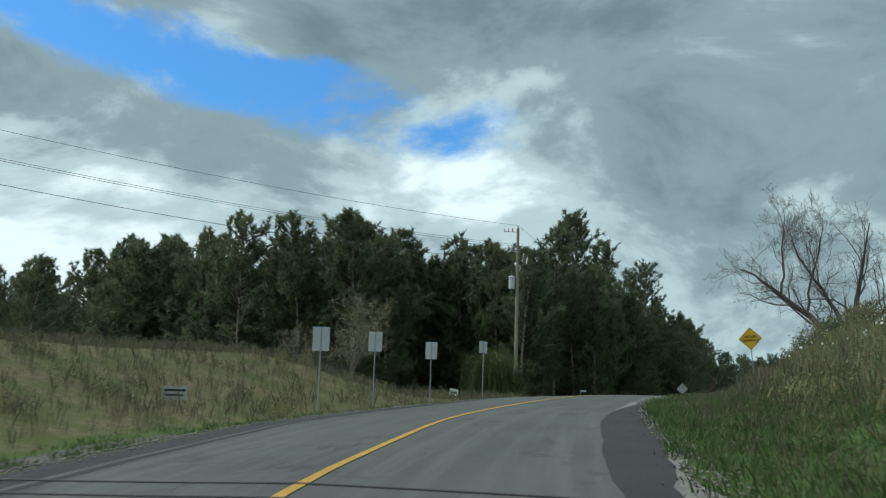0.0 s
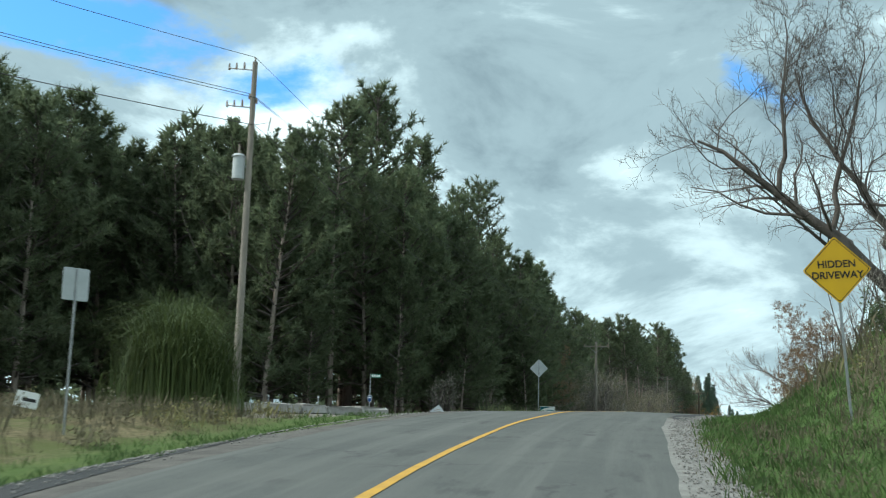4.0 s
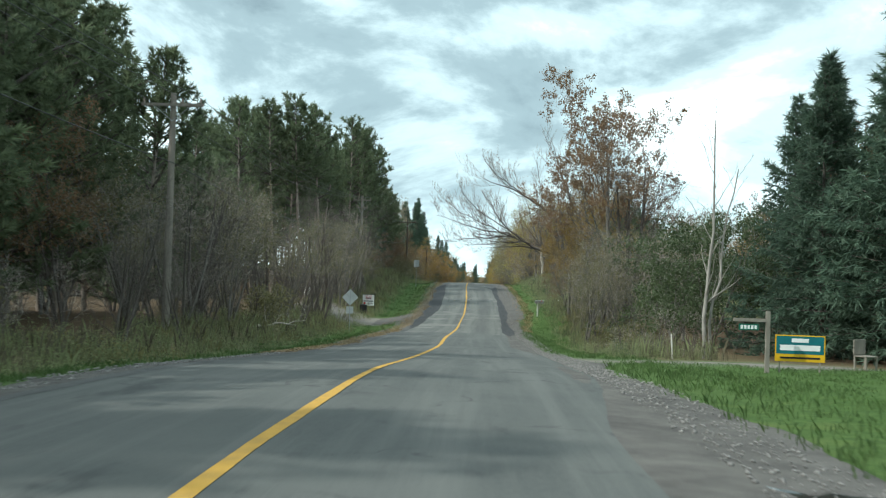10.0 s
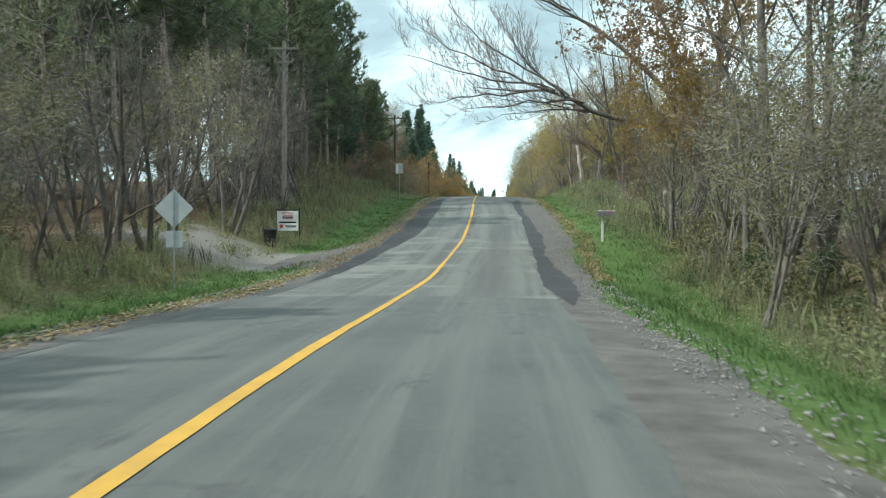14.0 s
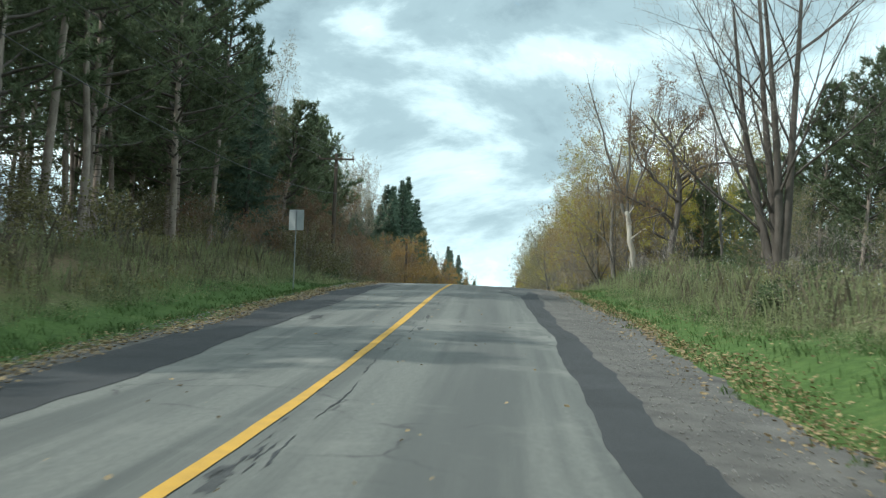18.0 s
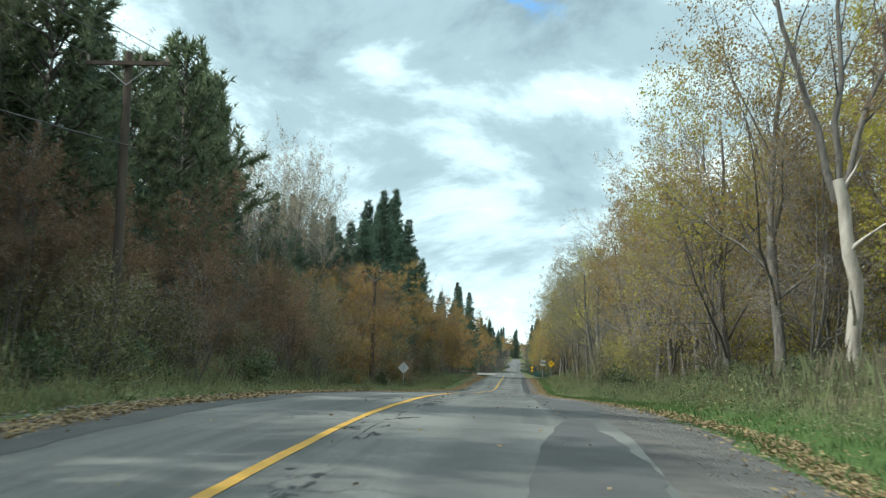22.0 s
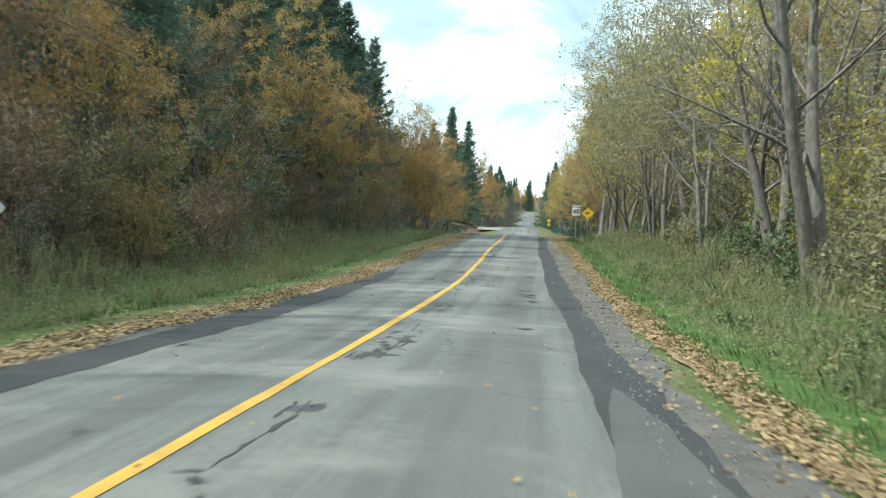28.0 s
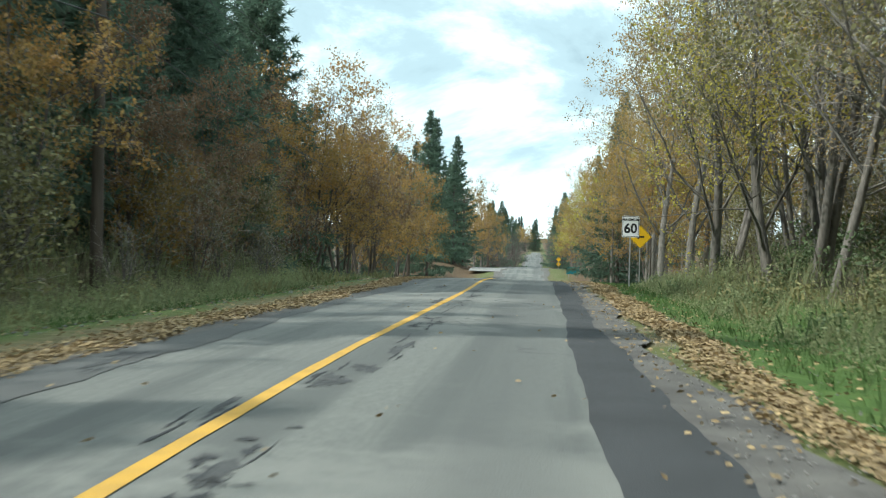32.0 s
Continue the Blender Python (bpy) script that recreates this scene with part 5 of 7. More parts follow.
framed_tree("birch_tree", 10.85, 113.8, 66, [
    ([(0, 0, -0.2), (0.1, 0, 3.0), (0.35, 0, 6.5), (0.3, 0, 10.0)], 0.10, 0.02),
    ([(0.25, 0.1, -0.2), (0.45, 0.1, 2.5), (0.75, 0.1, 5.2), (1.3, 0.1, 8.0)], 0.08, 0.02),
], "pair of slim pale birch stems without leaves", M_BIRCH, kids=(12, 4), levels=1, shrink=0.2, up=0.1)
framed_tree("dead_tree", 13.2, 288.5, 67, [
    ([(0, 0, -0.3), (0.1, 0, 3.0), (-0.1, 0, 6.0), (0.2, 0, 10.0), (0.1, 0, 13.0)], 0.36, 0.12),
    ([(0, 0, 3.4), (1.0, 0, 4.4), (1.6, 0, 5.4)], 0.17, 0.13),
    ([(0, 0, 5.2), (-1.4, -0.2, 6.6), (-2.3, -0.2, 8.4), (-3.0, 0, 10.5)], 0.13, 0.03),
    ([(0, 0, 3.2), (-0.8, 0, 3.8), (-1.2, 0, 4.4)], 0.12, 0.08),
], "dead bleached tree with broken limb stubs", M_PALEBARK, kids=(5, 3), levels=1, shrink=0.25, wiggle=0.2)

for fx, fy, turn, seed in ((8.6, 119.5, 20, 71), (9.6, 123.5, -35, 72), (9.0, 131.0, 60, 73), (-9.2, 121.0, 40, 74)):
    c, s = math.cos(radians(turn)), math.sin(radians(turn))
    framed_tree("fallen_branch", fx, fy, seed, [([(0, 0, 0.12), (1.0 * c, 1.0 * s, 0.22), (2.0 * c, 2.0 * s, 0.34), (3.0 * c, 3.0 * s, 0.42)], 0.06, 0.015)], "bleached fallen branch lying in the brush", M_PALEBARK, sink=0.05, kids=(6, 4), levels=1, shrink=0.35, wiggle=0.25, up=0.0)

# ---- stands ----
# pine plantation, left, from the entrance to the dip
grove(["pine_c", "pine_d"], 58, 66, -32, -17, 10, gap=2.6, scale=(0.86, 0.95), tall=(0.94, 1.03))
grove(["pine_c", "pine_d"], 66, 100, -17, -13.2, 17, gap=2.4, scale=(0.74, 0.88))
grove(["pine_c", "pine_d"], 100, 124, -19.5, -14.5, 10, gap=2.8, scale=(0.74, 0.86))
grove(["pine_a", "pine_d", "pine_b"], 64, 104, -25, -17, 20, gap=2.8, scale=(0.85, 1.0))
grove(["pine_back"], 60, 106, -46, -25, 27, gap=3.0, scale=(0.85, 1.0))
grove(["pine_c", "pine_d"], 46, 60, -60, -28, 22, gap=3.0, scale=(0.94, 1.04), tall=(0.95, 1.04))
grove(["pine_back"], 50, 72, -100, -62, 18, gap=3.2, scale=(0.78, 0.9))
grove(["pine_back"], 50, 72, -62, -44, 12, gap=3.0, scale=(0.9, 1.0), tall=(0.95, 1.04))
grove(["pine_c", "pine_d"], 22, 48, -84, -48, 16, gap=4.2, scale=(0.58, 0.75))
grove(["pine_back"], 20, 50, -110, -62, 15, gap=4.0, scale=(0.65, 0.8))
grove(["pine_c", "pine_d"], 60, 100, -14, -11.2, 8, gap=2.0, scale=(0.28, 0.42))
grove(["pine_c", "shrub_olive", "pine_d"], 46, 60, -58, -26, 20, gap=2.0, scale=(0.28, 0.4))
grove(["shrub_bare"], 60, 100, -13.5, -10.6, 11, gap=1.5, scale=(0.7, 1.0))
grove(["pine_c", "pine_d", "shrub_bare"], 57, 66, -42, -14, 17, gap=1.8, scale=(0.34, 0.5))
plant("tree_olive", 35, -23, scale=0.85)
plant("tree_olive", 38, -27, scale=0.75)
# brushy hollow on the left
grove(["bare_dark", "bare_b", "tree_olive", "bare_dark"], 108, 149, -18, -9.6, 34, gap=2.1, scale=(0.75, 1.0))
grove(["bare_dark", "shrub_olive"], 97, 146, -10.8, -8.2, 18, gap=1.3, scale=(0.34, 0.5))
grove(["shrub_bare", "shrub_olive", "shrub_bare"], 97, 148, -13, -9.2, 16, gap=1.4, scale=(0.7, 1.0))
grove(["pine_back", "pine_c", "tree_olive"], 104, 154, -36, -17, 26, gap=2.6, scale=(0.46, 0.6))
plant("tree_brown", 106.5, -13, scale=0.8)
# tall pines over the climb, left
grove(["bare_dark", "shrub_bare"], 155, 182, -13.5, -9.4, 16, gap=1.8, scale=(0.7, 1.0))
grove(["pine_back"], 178, 214, -46, -25, 10, gap=3.0, scale=(0.6, 0.8))
grove(["pine_back", "bare_dark"], 150, 178, -46, -22, 20, gap=2.5, scale=(0.55, 0.75))
grove(["pine_tall", "pine_tall", "pine_b"], 160, 216, -24, -12.5, 48, gap=2.0, scale=(0.68, 0.86))
grove(["pine_tall"], 160, 215, -38, -24, 10, gap=3.2, scale=(0.66, 0.82))
grove(["bare_a", "shrub_bare", "bare_b"], 154, 176, -15, -9.5, 16, gap=1.8, scale=(0.7, 1.0))
grove(["shrub_bare", "shrub_olive"], 172, 218, -14, -10.5, 18, gap=2.0, scale=(0.6, 0.9))
grove(["pine_c"], 208, 220, -20, -14, 4, gap=2.8, scale=(0.62, 0.75))
grove(["bare_b", "bare_a", "tree_olive"], 148, 178, -30, -17, 18, gap=2.4, scale=(0.7, 0.95))
# mixed wood over the crest and down, left
grove(["spruce_a", "spruce_b", "pine_c"], 220, 246, -19, -13.0, 13, gap=2.6, scale=(0.8, 0.94))
grove(["aspen"], 228, 305, -24, -13.5, 32, gap=2.2, scale=(0.78, 0.95))
grove(["tree_brown", "bare_b", "tree_brown"], 220, 256, -12.5, -8.6, 18, gap=2.0, scale=(0.55, 0.95))
grove(["tree_orange", "tree_olive", "tree_brown", "maple_gold", "tree_brown"], 252, 322, -14.0, -9.2, 25, gap=2.1, scale=(0.75, 1.08))
grove(["spruce_a", "spruce_b", "pine_c"], 244, 290, -21, -14.5, 14, gap=3.0, scale=(0.8, 0.95))
grove(["spruce_a", "spruce_b", "pine_c"], 300, 348, -14.2, -12.2, 11, gap=3.2, scale=(0.9, 1.1))
grove(["spruce_a", "spruce_b"], 290, 356, -22, -14, 28, gap=2.7, scale=(0.85, 1.02))
grove(["spruce_b", "spruce_a"], 326, 366, -17.5, -12.5, 17, gap=2.7, scale=(1.1, 1.3))
plant("spruce_small", 321.2, -10.2)
grove(["tree_brown", "tree_orange"], 322, 364, -15, -9.2, 16, gap=2.2)
grove(["tree_orange", "tree_brown", "tree_orange"], 356, 392, -11.5, -8.4, 11, gap=2.2, scale=(1.15, 1.4))
grove(["sapling_brown", "sapling_olive", "shrub_bare"], 214, 254, -12.5, -8.4, 22, gap=1.5, scale=(0.7, 1.1))
grove(["sapling_orange", "sapling_brown", "sapling_olive"], 254, 350, -12.5, -8.4, 40, gap=1.5, scale=(0.7, 1.25))
grove(["sapling_brown", "sapling_olive", "shrub_bare"], 168, 216, -16, -11.5, 16, gap=1.9, scale=(0.6, 1.0))
grove(["shrub_olive", "shrub_green", "shrub_bare"], 216, 352, -9.4, -7.4, 40, gap=1.6, scale=(0.45, 0.85))
grove(["spruce_b", "spruce_a", "aspen"], 372, 425, -24, -12, 14, gap=3.3, scale=(0.8, 1.0))
grove(["spruce_a", "spruce_b"], 425, 505, -22, -9, 14, gap=4, scale=(0.95, 1.25))
grove(["maple_gold", "tree_orange"], 508, 570, -18, -8.5, 7, gap=5, scale=(1.3, 1.6))
grove(["bare_dark", "spruce_a", "bare_dark"], 575, 715, -12, -5.4, 20, gap=4, scale=(1.1, 1.4))
grove(["spruce_b", "maple_gold", "bare_dark"], 560, 715, 5.4, 12, 16, gap=4, scale=(1.1, 1.5))
grove(["spruce_a", "spruce_b", "bare_a"], 570, 700, -40, -10, 10, gap=5, scale=(1.2, 1.6))
grove(["spruce_a", "spruce_b", "maple_gold"], 700, 1000, -30, -8, 12, gap=6, scale=(1.2, 1.7))
# right: bank, lawn edge, hollow
grove(["shrub_olive", "shrub_green", "shrub_olive"], 24, 50, 8.4, 13, 24, gap=1.3, scale=(0.5, 0.85))
grove(["shrub_olive", "shrub_green", "shrub_bare"], 136, 160, 7.4, 11, 20, gap=1.3, scale=(0.45, 0.8))
grove(["shrub_green", "sapling_olive"], 264, 302, 8.6, 12, 18, gap=1.5, scale=(0.7, 1.15))
grove(["shrub_bare"], 38, 50, 8.0, 9.8, 3, gap=2, scale=(1.2, 1.5))
grove(["pine_c", "spruce_a", "pine_d"], 88, 110, 27, 44, 12, gap=3.6, scale=(0.95, 1.2))
plant("oak_rust", 117, 24.5, scale=0.9)
plant("oak_rust", 104, 27, scale=1.0)
plant("pine_b", 106, 22.5, scale=0.8)
plant("tree_green", 122, 12.6, scale=1.0)
plant("tree_green", 127, 11.8, scale=1.05)
plant("tree_green", 132, 12.6, scale=1.1)
plant("tree_green", 129, 15.5, scale=1.2)
grove(["bare_b", "tree_olive", "bare_a", "bare_b"], 134, 156, 7.4, 16, 22, gap=2.1, scale=(0.7, 1.0))
grove(["shrub_bare", "shrub_olive"], 116, 150, 8, 12, 14, gap=1.6, scale=(0.6, 1.0))
for sy, su, sc in ((129, 18.6, 1.0), (133, 21.5, 1.05), (116.5, 16.4, 0.95), (119.5, 17.6, 0.95), (112.5, 18.0, 1.05), (116, 20.5, 1.2), (111, 20.5, 1.15), (113, 25, 1.4), (108, 24, 1.35), (119, 26, 1.4)):
    plant("spruce_a" if su < 20 else "spruce_b", sy, su, scale=sc)
grove(["bare_a", "bare_b", "tree_olive", "tree_brown"], 136, 166, 15, 34, 22, gap=2.8, scale=(0.8, 1.2))
grove(["pine_back"], 112, 150, 26, 44, 12, gap=3, scale=(0.7, 0.9))
plant("oak_rust", 147.5, 10.6, scale=0.98)
plant("maple_gold", 150.5, 9.8, scale=0.85)
plant("maple_gold", 154.2, 8.7, scale=0.6)
plant("maple_gold", 151.0, 8.0, scale=0.72)
plant("tree_brown", 156.2, 8.3, scale=0.62)
plant("bare_big", 143.5, 11.4, scale=0.72)
plant("tree_brown", 163, 15.5, scale=0.9)
grove(["tree_brown", "bare_a", "tree_orange", "bare_b"], 160, 182, 22, 36, 14, gap=2.6, scale=(0.7, 1.0))
# field with a lone maple, then the maple wood
plant("bare_big", 189.3, 10.8, scale=0.95)
grove(["shrub_bare", "shrub_olive", "shrub_bare"], 184, 216, 11, 26, 26, gap=1.8, scale=(0.7, 1.15))
grove(["shrub_olive", "shrub_green", "shrub_bare"], 164, 216, 7.8, 14, 30, gap=1.5, scale=(0.35, 0.7))
grove(["bare_a", "tree_brown", "oak_rust", "tree_olive", "tree_brown"], 176, 216, 26, 50, 30, gap=3, scale=(0.6, 0.8))
for my, mu, sc, kd in ((231, 10.0, 0.76, "maple_wide"), (237.5, 9.7, 0.78, "maple_wide_yellow"), (244, 9.7, 0.8, "maple_wide"), (251, 9.6, 0.84, "maple_wide_yellow"), (258.5, 9.6, 0.86, "maple_wide"), (270, 9.4, 0.88, "maple_wide"), (293, 10.4, 0.9, "maple_wide"), (301.5, 10.2, 0.9, "maple_wide_yellow"), (287, 8.6, 1.0, "maple_old"), (306, 8.8, 0.95, "tree_tall"), (314, 8.2, 0.88, "maple_wide_yellow"), (320.5, 8.4, 0.9, "tree_tall"), (326, 8.0, 0.85, "tree_tall"), (332, 8.0, 0.9, "maple_wide_yellow"), (339, 7.6, 0.9, "maple_wide"), (348, 8.0, 0.95, "maple_wide"), (358, 8.0, 1.0, "maple_wide"), (368, 8.6, 1.0, "maple_wide")):
    plant(kd, my, mu, scale=sc)
grove(["maple_fine", "maple_gold", "maple_fine"], 227, 264, 9.0, 14.5, 18, gap=2.2, scale=(0.8, 1.05))
grove(["bare_a", "maple_yellow", "aspen"], 226, 262, 12, 22, 16, gap=2.4, scale=(0.9, 1.1))
grove(["pine_c", "tree_brown", "tree_green", "pine_c", "tree_olive"], 200, 236, 15.5, 26, 27, gap=2.2, scale=(0.46, 0.68))
for my, mu, sc in ((266, 9.9, 0.95), (279, 10.6, 0.9), (295, 9.3, 0.9), (297.8, 10.6, 1.0), (311, 10.6, 1.0), (316, 9.5, 0.9), (325, 11.2, 1.0), (334, 9.7, 0.95), (304, 13.0, 1.05)):
    plant("maple_old", my, mu, scale=sc)
grove(["bare_big", "bare_a"], 262, 302, 10, 17, 7, gap=3.6, scale=(0.85, 1.0))
grove(["maple_fine", "tree_olive", "maple_fine"], 264, 338, 9.8, 16, 14, gap=3.2, scale=(0.75, 1.05))
grove(["bare_a", "maple_gold", "aspen", "tree_green", "tree_olive", "spruce_a"], 250, 348, 15, 34, 52, gap=2.8, scale=(0.9, 1.2))
grove(["sapling_yellow", "shrub_bare", "sapling_yellow", "sapling_olive"], 230, 300, 9.2, 13, 34, gap=1.7, scale=(0.85, 1.3))
grove(["shrub_green", "shrub_olive", "shrub_green"], 222, 342, 7.9, 11, 44, gap=1.6, scale=(0.45, 0.95))
plant("maple_yellow", 298, 9.2, scale=1.05)
grove(["sapling_olive", "shrub_green", "sapling_olive"], 302, 350, 9.5, 15, 22, gap=1.8, scale=(0.9, 1.3))
grove(["tree_tall", "tree_tall", "maple_yellow"], 308, 346, 8.6, 15, 13, gap=2.6, scale=(0.85, 1.1))
grove(["maple_gold", "tree_orange", "maple_yellow"], 346, 430, 7.6, 15, 18, gap=3, scale=(0.9, 1.25))
grove(["bare_a", "aspen", "maple_gold", "tree_green"], 345, 480, 14, 34, 18, gap=4, scale=(1, 1.3))
grove(["maple_gold", "tree_brown", "bare_a", "spruce_b"], 480, 700, 8, 36, 14, gap=5, scale=(1.1, 1.5))
grove(["maple_gold", "spruce_b", "bare_a"], 700, 1000, 7, 30, 12, gap=6, scale=(1.2, 1.7))
grove(["spruce_a", "spruce_b", "maple_gold"], 1030, 1090, -26, 26, 22, gap=5, scale=(1.2, 1.6))
grove(["spruce_b", "maple_gold", "tree_orange", "maple_yellow"], 395, 560, 8.0, 12.5, 22, gap=4, scale=(0.9, 1.25))
# far woods beyond the first rows: low wooded horizon
far_n = np.random.default_rng(5)
far_y, far_u = far_n.uniform(-260, 1150, 90000), far_n.normal(0, 170, 90000)
far_x = middle(far_y) + far_u
edge = 50 + 22 * np.sin(far_y * 0.021 + 1) + 14 * np.sin(far_y * 0.057) + 26 * (far_u > 0) + 14 * ramp(far_y, 330, 400)
patchy = wave(far_x * 0.22, far_y * 0.2) + 0.5 * wave(far_y * 0.5, far_x * 0.4) + 0.35 * np.sin(far_x * 0.02) * np.sin(far_y * 0.017)
open_field = (far_u < 0) * bump_at(far_y, 188, 26, 10) * (1 - ramp(-far_u, 110, 150)) + (1 - ramp(far_y, 10, 60)) * (1 - ramp(np.abs(far_u), 120, 170)) + (far_u > 0) * bump_at(far_y, 82, 26, 8) * (1 - ramp(far_u, 80, 120))
grown = (np.abs(far_u) > edge) & (patchy > -0.35) & (open_field < 0.5) & (far_n.uniform(0, 1, 90000) < 0.62)
far_x, far_y = far_x[grown], far_y[grown]
far_tall = 9 + 3.5 * np.sin(far_x * 0.13) * np.sin(far_y * 0.09) + far_n.uniform(-3, 3, len(far_x))
far_at = np.stack([far_x, far_y, ground_z(far_x, far_y) + far_tall * far_n.uniform(0.03, 1.0, len(far_x)) ** 0.8], 1)
wood_near, wood_far = (needle_arrays(a, np.tile([0, 0, 0.6], (len(a), 1)), size, far_n, 6, 1.1, 0.5) for a, size in ((far_at[far_y < 330], 2.4), (far_at[far_y >= 330], 1.5)))
fv, fq = np.concatenate([wood_near[0], wood_far[0]]), np.concatenate([wood_near[1], wood_far[1] + len(wood_near[0])])
tagged(new("far_woods", fast_mesh("far_woods", fv, fq, 3, M_PINE)), "dark distant woodland along the horizon", "woods", kind="stuff")


# ---- low growth: joined stuff ----
def scatter(n, y0, y1, u0, u1, g, keep=None):
    y, u = g.uniform(y0, y1, n), g.uniform(u0, u1, n)
    if keep is not None:
        ok = g.uniform(0, 1, n) < keep(y, u)
        y, u = y[ok], u[ok]
    x = middle(y) + u / np.cos(np.arctan(np.interp(y, GRID, LEAN_LINE)))
    return np.stack([x, y, ground_z(x, y) - 0.02], 1), y, u


def blades(at, per, height, width, g, bend=0.5, spread=0.08):
    """Bent grass blades, two triangles each."""
    n = len(at)
    base = np.repeat(at, per, 0) + np.concatenate([g.normal(0, spread, (n * per, 2)), np.zeros((n * per, 1))], 1)
    h = (np.repeat(np.broadcast_to(height, n), per) * g.uniform(0.5, 1.2, n * per))[:, None]
    a = g.uniform(0, 6.28, n * per)
    out = np.stack([np.cos(a), np.sin(a), np.zeros_like(a)], 1) * g.uniform(0.1, 1.0, (n * per, 1)) * bend
    side = np.stack([-np.sin(a), np.cos(a), np.zeros_like(a)], 1) * width
    up = np.array([0, 0, 1.0])
    v = np.stack([base - side, base + side, base + up * h * 0.6 + out * h * 0.35 + side * 0.7, base + up * h * 0.95 + out * h], 1)
    i = np.arange(n * per) * 4
    return v.reshape(-1, 3), np.concatenate([np.stack([i, i + 1, i + 2], 1), np.stack([i, i + 2, i + 3], 1)])


def herbs(at, height, g, stems=3, leaves=9, leaf=0.08):
    """Upright stalks with small leaves and a fuzzy head."""
    n = len(at)
    sv, sf = blades(at, stems, height, 0.005, g, 0.3, 0.07)
    k = n * leaves
    base = np.repeat(at, leaves, 0)
    h = np.repeat(np.broadcast_to(height, n), leaves) * g.uniform(0.15, 1.05, k)
    pos = base + np.stack([g.normal(0, 0.11, k), g.normal(0, 0.11, k), h], 1)
    lv, lq = leaf_arrays(pos, leaf, g, 0.35, -0.3)
    tri = np.concatenate([lq[:, [0, 1, 2]], lq[:, [0, 2, 3]]]) + len(sv)
    return np.concatenate([sv, lv]), np.concatenate([sf, tri])


def stuff(name, arrays, mat, label, category):
    v, f, base = [], [], 0
    for a, b in arrays:
        v.append(a)
        f.append(b + base)
        base += len(a)
    return tagged(new(name, fast_mesh(name, np.concatenate(v), np.concatenate(f), 3, mat)), label, category, kind="stuff")


vg = np.random.default_rng(77)


def verge_keep(y, u):
    r, g, b = cover_of(y, u)
    return np.clip(r * 1.2, 0, 1) * (1 - b) * ((u < 0) | (u > right_edge(y) - 0.15)) * (0.65 + 0.35 * np.sin(y * 1.7 + u * 2.3))


gr = []
for u0, u1, n in ((4.2, 7.6, 15000), (-7.8, -4.2, 13000)):
    at, y, u = scatter(n, -40, 350, u0, u1, vg, verge_keep)
    gr.append(blades(at, 6, 0.15, 0.006, vg, 0.7, 0.09))
at, y, u = scatter(9000, 60, 104, 6, 22, vg, verge_keep)
gr.append(blades(at, 6, 0.09, 0.006, vg, 0.7, 0.1))
at, y, u = scatter(12000, -32, 46, 3.5, 10, vg, verge_keep)
gr.append(blades(at, 6, 0.2, 0.006, vg, 0.7, 0.1))
stuff("verge_grass", gr, M_GRASS, "short green grass along the road verge", "grass")


def weed_keep(y, u):
    a = np.abs(u)
    r, g, b = cover_of(y, u)
    clump = 0.55 + 0.45 * np.sin(y * 0.9 + 1.7 * np.sin(u * 1.3 + y * 0.21)) * np.sin(u * 1.1 - y * 0.37)
    lawn = (u > 0) * (y > 54) * (y < 108) * 1.0
    return np.clip(clump + 0.25, 0, 1) * (1 - b) * (1 - lawn)


wd, dr = [], []
for u0, u1, y0, y1, n, hh in ((6.3, 10.5, 108, 345, 6000, 0.75), (-10, -6.6, 66, 350, 6000, 0.7), (-12, -7.5, 216, 350, 2600, 1.0), (6.5, 22, 160, 215, 2600, 0.5), (7.5, 16, -36, 54, 2600, 0.6), (5.2, 6.6, 262, 345, 1600, 0.5), (-6.8, -4.5, 205, 350, 3200, 0.5)):
    at, y, u = scatter(n, y0, y1, u0, u1, vg, weed_keep)
    low = ramp(np.abs(u), u0 if u0 > 0 else -u1, (u0 if u0 > 0 else -u1) + 1.6) * 0.75 + 0.25
    wd.append(herbs(at, hh * low * vg.uniform(0.5, 1.35, len(at)), vg, 2, 17, 0.075))
stuff("tall_weeds", wd, M_WEED, "tangled tall green weeds behind the verge", "weeds")
for u0, u1, y0, y1, n, hh in ((6.6, 11, 108, 345, 3600, 0.8), (-10, -6.8, 84, 350, 3000, 0.75), (7, 26, 160, 216, 3200, 0.42), (5.8, 20, -40, 54, 6500, 0.6), (3.7, 7.5, -36, 34, 2600, 0.28), (-34, -7.2, -44, 40, 10000, 0.5)):
    at, y, u = scatter(n, y0, y1, u0, u1, vg, weed_keep)
    low = ramp(np.abs(u), u0 if u0 > 0 else -u1, (u0 if u0 > 0 else -u1) + 1.6) * 0.75 + 0.25
    dr.append(herbs(at, hh * low * vg.uniform(0.5, 1.35, len(at)), vg, 5, 8, 0.055))
stuff("dry_weeds", dr, M_DRY, "dry brown grass and dead stalks on the banks", "weeds")

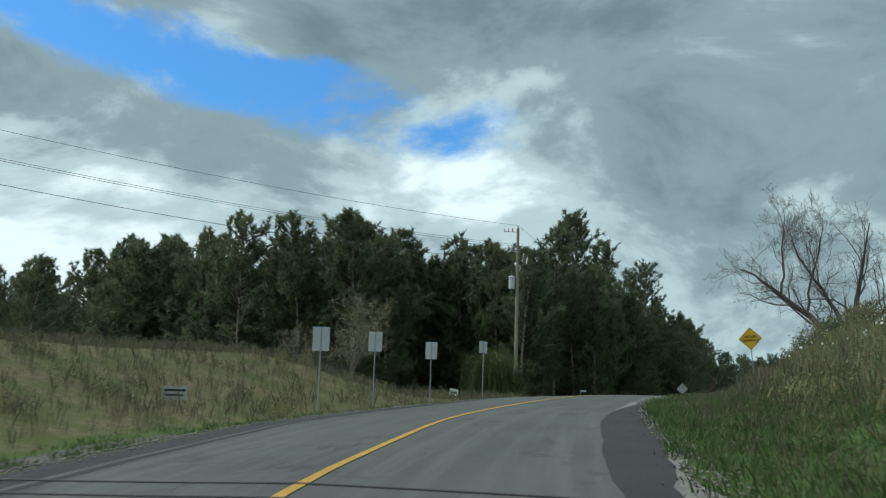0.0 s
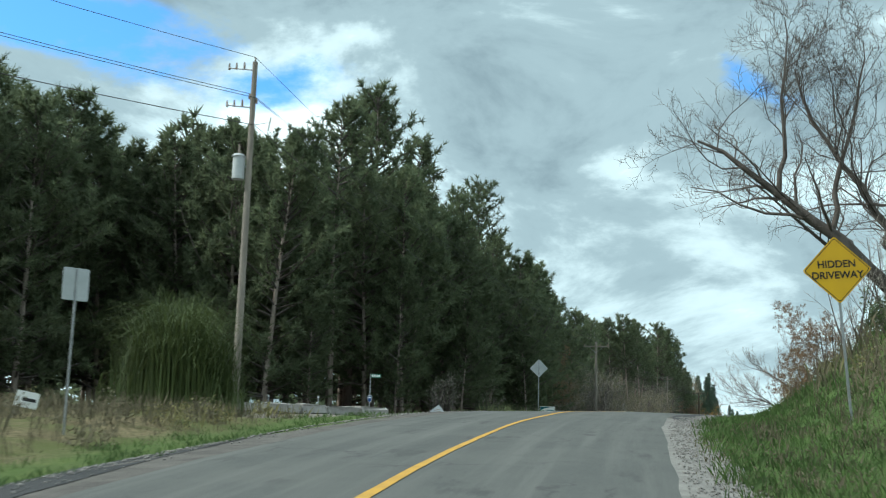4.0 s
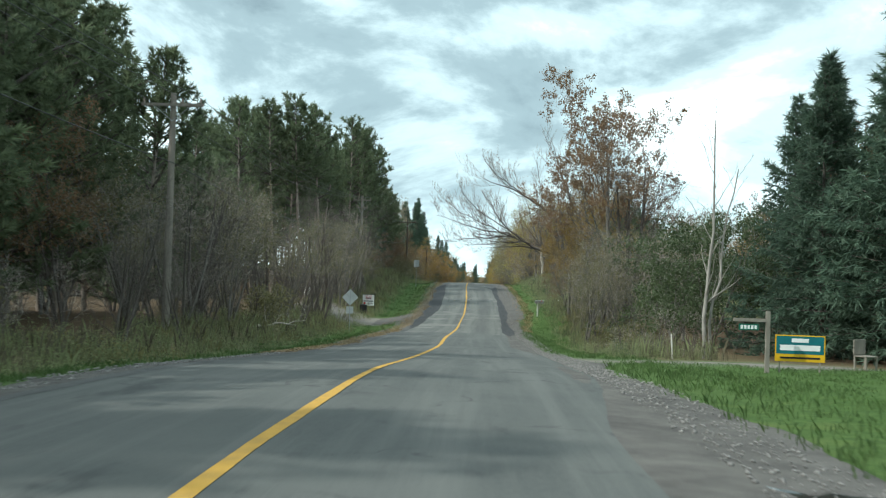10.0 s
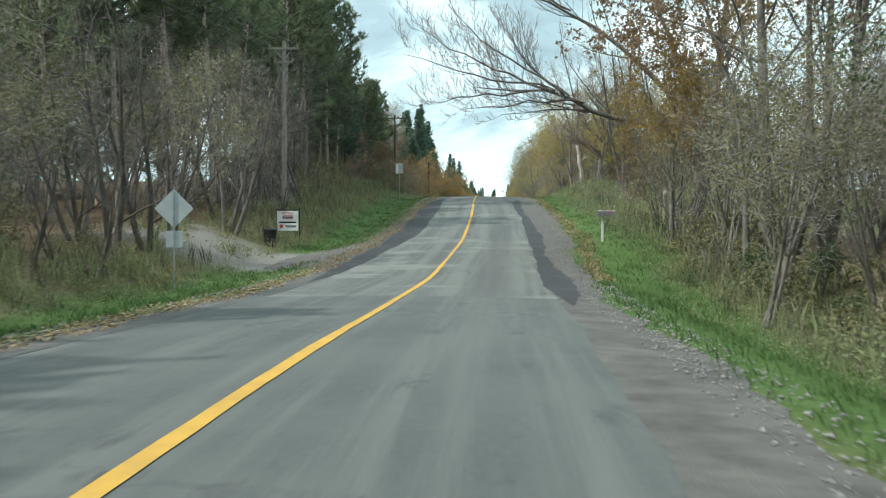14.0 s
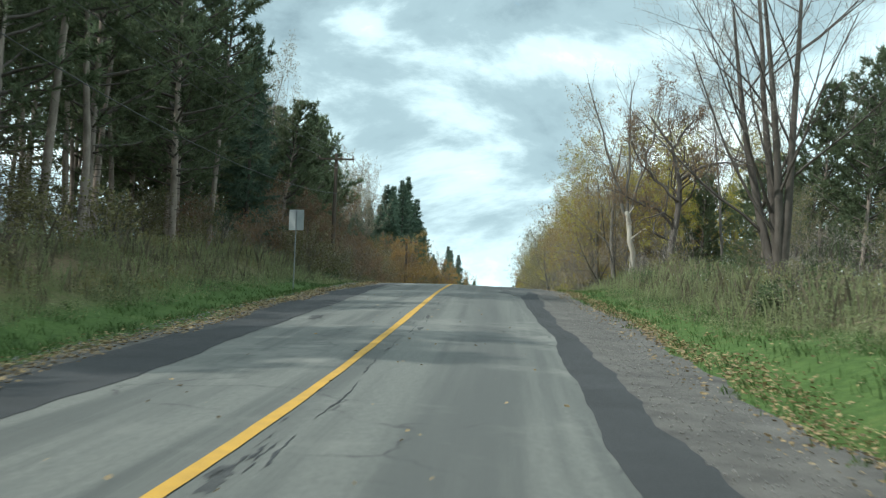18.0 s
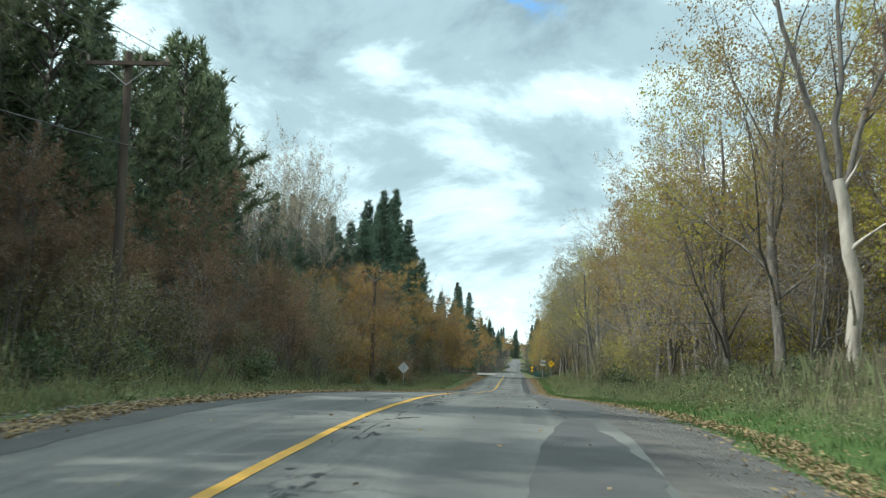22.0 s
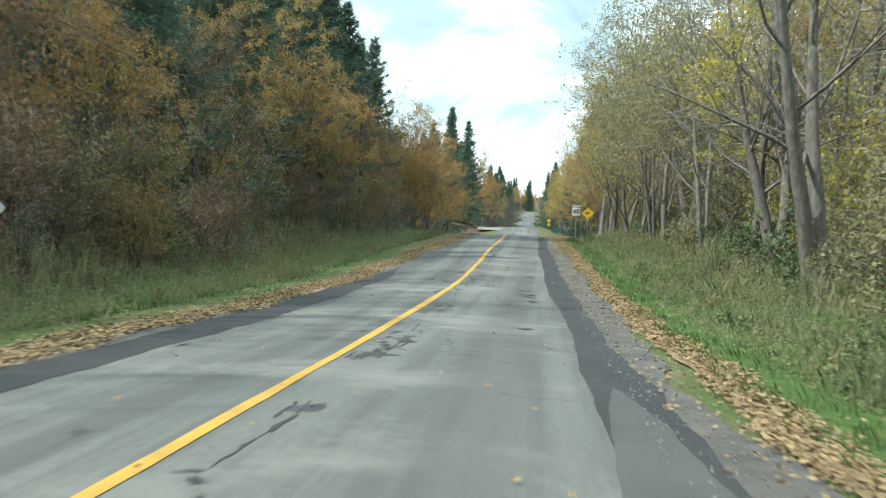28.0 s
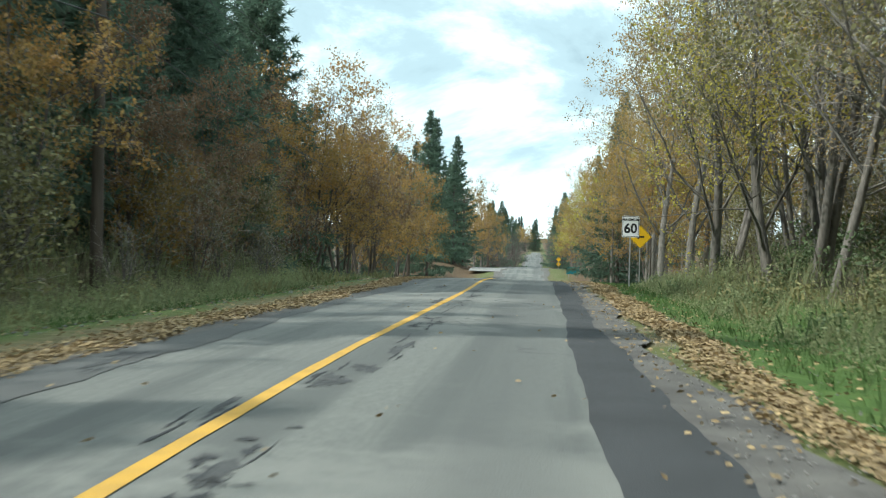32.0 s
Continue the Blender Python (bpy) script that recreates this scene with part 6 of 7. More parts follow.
# low leafy brush in heaps on the mound and the bank
def brush(centres, g):
    """Rounded heaps of small leaves over short stalks."""
    at, tops = [], []
    for x, y, r, h in centres:
        n = int(150 * r * h / 0.4) + 30
        d = g.normal(0, 1, (n, 3))
        d /= np.linalg.norm(d, axis=1)[:, None]
        d *= g.uniform(0.55, 1.05, (n, 1))
        px, py = x + d[:, 0] * r, y + d[:, 1] * r
        at.append(np.stack([px, py, ground_z(px, py) + np.abs(d[:, 2]) * h * (1 + 0.25 * np.sin(px * 5) * np.sin(py * 4))], 1))
        tops.append((x, y, float(ground_z(x, y)) - 0.02))
    v, q = leaf_arrays(np.concatenate(at), 0.085, g, 0.55, -0.3)
    sv, sf = blades(np.repeat(np.array(tops), 3, 0), 8, 0.45, 0.0035, g, 0.5, 0.3)
    return [(v, np.concatenate([q[:, [0, 1, 2]], q[:, [0, 2, 3]]])), (sv, sf)]


heap_olive, heap_dry = [], []
for y0, y1, u0, u1, n in ((-36, 42, -34, -10.5, 210), (-2, 40, -11, -8.0, 26), (-24, 46, 7.0, 15, 120)):
    for _ in range(n):
        p = at_road(vg.uniform(y0, y1), vg.uniform(u0, u1))
        (heap_olive if vg.uniform() < 0.55 else heap_dry).append((p.x, p.y, vg.uniform(0.3, 0.8), vg.uniform(0.3, 0.75)))
heap_weed, heap_green = [], []
for y0, y1, u0, u1, n, r1, h1 in ((160, 218, 8.2, 20, 170, 1.1, 1.2), (222, 346, 6.6, 9.6, 190, 0.9, 0.95), (220, 350, -9.6, -6.4, 150, 0.8, 0.8), (206, 350, -6.6, -4.6, 150, 0.5, 0.45), (262, 346, 5.6, 7.0, 90, 0.5, 0.6), (150, 216, -12, -7.4, 110, 0.9, 0.8), (110, 150, 7.2, 10.5, 60, 0.8, 0.9), (66, 146, -11, -7.2, 110, 0.8, 0.7)):
    for _ in range(n):
        p = at_road(vg.uniform(y0, y1), vg.uniform(u0, u1))
        k = vg.uniform()
        (heap_weed if k < 0.5 else heap_green if k < 0.75 and u0 > 0 else heap_olive).append((p.x, p.y, r1 * vg.uniform(0.4, 1.0), h1 * vg.uniform(0.4, 1.0)))
stuff("verge_brush", brush(heap_weed, vg), M_WEED, "tangled grey-green weeds in heaps behind the verge", "weeds")
stuff("verge_brush", brush(heap_green, vg), M_LEAF_GREEN, "leafy green bushes in heaps behind the verge", "brush")
stuff("bank_brush", brush(heap_olive, vg), M_LEAF_OLIVE, "low olive green brush heaped over the banks", "brush")
stuff("bank_brush", brush(heap_dry, vg), M_DRY, "low brown brush heaped over the banks", "brush")
at, y, u = scatter(150, -6, 44, 8.5, 13, vg)
at[:, 2] += vg.uniform(0.6, 1.0, len(at))
mv, mq = leaf_arrays(at, 0.10, vg, 0.8, 0.0)
stuff("seed_fluff", [(mv, np.concatenate([mq[:, [0, 1, 2]], mq[:, [0, 2, 3]]]))], M_SIGNWHITE, "white seed fluff on the bank's dry stalks", "weeds")

# fallen leaves along both edges, thickest under the maples
lf = []
for side, off0, off1, y0, y1, n in ((1, -0.05, 0.75, 238, 350, 46000), (1, -0.1, 0.6, 205, 242, 9000), (1, -0.05, 0.7, 140, 206, 9000), (1, -0.7, 0.1, 150, 350, 3500), (-1, -0.05, 0.95, 240, 350, 42000), (-1, 0.0, 0.9, 205, 242, 9000), (-1, 0.1, 1.1, 98, 205, 12000), (0, -2.4, 2.8, 150, 350, 500), (1, 0.5, 2.0, 150, 350, 3500), (-1, 0.8, 2.5, 98, 350, 5000)):
    y = vg.uniform(y0, y1, n)
    k = vg.uniform(0, 1, n)
    if n > 5000:
        k = np.clip(vg.beta(1.6, 1.9, n) + 0.12 * np.sin(y * 0.6) + 0.08 * np.sin(y * 1.7), -0.15, 1.3)
    off = off0 + (off1 - off0) * k
    u = off if side == 0 else right_edge(y) + off if side == 1 else along(y, *LEFT_RIM) - off - 0.15
    x = middle(y) + u / np.cos(np.arctan(np.interp(y, GRID, LEAN_LINE)))
    at = np.stack([x, y, high(y) + profile(y, u) + 0.022 + vg.uniform(0, 0.03, n)], 1)
    v, q = leaf_arrays(at, 0.072, vg, 0.75, 0.0)
    v = v.reshape(-1, 4, 3)
    v[:, :, 2] = at[:, None, 2] + (v[:, :, 2] - at[:, None, 2]) * 0.4
    lf.append((v.reshape(-1, 3), np.concatenate([q[:, [0, 1, 2]], q[:, [0, 2, 3]]])))
stuff("leaf_litter", lf, M_LITTER, "fallen golden brown leaves drifted along the road edges", "leaves")

# loose stones on the shoulders
def pebbles(at, size, g):
    """Small uneven six-cornered stones."""
    n = len(at)
    c = np.array([(1, 0, 0), (0, 1, 0), (-1, 0, 0), (0, -1, 0), (0, 0, 0.7), (0, 0, -0.7)], float)
    v = at[:, None, :] + c[None] * (size * g.uniform(0.35, 1.0, (n, 1, 1)) ** 1.5) * g.uniform(0.6, 1.25, (n, 6, 1))
    t = np.array([(0, 1, 4), (1, 2, 4), (2, 3, 4), (3, 0, 4), (1, 0, 5), (2, 1, 5), (3, 2, 5), (0, 3, 5)])
    return v.reshape(-1, 3), (t[None] + np.arange(n)[:, None, None] * 6).reshape(-1, 3)


sg = np.random.default_rng(77)
sv = []
for u0, u1, y0, y1, n, size in ((3.9, 5.4, -36, -24, 2500, 0.05), (3.8, 4.4, -26, 4, 700, 0.035), (3.3, 4.2, 4, 40, 2500, 0.03), (3.7, 4.75, 40, 140, 6000, 0.032), (3.6, 4.9, 140, 226, 7000, 0.019), (3.0, 4.2, 226, 350, 7000, 0.018), (-4.5, -3.6, 40, 226, 6000, 0.035), (-5.0, -4.2, -36, 40, 2500, 0.04)):
    at, y, u = scatter(n, y0, y1, u0, u1, sg)
    at[:, 2] = high(y) + profile(y, u) + 0.012
    sv.append(pebbles(at, size, sg))
stuff("loose_stones", sv, M_STONE, "loose grey stones scattered over the gravel shoulders", "stones")

cy = np.arange(222, 352, 0.35)
thin = 0.3 + 0.7 * ramp(cy, 225, 245)
leafy = right_edge(cy) + 0.3
tagged(new("leaf_carpet", strip("leaf_carpet", cy, leafy + ragged(cy, 0, 0.12, 41) - 0.2 * thin, leafy + ragged(cy, 0.0, 0.16, 42) + 0.15 * thin, 0.016, M_LITTER, 4)), "matted brown leaves along the gravel edge", "leaves", kind="stuff")
leafy = along(cy, *LEFT_RIM) - 0.55
tagged(new("leaf_carpet", strip("leaf_carpet", cy, leafy + ragged(cy, 0, 0.15, 43) - 0.25 * thin, leafy + ragged(cy, 0, 0.12, 44) + 0.2 * thin, 0.016, M_LITTER, 4)), "matted brown leaves along the far road edge", "leaves", kind="stuff")

# loose stones on the shoulders
def stones(spots, sizes, g):
    ico_v = np.array([(0, 0, 1), (0.9, 0, 0.1), (0.2, 0.85, 0), (-0.8, 0.5, 0.1), (-0.7, -0.6, 0), (0.3, -0.9, 0.1), (0, 0, -0.6)])
    ico_f = np.array([(0, 1, 2), (0, 2, 3), (0, 3, 4), (0, 4, 5), (0, 5, 1), (6, 2, 1), (6, 3, 2), (6, 4, 3), (6, 5, 4), (6, 1, 5)])
    n = len(spots)
    jit = ico_v[None] * (1 + g.normal(0, 0.18, (n, 7, 3))) * sizes[:, None, None]
    a = g.uniform(0, 6.28, n)
    c, s = np.cos(a)[:, None], np.sin(a)[:, None]
    v = np.stack([jit[..., 0] * c - jit[..., 1] * s, jit[..., 0] * s + jit[..., 1] * c, jit[..., 2] * 0.7], -1) + spots[:, None, :]
    return v.reshape(-1, 3), (ico_f[None] + np.arange(n)[:, None, None] * 7).reshape(-1, 3)


st = []
for u0, u1, y0, y1, n, big in ((3.65, 4.7, 36, 350, 2200, 0.014), (3.4, 4.1, 4, 40, 900, 0.022), (-4.4, -3.75, -36, 350, 2600, 0.025), (3.8, 4.3, -32, 4, 500, 0.03), (3.8, 7.0, 44, 72, 500, 0.022)):
    at, y, u = scatter(n, y0, y1, u0, u1, vg)
    at[:, 2] = ground_z(at[:, 0], at[:, 1]) + 0.012
    st.append(stones(at, big * vg.uniform(0.4, 1.4, len(at)), vg))
stuff("loose_stones", st, M_STONE, "loose grey stones on the gravel shoulders", "stones")

# rain puddle on the pull-off, and dry fallen limbs in the hollow
pud_a = np.linspace(0, 2 * np.pi, 40, endpoint=False)
pud_r = 1 + 0.18 * np.sin(pud_a * 3 + 1) + 0.12 * np.sin(pud_a * 5 + 2) + 0.08 * np.sin(pud_a * 9)
pud_y, pud_u = 75.0 + 1.15 * pud_r * np.sin(pud_a), 4.2 + 0.52 * pud_r * np.cos(pud_a)
pud_z = float(high(75.0) + profile(75.0, 4.2)) + 0.012
pud_v = [(float(middle(b)) + float(a), float(b), pud_z + 0.004 * math.sin(k)) for k, (a, b) in enumerate(zip(pud_u, pud_y))]
tagged(new("puddle", mesh_from("puddle", pud_v, [tuple(range(40))], M_PUDDLE)), "shallow dark rain puddle on the gravel pull-off", "puddle")

# milkweed fluff in the field
at, y, u = scatter(200, 150, 196, 7.6, 16, vg)
at[:, 2] += vg.uniform(0.35, 0.75, len(at))
mv, mq = leaf_arrays(at, 0.06, vg, 0.8, 0.0)
stuff("milkweed_fluff", [(mv, np.concatenate([mq[:, [0, 1, 2]], mq[:, [0, 2, 3]]]))], M_SIGNWHITE, "white milkweed fluff among the field weeds", "weeds")

# tall green reeds beside the pole: long blades that arch over and hang
def reeds(n, tall, spread, g):
    t = np.array([0, 0.3, 0.6, 0.82, 1.0])
    a, base = g.uniform(0, 6.28, n), np.stack([g.normal(0, spread, n), g.normal(0, spread * 0.7, n)], 1)
    H = tall * g.uniform(0.55, 1.1, n) * np.exp(-(base[:, 0] / (spread * 2.4)) ** 2)
    R = H * g.uniform(0.15, 0.75, n)
    out = (R[:, None] * t[None, :] ** 2)
    z = H[:, None] * (1.75 * t - 0.75 * t ** 2 - 0.55 * (R / H)[:, None] * t ** 3)
    w = 0.016 * (1 - t ** 2 * 0.85)
    mid = np.stack([base[:, :1] + out * np.cos(a)[:, None], base[:, 1:] + out * np.sin(a)[:, None], z], -1)
    side = np.stack([-np.sin(a), np.cos(a), 0 * a], -1)[:, None, :] * w[None, :, None]
    v = np.stack([mid - side, mid + side], 2).reshape(n, -1, 3)
    q = np.concatenate([[[2 * k, 2 * k + 1, 2 * k + 3], [2 * k, 2 * k + 3, 2 * k + 2]] for k in range(4)])
    return v.reshape(-1, 3), (q[None] + np.arange(n)[:, None, None] * 10).reshape(-1, 3)


rv, rf = reeds(3200, 4.5, 0.95, vg)
reed_p = at_road(40.0, -13.1)
tagged(part("reed_clump", fast_mesh("reed_clump", rv, rf, 3, M_REED), None, None, m=pose(reed_p.x, reed_p.y, reed_p.z)), "tall clump of arching green reeds", "reeds", kind="stuff")


# ---- signs ----
def sign_root(name, x, y, label, category="sign", turn=0.0, lean=(0, 0), group=""):
    return thing(name, pose(x, y, float(ground_z(x, y)) - 0.02, lean[0], lean[1], turn), label, category, group)


def steel_post(root, tall, x=0.0, y=0.03):
    b = box(0.045, 0.03, tall + 0.3, (x, y, tall / 2 - 0.15), 0.004)
    return part("post", b, M_STEEL, root)


def board(root, outline, thick, mat, z, name="plate", label="", y=0.0):
    return part(name, plate(outline, thick), mat, root, label, pose(0, y, z))


def bar(parent, w, h, x, z, mat, name="print_bar", y=-0.003):
    return part(name, box(w, 0.003, h, (0, 0, 0)), mat, parent, m=pose(x, y, z))


def back_sign(x, y, top, w, h, turn, label, diamond=False, tab=False):
    """A sign seen from behind: bare aluminium plate with its post before it."""
    root = sign_root("road_sign", x, y, label, turn=turn + 180, group="signs seen from behind")
    tall = top - float(ground_z(x, y)) + 0.02
    shape = rounded(w, h, 0.04, 45 if diamond else 0)
    half = (w * 0.7071 if diamond else h / 2)
    p = board(root, shape, 0.004, M_ALU, tall - half)
    steel_post(root, tall - (0.05 if diamond else 0.02), 0, 0.022)
    for dz in (-0.55, 0.55):
        part("bolt", rod((0, 0.0, 0), (0, 0.045, 0), 0.012, sides=8), M_STEEL, p, m=pose(0, 0, dz * half))
    if tab:
        board(root, rounded(0.45, 0.45, 0.03), 0.004, M_ALU, tall - half * 2 - 0.3, "tab_plate")
    return root


back_sign(-2.99, 1.5, 5.23, 0.62, 0.88, 22, "bare grey back of a road sign on a steel post")
back_sign(-4.8, 8.62, 6.02, 0.6, 0.85, 19, "bare grey back of a road sign on a steel post")
back_sign(-6.56, 17.4, 6.68, 0.6, 0.87, 14, "pale grey back of a road sign in the grass")
back_sign(-8.1, 27.2, 7.95, 0.6, 0.7, 62, "grey sign turned aside on a leaning post")
back_sign(-7.1, 70.35, 9.24, 0.75, 0.75, 0, "grey back of a diamond warning sign", diamond=True)
back_sign(-6.67, 139.9, 6.1, 0.75, 0.75, 4, "grey back of a diamond sign with a tab below", diamond=True, tab=True)
back_sign(-5.62, 197.1, 8.68, 0.62, 0.8, -12, "pale back of a speed sign on a steel post")
back_sign(-6.06, 277.0, 5.29, 0.6, 0.6, 0, "pale back of a diamond sign among weeds", diamond=True)


def speed_sign(x, y, top):
    tall = top - float(ground_z(x, y)) + 0.02
    root = sign_root("speed_limit_sign", x, y, "white maximum 60 speed limit sign on a steel post", turn=2, group="speed limit signs")
    steel_post(root, tall - 0.04)
    p = board(root, rounded(0.6, 0.75, 0.04), 0.004, M_SIGNWHITE, tall - 0.375)
    for w, h, px, pz in ((0.56, 0.014, 0, 0.345), (0.56, 0.014, 0, -0.345), (0.014, 0.7, 0.272, 0), (0.014, 0.7, -0.272, 0)):
        bar(p, w, h, px, pz, M_SIGNBLACK, "border")
    lettering("MAXIMUM", 0.125, M_SIGNBLACK, p, pose(0, -0.003, 0.235), bold=0.004)
    lettering("60", 0.46, M_SIGNBLACK, p, pose(0, -0.003, -0.08), bold=0.012)


speed_sign(8.0, 58.0, 7.75)
speed_sign(5.33, 341.0, 4.72)


def warning_sign(x, y, centre, side, turn, label, words=(), arrow=False, lean=(0, 0)):
    root = sign_root("warning_sign", x, y, label, turn=turn, lean=lean, group="yellow warning signs")
    centre = centre - float(ground_z(x, y)) + 0.02
    steel_post(root, centre + side * 0.6)
    p = board(root, rounded(side, side, 0.05, 45), 0.004, M_SIGNYELLOW, centre)
    frame_outer, frame_inner = rounded(side * 0.95, side * 0.95, 0.045, 45), rounded(side * 0.92, side * 0.92, 0.04, 45)
    n = len(frame_outer)
    verts = [(a, -0.003, b) for a, b in frame_outer] + [(a, -0.003, b) for a, b in frame_inner]
    part("border", mesh_from("border", verts, [(i, (i + 1) % n, n + (i + 1) % n, n + i) for i in range(n)], M_SIGNBLACK), None, p)
    for k, word in enumerate(words):
        lettering(word, side * 0.21, M_SIGNBLACK, p, pose(0, -0.003, side * (0.115 - 0.23 * k)), bold=0.004)
    if arrow:
        bar(p, side * 0.32, side * 0.1, side * 0.08, 0, M_SIGNBLACK, "arrow_shaft")
        part("arrow_head", plate([(-side * 0.3, 0), (-side * 0.06, side * 0.17), (-side * 0.06, -side * 0.17)], 0.003), M_SIGNBLACK, p, m=pose(0, -0.005, 0))
    return root


warning_sign(7.52, 28.1, 7.82, 0.88, 14, "yellow diamond hidden driveway sign, slightly tilted", ("HIDDEN", "DRIVEWAY"), lean=(0, -4))
warning_sign(6.75, 353.0, 4.0, 0.75, 3, "yellow diamond sign with a black arrow", arrow=True)

warning_sign(6.3, 538, -1.1, 0.75, 0, "upper of two yellow diamond signs far down the road")
warning_sign(6.3, 538.3, -2.1, 0.75, 0, "lower of two yellow diamond signs far down the road")
far_board = sign_root("roadside_board", 6.4, 441, "small pale teal board on two posts")
for sx in (-0.5, 0.5):
    part("post", box(0.08, 0.06, 1.4, (sx, 0.05, 0.6)), M_WOOD, far_board)
part("panel", plate([(-0.8, 0), (0.8, 0), (0.8, 0.9), (-0.8, 0.9)], 0.02), M_SIGNTEAL, far_board, m=pose(0, 0, 0.5))

# small board on two stakes on the mound, plain bars for its print
def lawn_sign(name, x, y, w, h, foot, turn, label, face, bars, lean=(0, 0)):
    root = sign_root(name, x, y, label, turn=turn, lean=lean)
    for sx in (-w * 0.4, w * 0.4):
        part("stake", box(0.035, 0.03, foot + h * 0.6 + 0.2, (sx, 0.03, (foot + h * 0.6) / 2 - 0.1)), M_WOOD, root)
    p = part("panel", plate([(-w / 2, 0), (w / 2, 0), (w / 2, h), (-w / 2, h)], 0.012), face, root, m=pose(0, 0, foot))
    for bw, bh, bx, bz, mat in bars:
        bar(p, bw * w, bh * h, bx * w, bz * h, mat)
    return root


lawn_sign("lawn_sign", -3.3, -6.0, 0.78, 0.42, 0.25, 24, "weathered low board with faded print bars", M_CONCRETE, [(0.85, 0.16, 0, 0.7, M_SIGNBLACK), (0.7, 0.12, 0, 0.35, M_SIGNBLACK)])
lawn_sign("lawn_sign", -11.6, 30.4, 0.55, 0.4, 0.25, 40, "small white lawn sign tipped in the grass", M_SIGNWHITE, [(0.6, 0.2, 0.1, 0.5, M_SIGNBLACK)], (0, 10))
tree_sign = lawn_sign("lawn_sign", -8.08, 77.75, 0.95, 0.72, 0.52, 2, "white and teal lawn sign with bold dark lettering", M_SIGNWHITE, [(0.5, 0.07, 0.2, 0.66, M_SIGNTEAL), (0.94, 0.05, 0, 0.12, M_SIGNTEAL)])
tree_face = next(c for c in tree_sign.children if c.name.startswith("panel"))
part("swoosh", plate([(-0.46, 0.36), (-0.40, 0.47), (-0.22, 0.57), (0.12, 0.65), (0.46, 0.69), (-0.46, 0.69)], 0.003), M_SIGNTEAL, tree_face, m=pose(0, -0.005, 0))
lettering("TREES", 0.27, M_SIGNBLACK, tree_face, pose(0.0, -0.004, 0.27), bold=0.008)
vote = lawn_sign("lawn_sign", 10.15, 97.75, 1.28, 0.70, 0.30, -6, "teal lawn sign with yellow rim and white print bars", M_SIGNYELLOW, [(0.34, 0.15, 0.0, 0.80, M_SIGNWHITE), (0.80, 0.21, 0, 0.52, M_SIGNWHITE), (0.8, 0.07, 0, 0.14, M_SIGNBLACK)])
vote_face = next(c for c in vote.children if c.name.startswith("panel"))
part("print_field", box(1.22, 0.002, 0.47, (0, 0, 0)), M_SIGNTEAL, vote_face, m=pose(0, -0.0015, 0.435))
lean_root = sign_root("leaning_sign", -9.85, 59.2, "faded diamond board leaning low at the wood's edge", turn=8, lean=(-14, 12))
lean_p = part("panel", plate(rounded(0.54, 0.54, 0.03, 45), 0.012), M_ALU, lean_root, m=pose(0, 0, 0.40, 0, -6, 0))
for bz, bw in ((0.13, 0.2), (0.05, 0.36), (-0.04, 0.38), (-0.13, 0.2)):
    bar(lean_p, bw, 0.028, 0, bz, M_CERAMIC)

# real estate board on a hanging post
est = sign_root("for_sale_sign", -7.5, 160.6, "white for sale board hung from a dark post", turn=3)
part("post", box(0.05, 0.05, 1.65, (0.52, 0.02, 0.75), 0.006), M_SIGNBLACK, est)
part("arm", box(1.1, 0.04, 0.04, (0, 0.02, 1.45), 0.006), M_SIGNBLACK, est)
est_p = part("panel", plate([(-0.48, 0), (0.48, 0), (0.48, 0.9), (-0.48, 0.9)], 0.015), M_SIGNWHITE, est, m=pose(-0.02, 0, 0.5))
lettering("FOR SALE", 0.13, M_SIGNRED, est_p, pose(0, -0.003, 0.8))
for w, h, x, z, mt in ((0.48, 0.03, 0, 0.69, M_SIGNRED), (0.48, 0.06, 0, 0.62, M_SIGNBLACK), (0.48, 0.03, 0, 0.55, M_SIGNRED), (0.8, 0.075, 0, 0.38, M_SIGNBLACK), (0.5, 0.06, 0.14, 0.21, M_SIGNBLACK), (0.42, 0.025, 0.16, 0.13, M_SIGNBLACK)):
    bar(est_p, w, h, x, z, mt)
part("red_disc", plate([(0.085 * math.cos(a * math.pi / 10), 0.085 * math.sin(a * math.pi / 10)) for a in range(20)], 0.003), M_SIGNRED, est_p, m=pose(-0.3, -0.005, 0.2))

# number post with a green plate and a blue shield
num = sign_root("address_post", -11.72, 54.95, "steel post with a green number plate and blue shield", turn=20)
part("post", box(0.04, 0.03, 2.05, (0, 0, 0.9), 0.004), M_STEEL, num)
num_p = part("number_plate", plate([(0, 0), (0.46, 0), (0.46, 0.17), (0, 0.17)], 0.006), M_SIGNGREEN, num, m=pose(0.02, -0.03, 1.74))
for k in range(5):
    bar(num_p, 0.055, 0.11, 0.065 + k * 0.082, 0.085, M_SIGNWHITE)
shield = part("shield", plate([(-0.10, 0.15), (0.10, 0.15), (0.10, -0.08), (0, -0.19), (-0.10, -0.08)], 0.006), M_SIGNWHITE, num, "blue shield with a white rim", pose(0, -0.03, 0.78))
part("shield_face", plate([(-0.08, 0.13), (0.08, 0.13), (0.08, -0.07), (0, -0.165), (-0.08, -0.07)], 0.003), M_SIGNBLUE, shield, m=pose(0, -0.005, 0))
bar(shield, 0.1, 0.05, 0, 0.05, M_SIGNWHITE, y=-0.008)

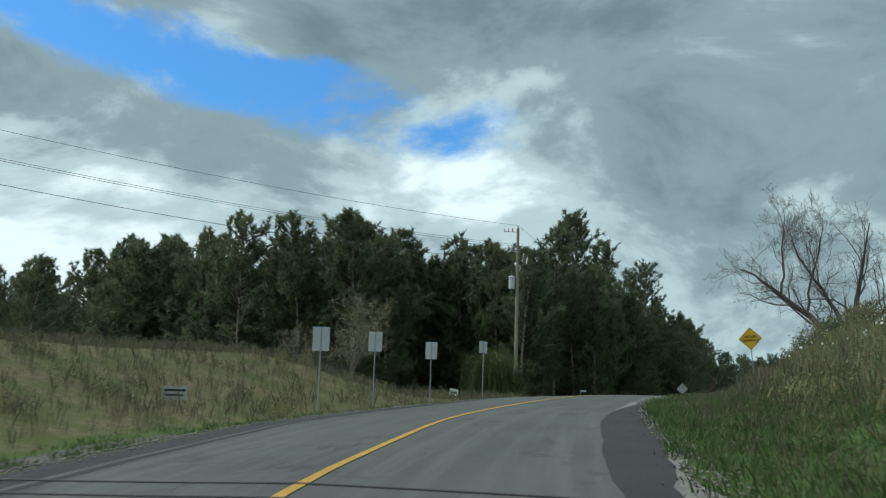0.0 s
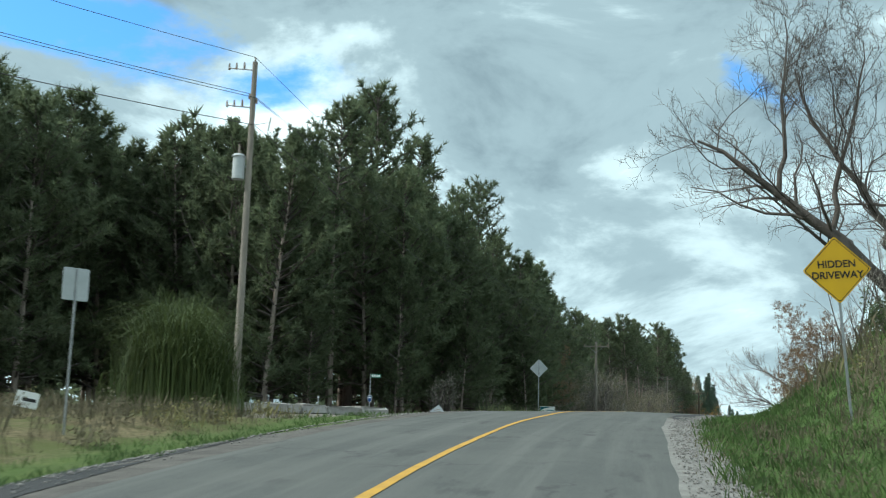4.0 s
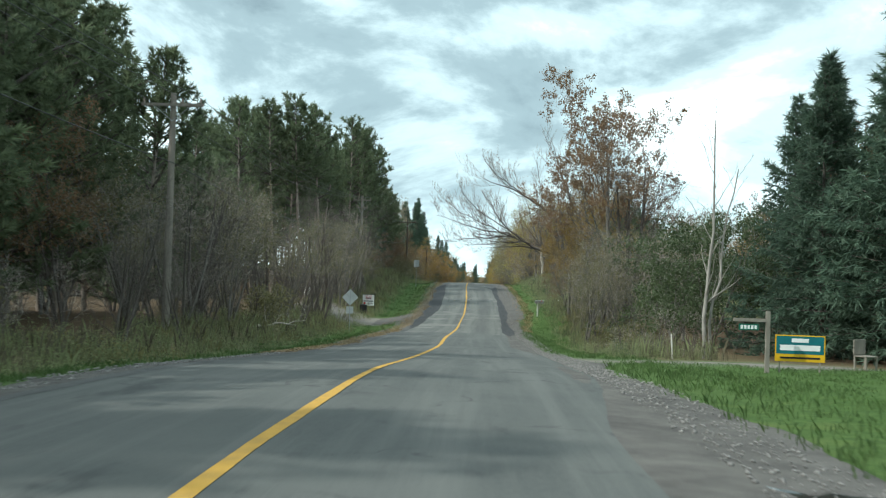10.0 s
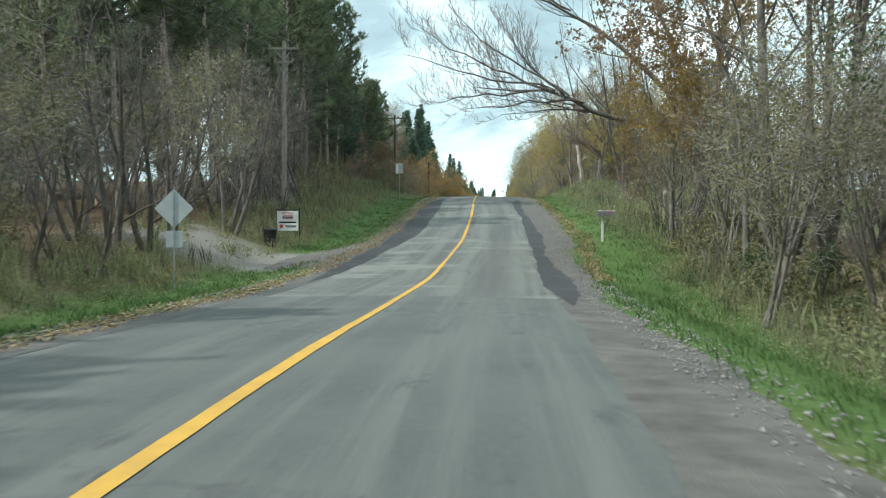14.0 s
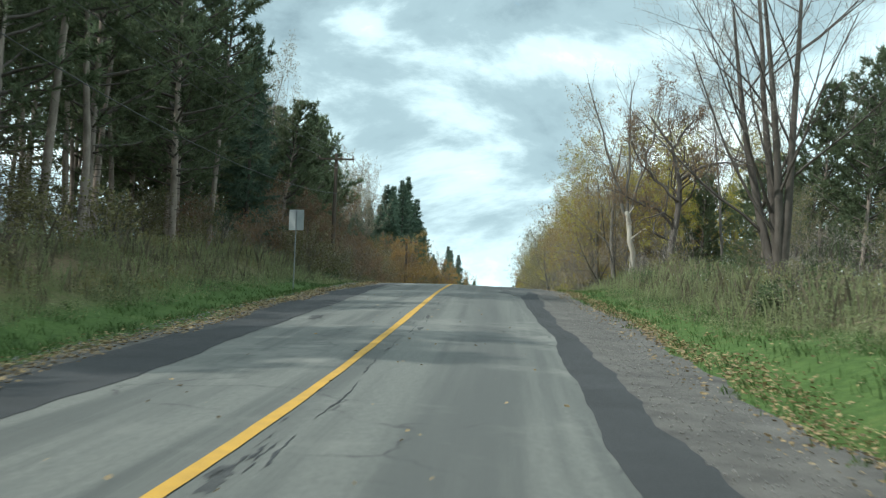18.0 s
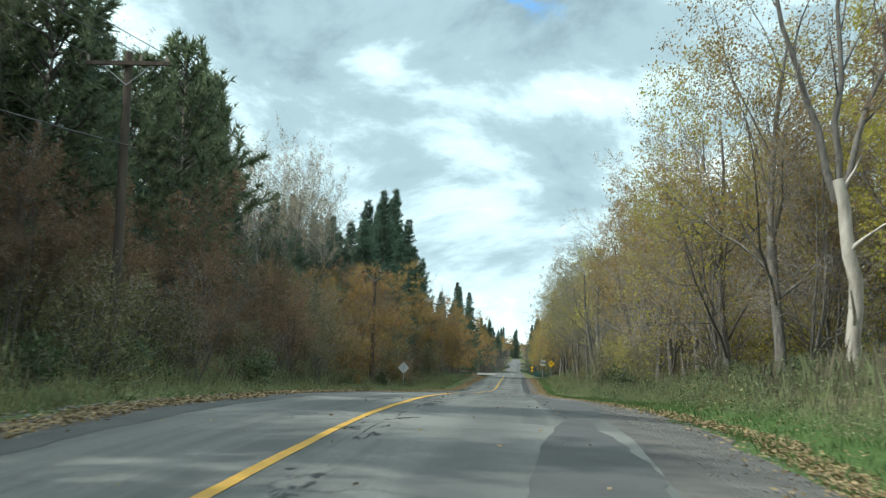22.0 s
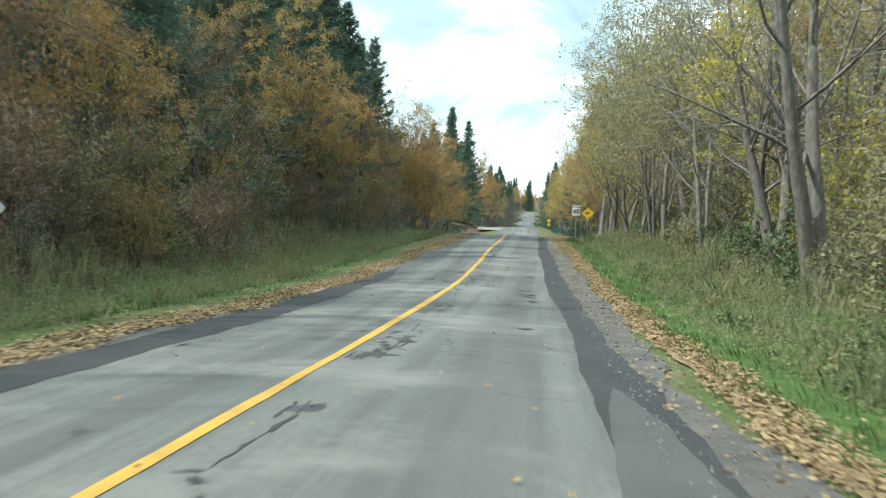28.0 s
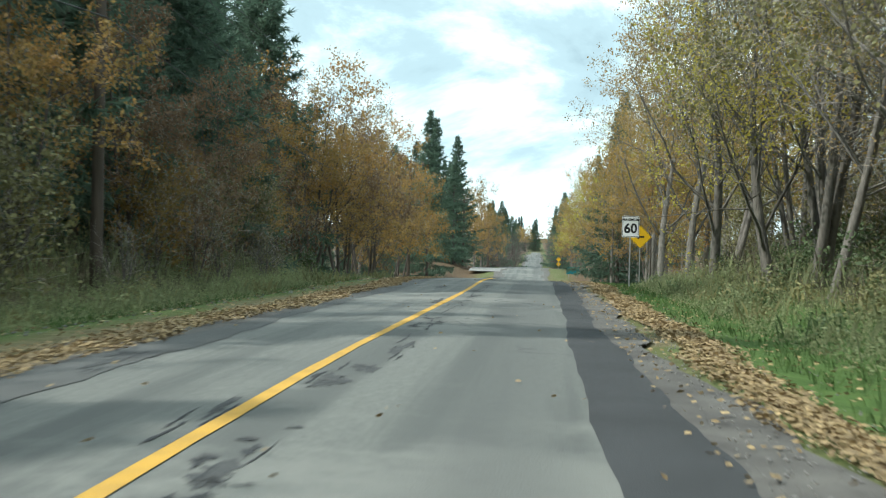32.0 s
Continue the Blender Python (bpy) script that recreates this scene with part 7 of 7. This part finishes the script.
# stone block wall at the entrance
def stone_wall():
    base = float(ground_z(-11.5, 54.5)) - 0.08
    root = thing("stone_wall", pose(-11.15, 55.3, base, 0, 0, 62), "low wall of rough cut limestone blocks", "wall")
    dice, x = random.Random(5), 0.0
    for k in range(7):
        L, h = dice.uniform(1.2, 1.9), dice.uniform(0.36, 0.46)
        b = box(L - 0.04, 0.6, h, (0, 0, h / 2), 0.05)
        for v in b.verts:
            v.co += Vector((dice.uniform(-0.05, 0.05), dice.uniform(-0.06, 0.06), dice.uniform(-0.05, 0.05)))
        a = radians(-1.5 * k)
        part("block", b, M_ROCK, root, m=pose(-x - L / 2, dice.uniform(-0.06, 0.06) + 0.02 * k * k, 0, 0, 0, dice.uniform(-3, 3) - 1.5 * k))
        x += L


stone_wall()
for px, py in ((-13.6, 53.4), (-14.9, 51.0), (-16.0, 48.4)):
    lamp = sign_root("garden_marker", px, py, "short thin marker post behind the stone wall", "post")
    part("shaft", rod((0, 0, -0.1), (0, 0, 0.72), 0.03, 0.03, 8), M_STEEL, lamp)
    part("cap", rod((0, 0, 0.72), (0, 0, 0.82), 0.05, 0.045, 8), M_TANK, lamp)


# ---- right: lawn things ----
def post(name, x, y, tall, r, mat, label, lean=(0, 0), square=False):
    root = sign_root(name, x, y, label, "post", lean=lean)
    b = box(r * 2, r * 2, tall + 0.3, (0, 0, tall / 2 - 0.15), 0.01) if square else rod((0, 0, -0.3), (0, 0, tall), r, r * 0.92, 9)
    part("shaft", b, mat, root)
    part("cap", rod((0, 0, tall), (0, 0, tall + 0.02), r * 0.9, r * 0.5, 9), mat, root)
    return root


post("wooden_post", 9.65, 77.5, 1.25, 0.085, M_WOOD, "grey weathered wooden post on the lawn")
post("marker_stake", 8.97, 110.0, 0.95, 0.03, M_WHITEPAINT, "thin white marker stake beside the drive", lean=(0, -4))
post("fence_post", 11.7, 239.2, 1.15, 0.09, M_WHITEPAINT, "pale leaning fence post among the weeds", lean=(0, 8))
post("fence_post", 12.5, 250.0, 1.1, 0.09, M_WOOD, "grey old fence post among the weeds", lean=(3, -3))
hang = sign_root("number_gallows", 9.2, 97.4, "dark wooden post with an arm and a green number plate", "sign")
part("post", box(0.11, 0.11, 1.75, (0, 0, 0.75), 0.01), M_WOOD, hang)
part("arm", box(0.95, 0.08, 0.09, (-0.42, 0, 1.38), 0.01), M_WOOD, hang)
hang_p = part("number_plate", plate([(-0.26, -0.08), (0.26, -0.08), (0.26, 0.08), (-0.26, 0.08)], 0.006), M_SIGNGREEN, hang, m=pose(-0.5, -0.02, 1.2))
for k in range(5):
    bar(hang_p, 0.06, 0.1, -0.18 + 0.09 * k, 0, M_SIGNWHITE)


def rail_fence(x0, y0, x1, y1, n):
    root = thing("rail_fence", pose(x0, y0, float(ground_z(x0, y0)) - 0.05), "old split-rail fence of grey wood", "fence")
    pts = [Vector((x0 + (x1 - x0) * i / n, y0 + (y1 - y0) * i / n, 0)) for i in range(n + 1)]
    for p in pts:
        p.z = float(ground_z(p.x, p.y))
    o = Vector((x0, y0, float(ground_z(x0, y0)) - 0.05))
    for p in pts:
        part("post", rod(p - o + Vector((0, 0, -0.25)), p - o + Vector((rng.uniform(-0.05, 0.05), 0, 1.15)), 0.08, 0.07, 8), M_WOOD, root)
    for a, b in zip(pts, pts[1:]):
        for h in (0.4, 0.72, 1.0):
            part("rail", rod(a - o + Vector((0, 0.03, h + rng.uniform(-0.06, 0.06))), b - o + Vector((0, 0.03, h + rng.uniform(-0.1, 0.06))), 0.05, 0.045, 7), M_WOOD, root)


rail_fence(15.5, 96, 24, 100, 4)


def garden_bench(x, y, turn):
    root = sign_root("garden_chair", x, y, "small weathered wooden garden chair on the lawn", "chair", turn=turn)
    part("seat", box(0.55, 0.45, 0.04, (0, 0, 0.42), 0.008), M_WOOD, root)
    part("backrest", box(0.55, 0.04, 0.45, (0, 0.22, 0.68), 0.008), M_WOOD, root)
    for sx in (-0.24, 0.24):
        for sy in (-0.19, 0.19):
            part("leg", box(0.05, 0.05, 0.44, (sx, sy, 0.2)), M_WOOD, root)


garden_bench(13.0, 101.0, 35)


def mailbox(x, y):
    root = sign_root("mailbox", x, y + 0.0, "two battered grey mailboxes on a white wooden post", turn=4)
    root.scale = (0.9, 0.9, 1.04)
    part("post", box(0.10, 0.10, 1.15, (0, 0, 0.5), 0.008), M_WHITEPAINT, root, "chipped white post")
    part("brace", rod((0.05, 0, 0.45), (0.28, 0, 0.92), 0.035, sides=4), M_WOOD, root)
    part("shelf", box(0.8, 0.3, 0.035, (0.14, 0, 1.0), 0.004), M_WOOD, root)
    for k, (bx, w, mt) in enumerate(((-0.1, 0.26, M_BOX), (0.3, 0.46, M_BOX))):
        b = bmesh.new()
        outline = [(-0.11, 0), (0.11, 0), (0.11, 0.13)] + [(0.11 * math.cos(a), 0.13 + 0.09 * math.sin(a)) for a in (0.5, 1.0, 1.57, 2.1, 2.6)] + [(-0.11, 0.13)]
        f = b.faces.new([b.verts.new((-w / 2, py, pz)) for py, pz in outline])
        r = bmesh.ops.extrude_face_region(b, geom=[f])
        bmesh.ops.translate(b, verts=[v for v in r["geom"] if isinstance(v, bmesh.types.BMVert)], vec=(w, 0, 0))
        bmesh.ops.recalc_face_normals(b, faces=b.faces[:])
        body = part("box", b, mt, root, m=pose(bx, 0, 1.02))
        part("door", box(0.012, 0.2, 0.17, (-w / 2 - 0.008, 0, 0.09), 0.003), M_BOX, body)
        part("flag", box(0.05, 0.006, 0.09, (0.02, -0.117, 0.16)), M_SIGNRED if k else M_STEEL, body)


mailbox(6.35, 155.6)
marker = sign_root("marker_pole", 9.3, 158.5, "short grey pole with a white number tag", "pole")
part("shaft", rod((0, 0, -0.4), (0, 0, 2.1), 0.11, 0.10, 12), M_POLE, marker)
part("tag", box(0.1, 0.01, 0.2, (-0.02, -0.115, 1.7)), M_SIGNWHITE, marker)

# pale side road that meets the far dip
side_v = [(middle(y) + u, y, high(y) - 0.06 + 0.004 * abs(u + 2.4)) for y in (447.5, 450.0, 452.5, 455.0) for u in (-7.2, -5.6, -4.0, -2.4)]
side_f = [(4 * r + c, 4 * r + c + 1, 4 * r + c + 5, 4 * r + c + 4) for r in range(3) for c in range(3)]
tagged(new("side_road", mesh_from("side_road", [tuple(float(c) for c in v) for v in side_v], side_f, M_CHALK)), "pale gravel side road joining beyond the dip", "road", kind="structure")

# car parked beside the road beyond the dip
def parked_car(x, y, turn):
    car = thing("parked_car", pose(x, y, float(ground_z(x, y)) - 0.01, 0, 0, turn), "small white car parked beside the road far ahead", "car")
    side = [(-2.1, 0.32), (2.1, 0.32), (2.15, 0.72), (1.15, 0.92), (0.55, 1.42), (-1.2, 1.42), (-1.95, 0.98), (-2.15, 0.9)]
    b = bmesh.new()
    f = b.faces.new([b.verts.new((-0.85, a, c)) for a, c in side])
    r = bmesh.ops.extrude_face_region(b, geom=[f])
    bmesh.ops.translate(b, verts=[v for v in r["geom"] if isinstance(v, bmesh.types.BMVert)], vec=(1.7, 0, 0))
    bmesh.ops.recalc_face_normals(b, faces=b.faces[:])
    bmesh.ops.bevel(b, geom=b.edges[:], offset=0.06, segments=2, affect="EDGES")
    part("body", b, M_SIGNWHITE, car)
    part("rear_window", box(1.35, 0.02, 0.36, (0, 0, 0)), M_SIGNBLACK, car, "dark glass", pose(0, -1.66, 1.2, 60, 0, 0))
    for s in (-1, 1):
        part("tail_light", box(0.2, 0.03, 0.16, (s * 0.7, -2.15, 0.78)), M_SIGNRED, car)
        part("side_window", box(0.02, 1.5, 0.34, (s * 0.86, -0.35, 1.16)), M_SIGNBLACK, car)
        for yy in (-1.3, 1.3):
            wheel = part("wheel", rod((s * 0.66, yy, 0.32), (s * 0.88, yy, 0.32), 0.32, sides=18), M_SIGNBLACK, car)
            part("rim", rod((s * 0.87, yy, 0.32), (s * 0.9, yy, 0.32), 0.19, sides=14), M_STEEL, wheel)


parked_car(-6.6, 585, 4)

# waste barrels by the left drive
for bx, by, tall, mt, lab in ((-7.5, 156.6, 0.75, M_SIGNBLACK, "dark plastic waste bin beside the drive"), (-12.2, 157.5, 0.85, M_WHITEPAINT, "white barrel under the trees by the drive")):
    root = sign_root("waste_bin", bx, by, lab, "bin")
    part("barrel", rod((0, 0, 0), (0, 0, tall), 0.24, 0.29, 16), mt, root)
    part("rim", rod((0, 0, tall - 0.03), (0, 0, tall + 0.02), 0.31, 0.31, 16), mt, root)
    part("lid", rod((0, 0, tall + 0.02), (0, 0, tall + 0.09), 0.3, 0.12, 16), mt, root)


# two thin rubber traffic counting tubes laid across the road
for ty in (-23.45, -24.4):
    us = np.linspace(-4.9, 4.3, 40)
    pts = np.array([tuple(at_road(ty + 0.08 * math.sin(u * 0.7), float(u), 0.016)) for u in us])
    tube = thing("road_tube", pose(*pts[20]), "thin black rubber counting tube laid across the road", "tube", "traffic counting tubes")
    v, f = tube_arrays([(pts - pts[20], np.full(40, 0.011))], 6)
    part("hose", fast_mesh("hose", v, f, 4, M_WIRE, True), None, tube)
    for k in (0, 39):
        part("nail_clamp", box(0.06, 0.05, 0.03, tuple(pts[k] - pts[20])), M_STEEL, tube)


# ---- poles and wires ----
def utility_pole(x, y, tall, mat, arms, label, transformer=False, lean=(0, 0), turn=0):
    """Returns the wire points on top."""
    base = float(ground_z(x, y)) - 0.1
    m = pose(x, y, base, lean[0], lean[1], turn)
    root = thing("utility_pole", m, label, "pole", "poles along the road")
    part("shaft", rod((0, 0, -0.5), (0, 0, tall), 0.16, 0.105, 14), mat, root)
    tops = []
    for z, w in arms:
        arm = part("crossarm", box(w, 0.09, 0.115, (0, -0.13, z), 0.008), mat, root)
        for sx in (-w * 0.46, w * 0.16, w * 0.46):
            part("insulator", rod((sx, -0.13, z + 0.06), (sx, -0.13, z + 0.24), 0.045, 0.03, 8), M_CERAMIC, arm)
            tops.append((sx, -0.13, z + 0.24))
        for s in (-1, 1):
            part("brace", rod((s * w * 0.3, -0.13, z - 0.03), (0, -0.11, z - 0.6), 0.014, sides=6), M_STEEL, arm)
    if not arms:
        for z, sx in ((tall + 0.2, 0.0), (tall - 1.3, -0.16), (tall - 1.5, 0.16)):
            part("insulator", rod((sx, 0, z - 0.22), (sx, 0, z), 0.05, 0.03, 8), M_CERAMIC, root)
            tops.append((sx, 0, z))
    if transformer:
        tank = part("transformer", rod((-0.40, -0.1, tall - 4.8), (-0.40, -0.1, tall - 3.85), 0.24, 0.24, 18), M_TANK, root)
        part("lid", rod((-0.42, -0.1, tall - 3.9), (-0.42, -0.1, tall - 3.8), 0.29, 0.2, 18), M_TANK, tank)
        part("bushing", rod((-0.42, -0.1, tall - 3.8), (-0.42, -0.1, tall - 3.4), 0.05, 0.035, 10), M_CERAMIC, tank)
        part("bracket", box(0.3, 0.08, 0.08, (-0.2, -0.05, tall - 4.3)), M_STEEL, tank)
        br = part("lamp_bracket", rod((0.1, 0, tall - 2.6), (0.75, -0.05, tall - 2.55), 0.018, sides=8), M_STEEL, root)
        part("cutout", rod((0.75, -0.05, tall - 2.9), (0.85, -0.05, tall - 2.35), 0.045, 0.045, 10), M_SIGNWHITE, br)
    mm = Matrix(m)
    return [mm @ Vector(t) for t in tops] + [mm @ Vector((0.12, 0, tall - 2.6))]


P_A = utility_pole(-13.5, 45.2, 14.1, M_POLE, [], "weathered grey utility pole with a transformer", True)
pole_a = bpy.data.objects["utility_pole"]
for z in (13.9, 12.35):
    arm = part("side_bracket", rod((-0.1, 0, z - 0.12), (-1.15, -0.05, z + 0.02), 0.03, 0.025, 8), M_STEEL, pole_a)
    for sx in (-0.45, -0.8, -1.12):
        part("insulator", rod((sx, -0.03, z - 0.05), (sx, -0.03, z + 0.22), 0.05, 0.03, 8), M_CERAMIC, arm)
P_Z = utility_pole(-34, -10, 13.6, M_POLE, [], "weathered grey utility pole on the mound")
P_B = utility_pole(-9.85, 108.6, 8.8, M_POLE, [(8.35, 2.3)], "pale utility pole with one crossarm")
P_C = utility_pole(-9.1, 168.0, 9.0, M_POLE, [(8.6, 1.6), (7.9, 1.0)], "grey utility pole with two short crossarms")
P_D = utility_pole(-8.7, 226.2, 9.1, M_DARKPOLE, [(8.75, 2.4)], "dark wooden utility pole with a crossarm")
P_E = utility_pole(-8.2, 275.5, 8.8, M_DARKPOLE, [(8.4, 2.3)], "dark wooden utility pole among autumn trees")
P_F = utility_pole(-8.2, 327.0, 9.0, M_DARKPOLE, [(8.6, 2.3)], "dark wooden utility pole with a crossarm")
P_G = utility_pole(-8.3, 390.0, 11.0, M_DARKPOLE, [(10.6, 2.2)], "tall dark utility pole down the road")
P_H = utility_pole(-8.6, 458.0, 9.5, M_DARKPOLE, [(9.1, 2.4)], "distant utility pole with a crossarm")
P_I = utility_pole(-8.6, 535.0, 9.5, M_DARKPOLE, [(9.1, 2.4)], "distant utility pole with a crossarm")
P_J = utility_pole(-8.6, 640.0, 10.5, M_DARKPOLE, [(10.1, 2.4)], "far utility pole on the next rise")


def wire(a, b, sag, r=0.011):
    pts = [a.lerp(b, i / 14) - Vector((0, 0, sag * 4 * (i / 14) * (1 - i / 14))) for i in range(15)]
    v, q = tube_arrays([(np.array([tuple(p) for p in pts]), np.full(15, r))], 4)
    return tagged(new("power_line", fast_mesh("power_line", v, q, 4, M_WIRE, True)), "thin dark overhead power line between poles", "wire", "power lines")


CHAIN = [P_Z, P_A, P_B, P_C, P_D, P_E, P_F, P_G, P_H, P_I, P_J]
for a, b in zip(CHAIN, CHAIN[1:]):
    for i in (0, 1, 2, -1):
        wire(a[i], b[i], 0.9 if i != -1 else 1.1, 0.012 if i != -1 else 0.016)
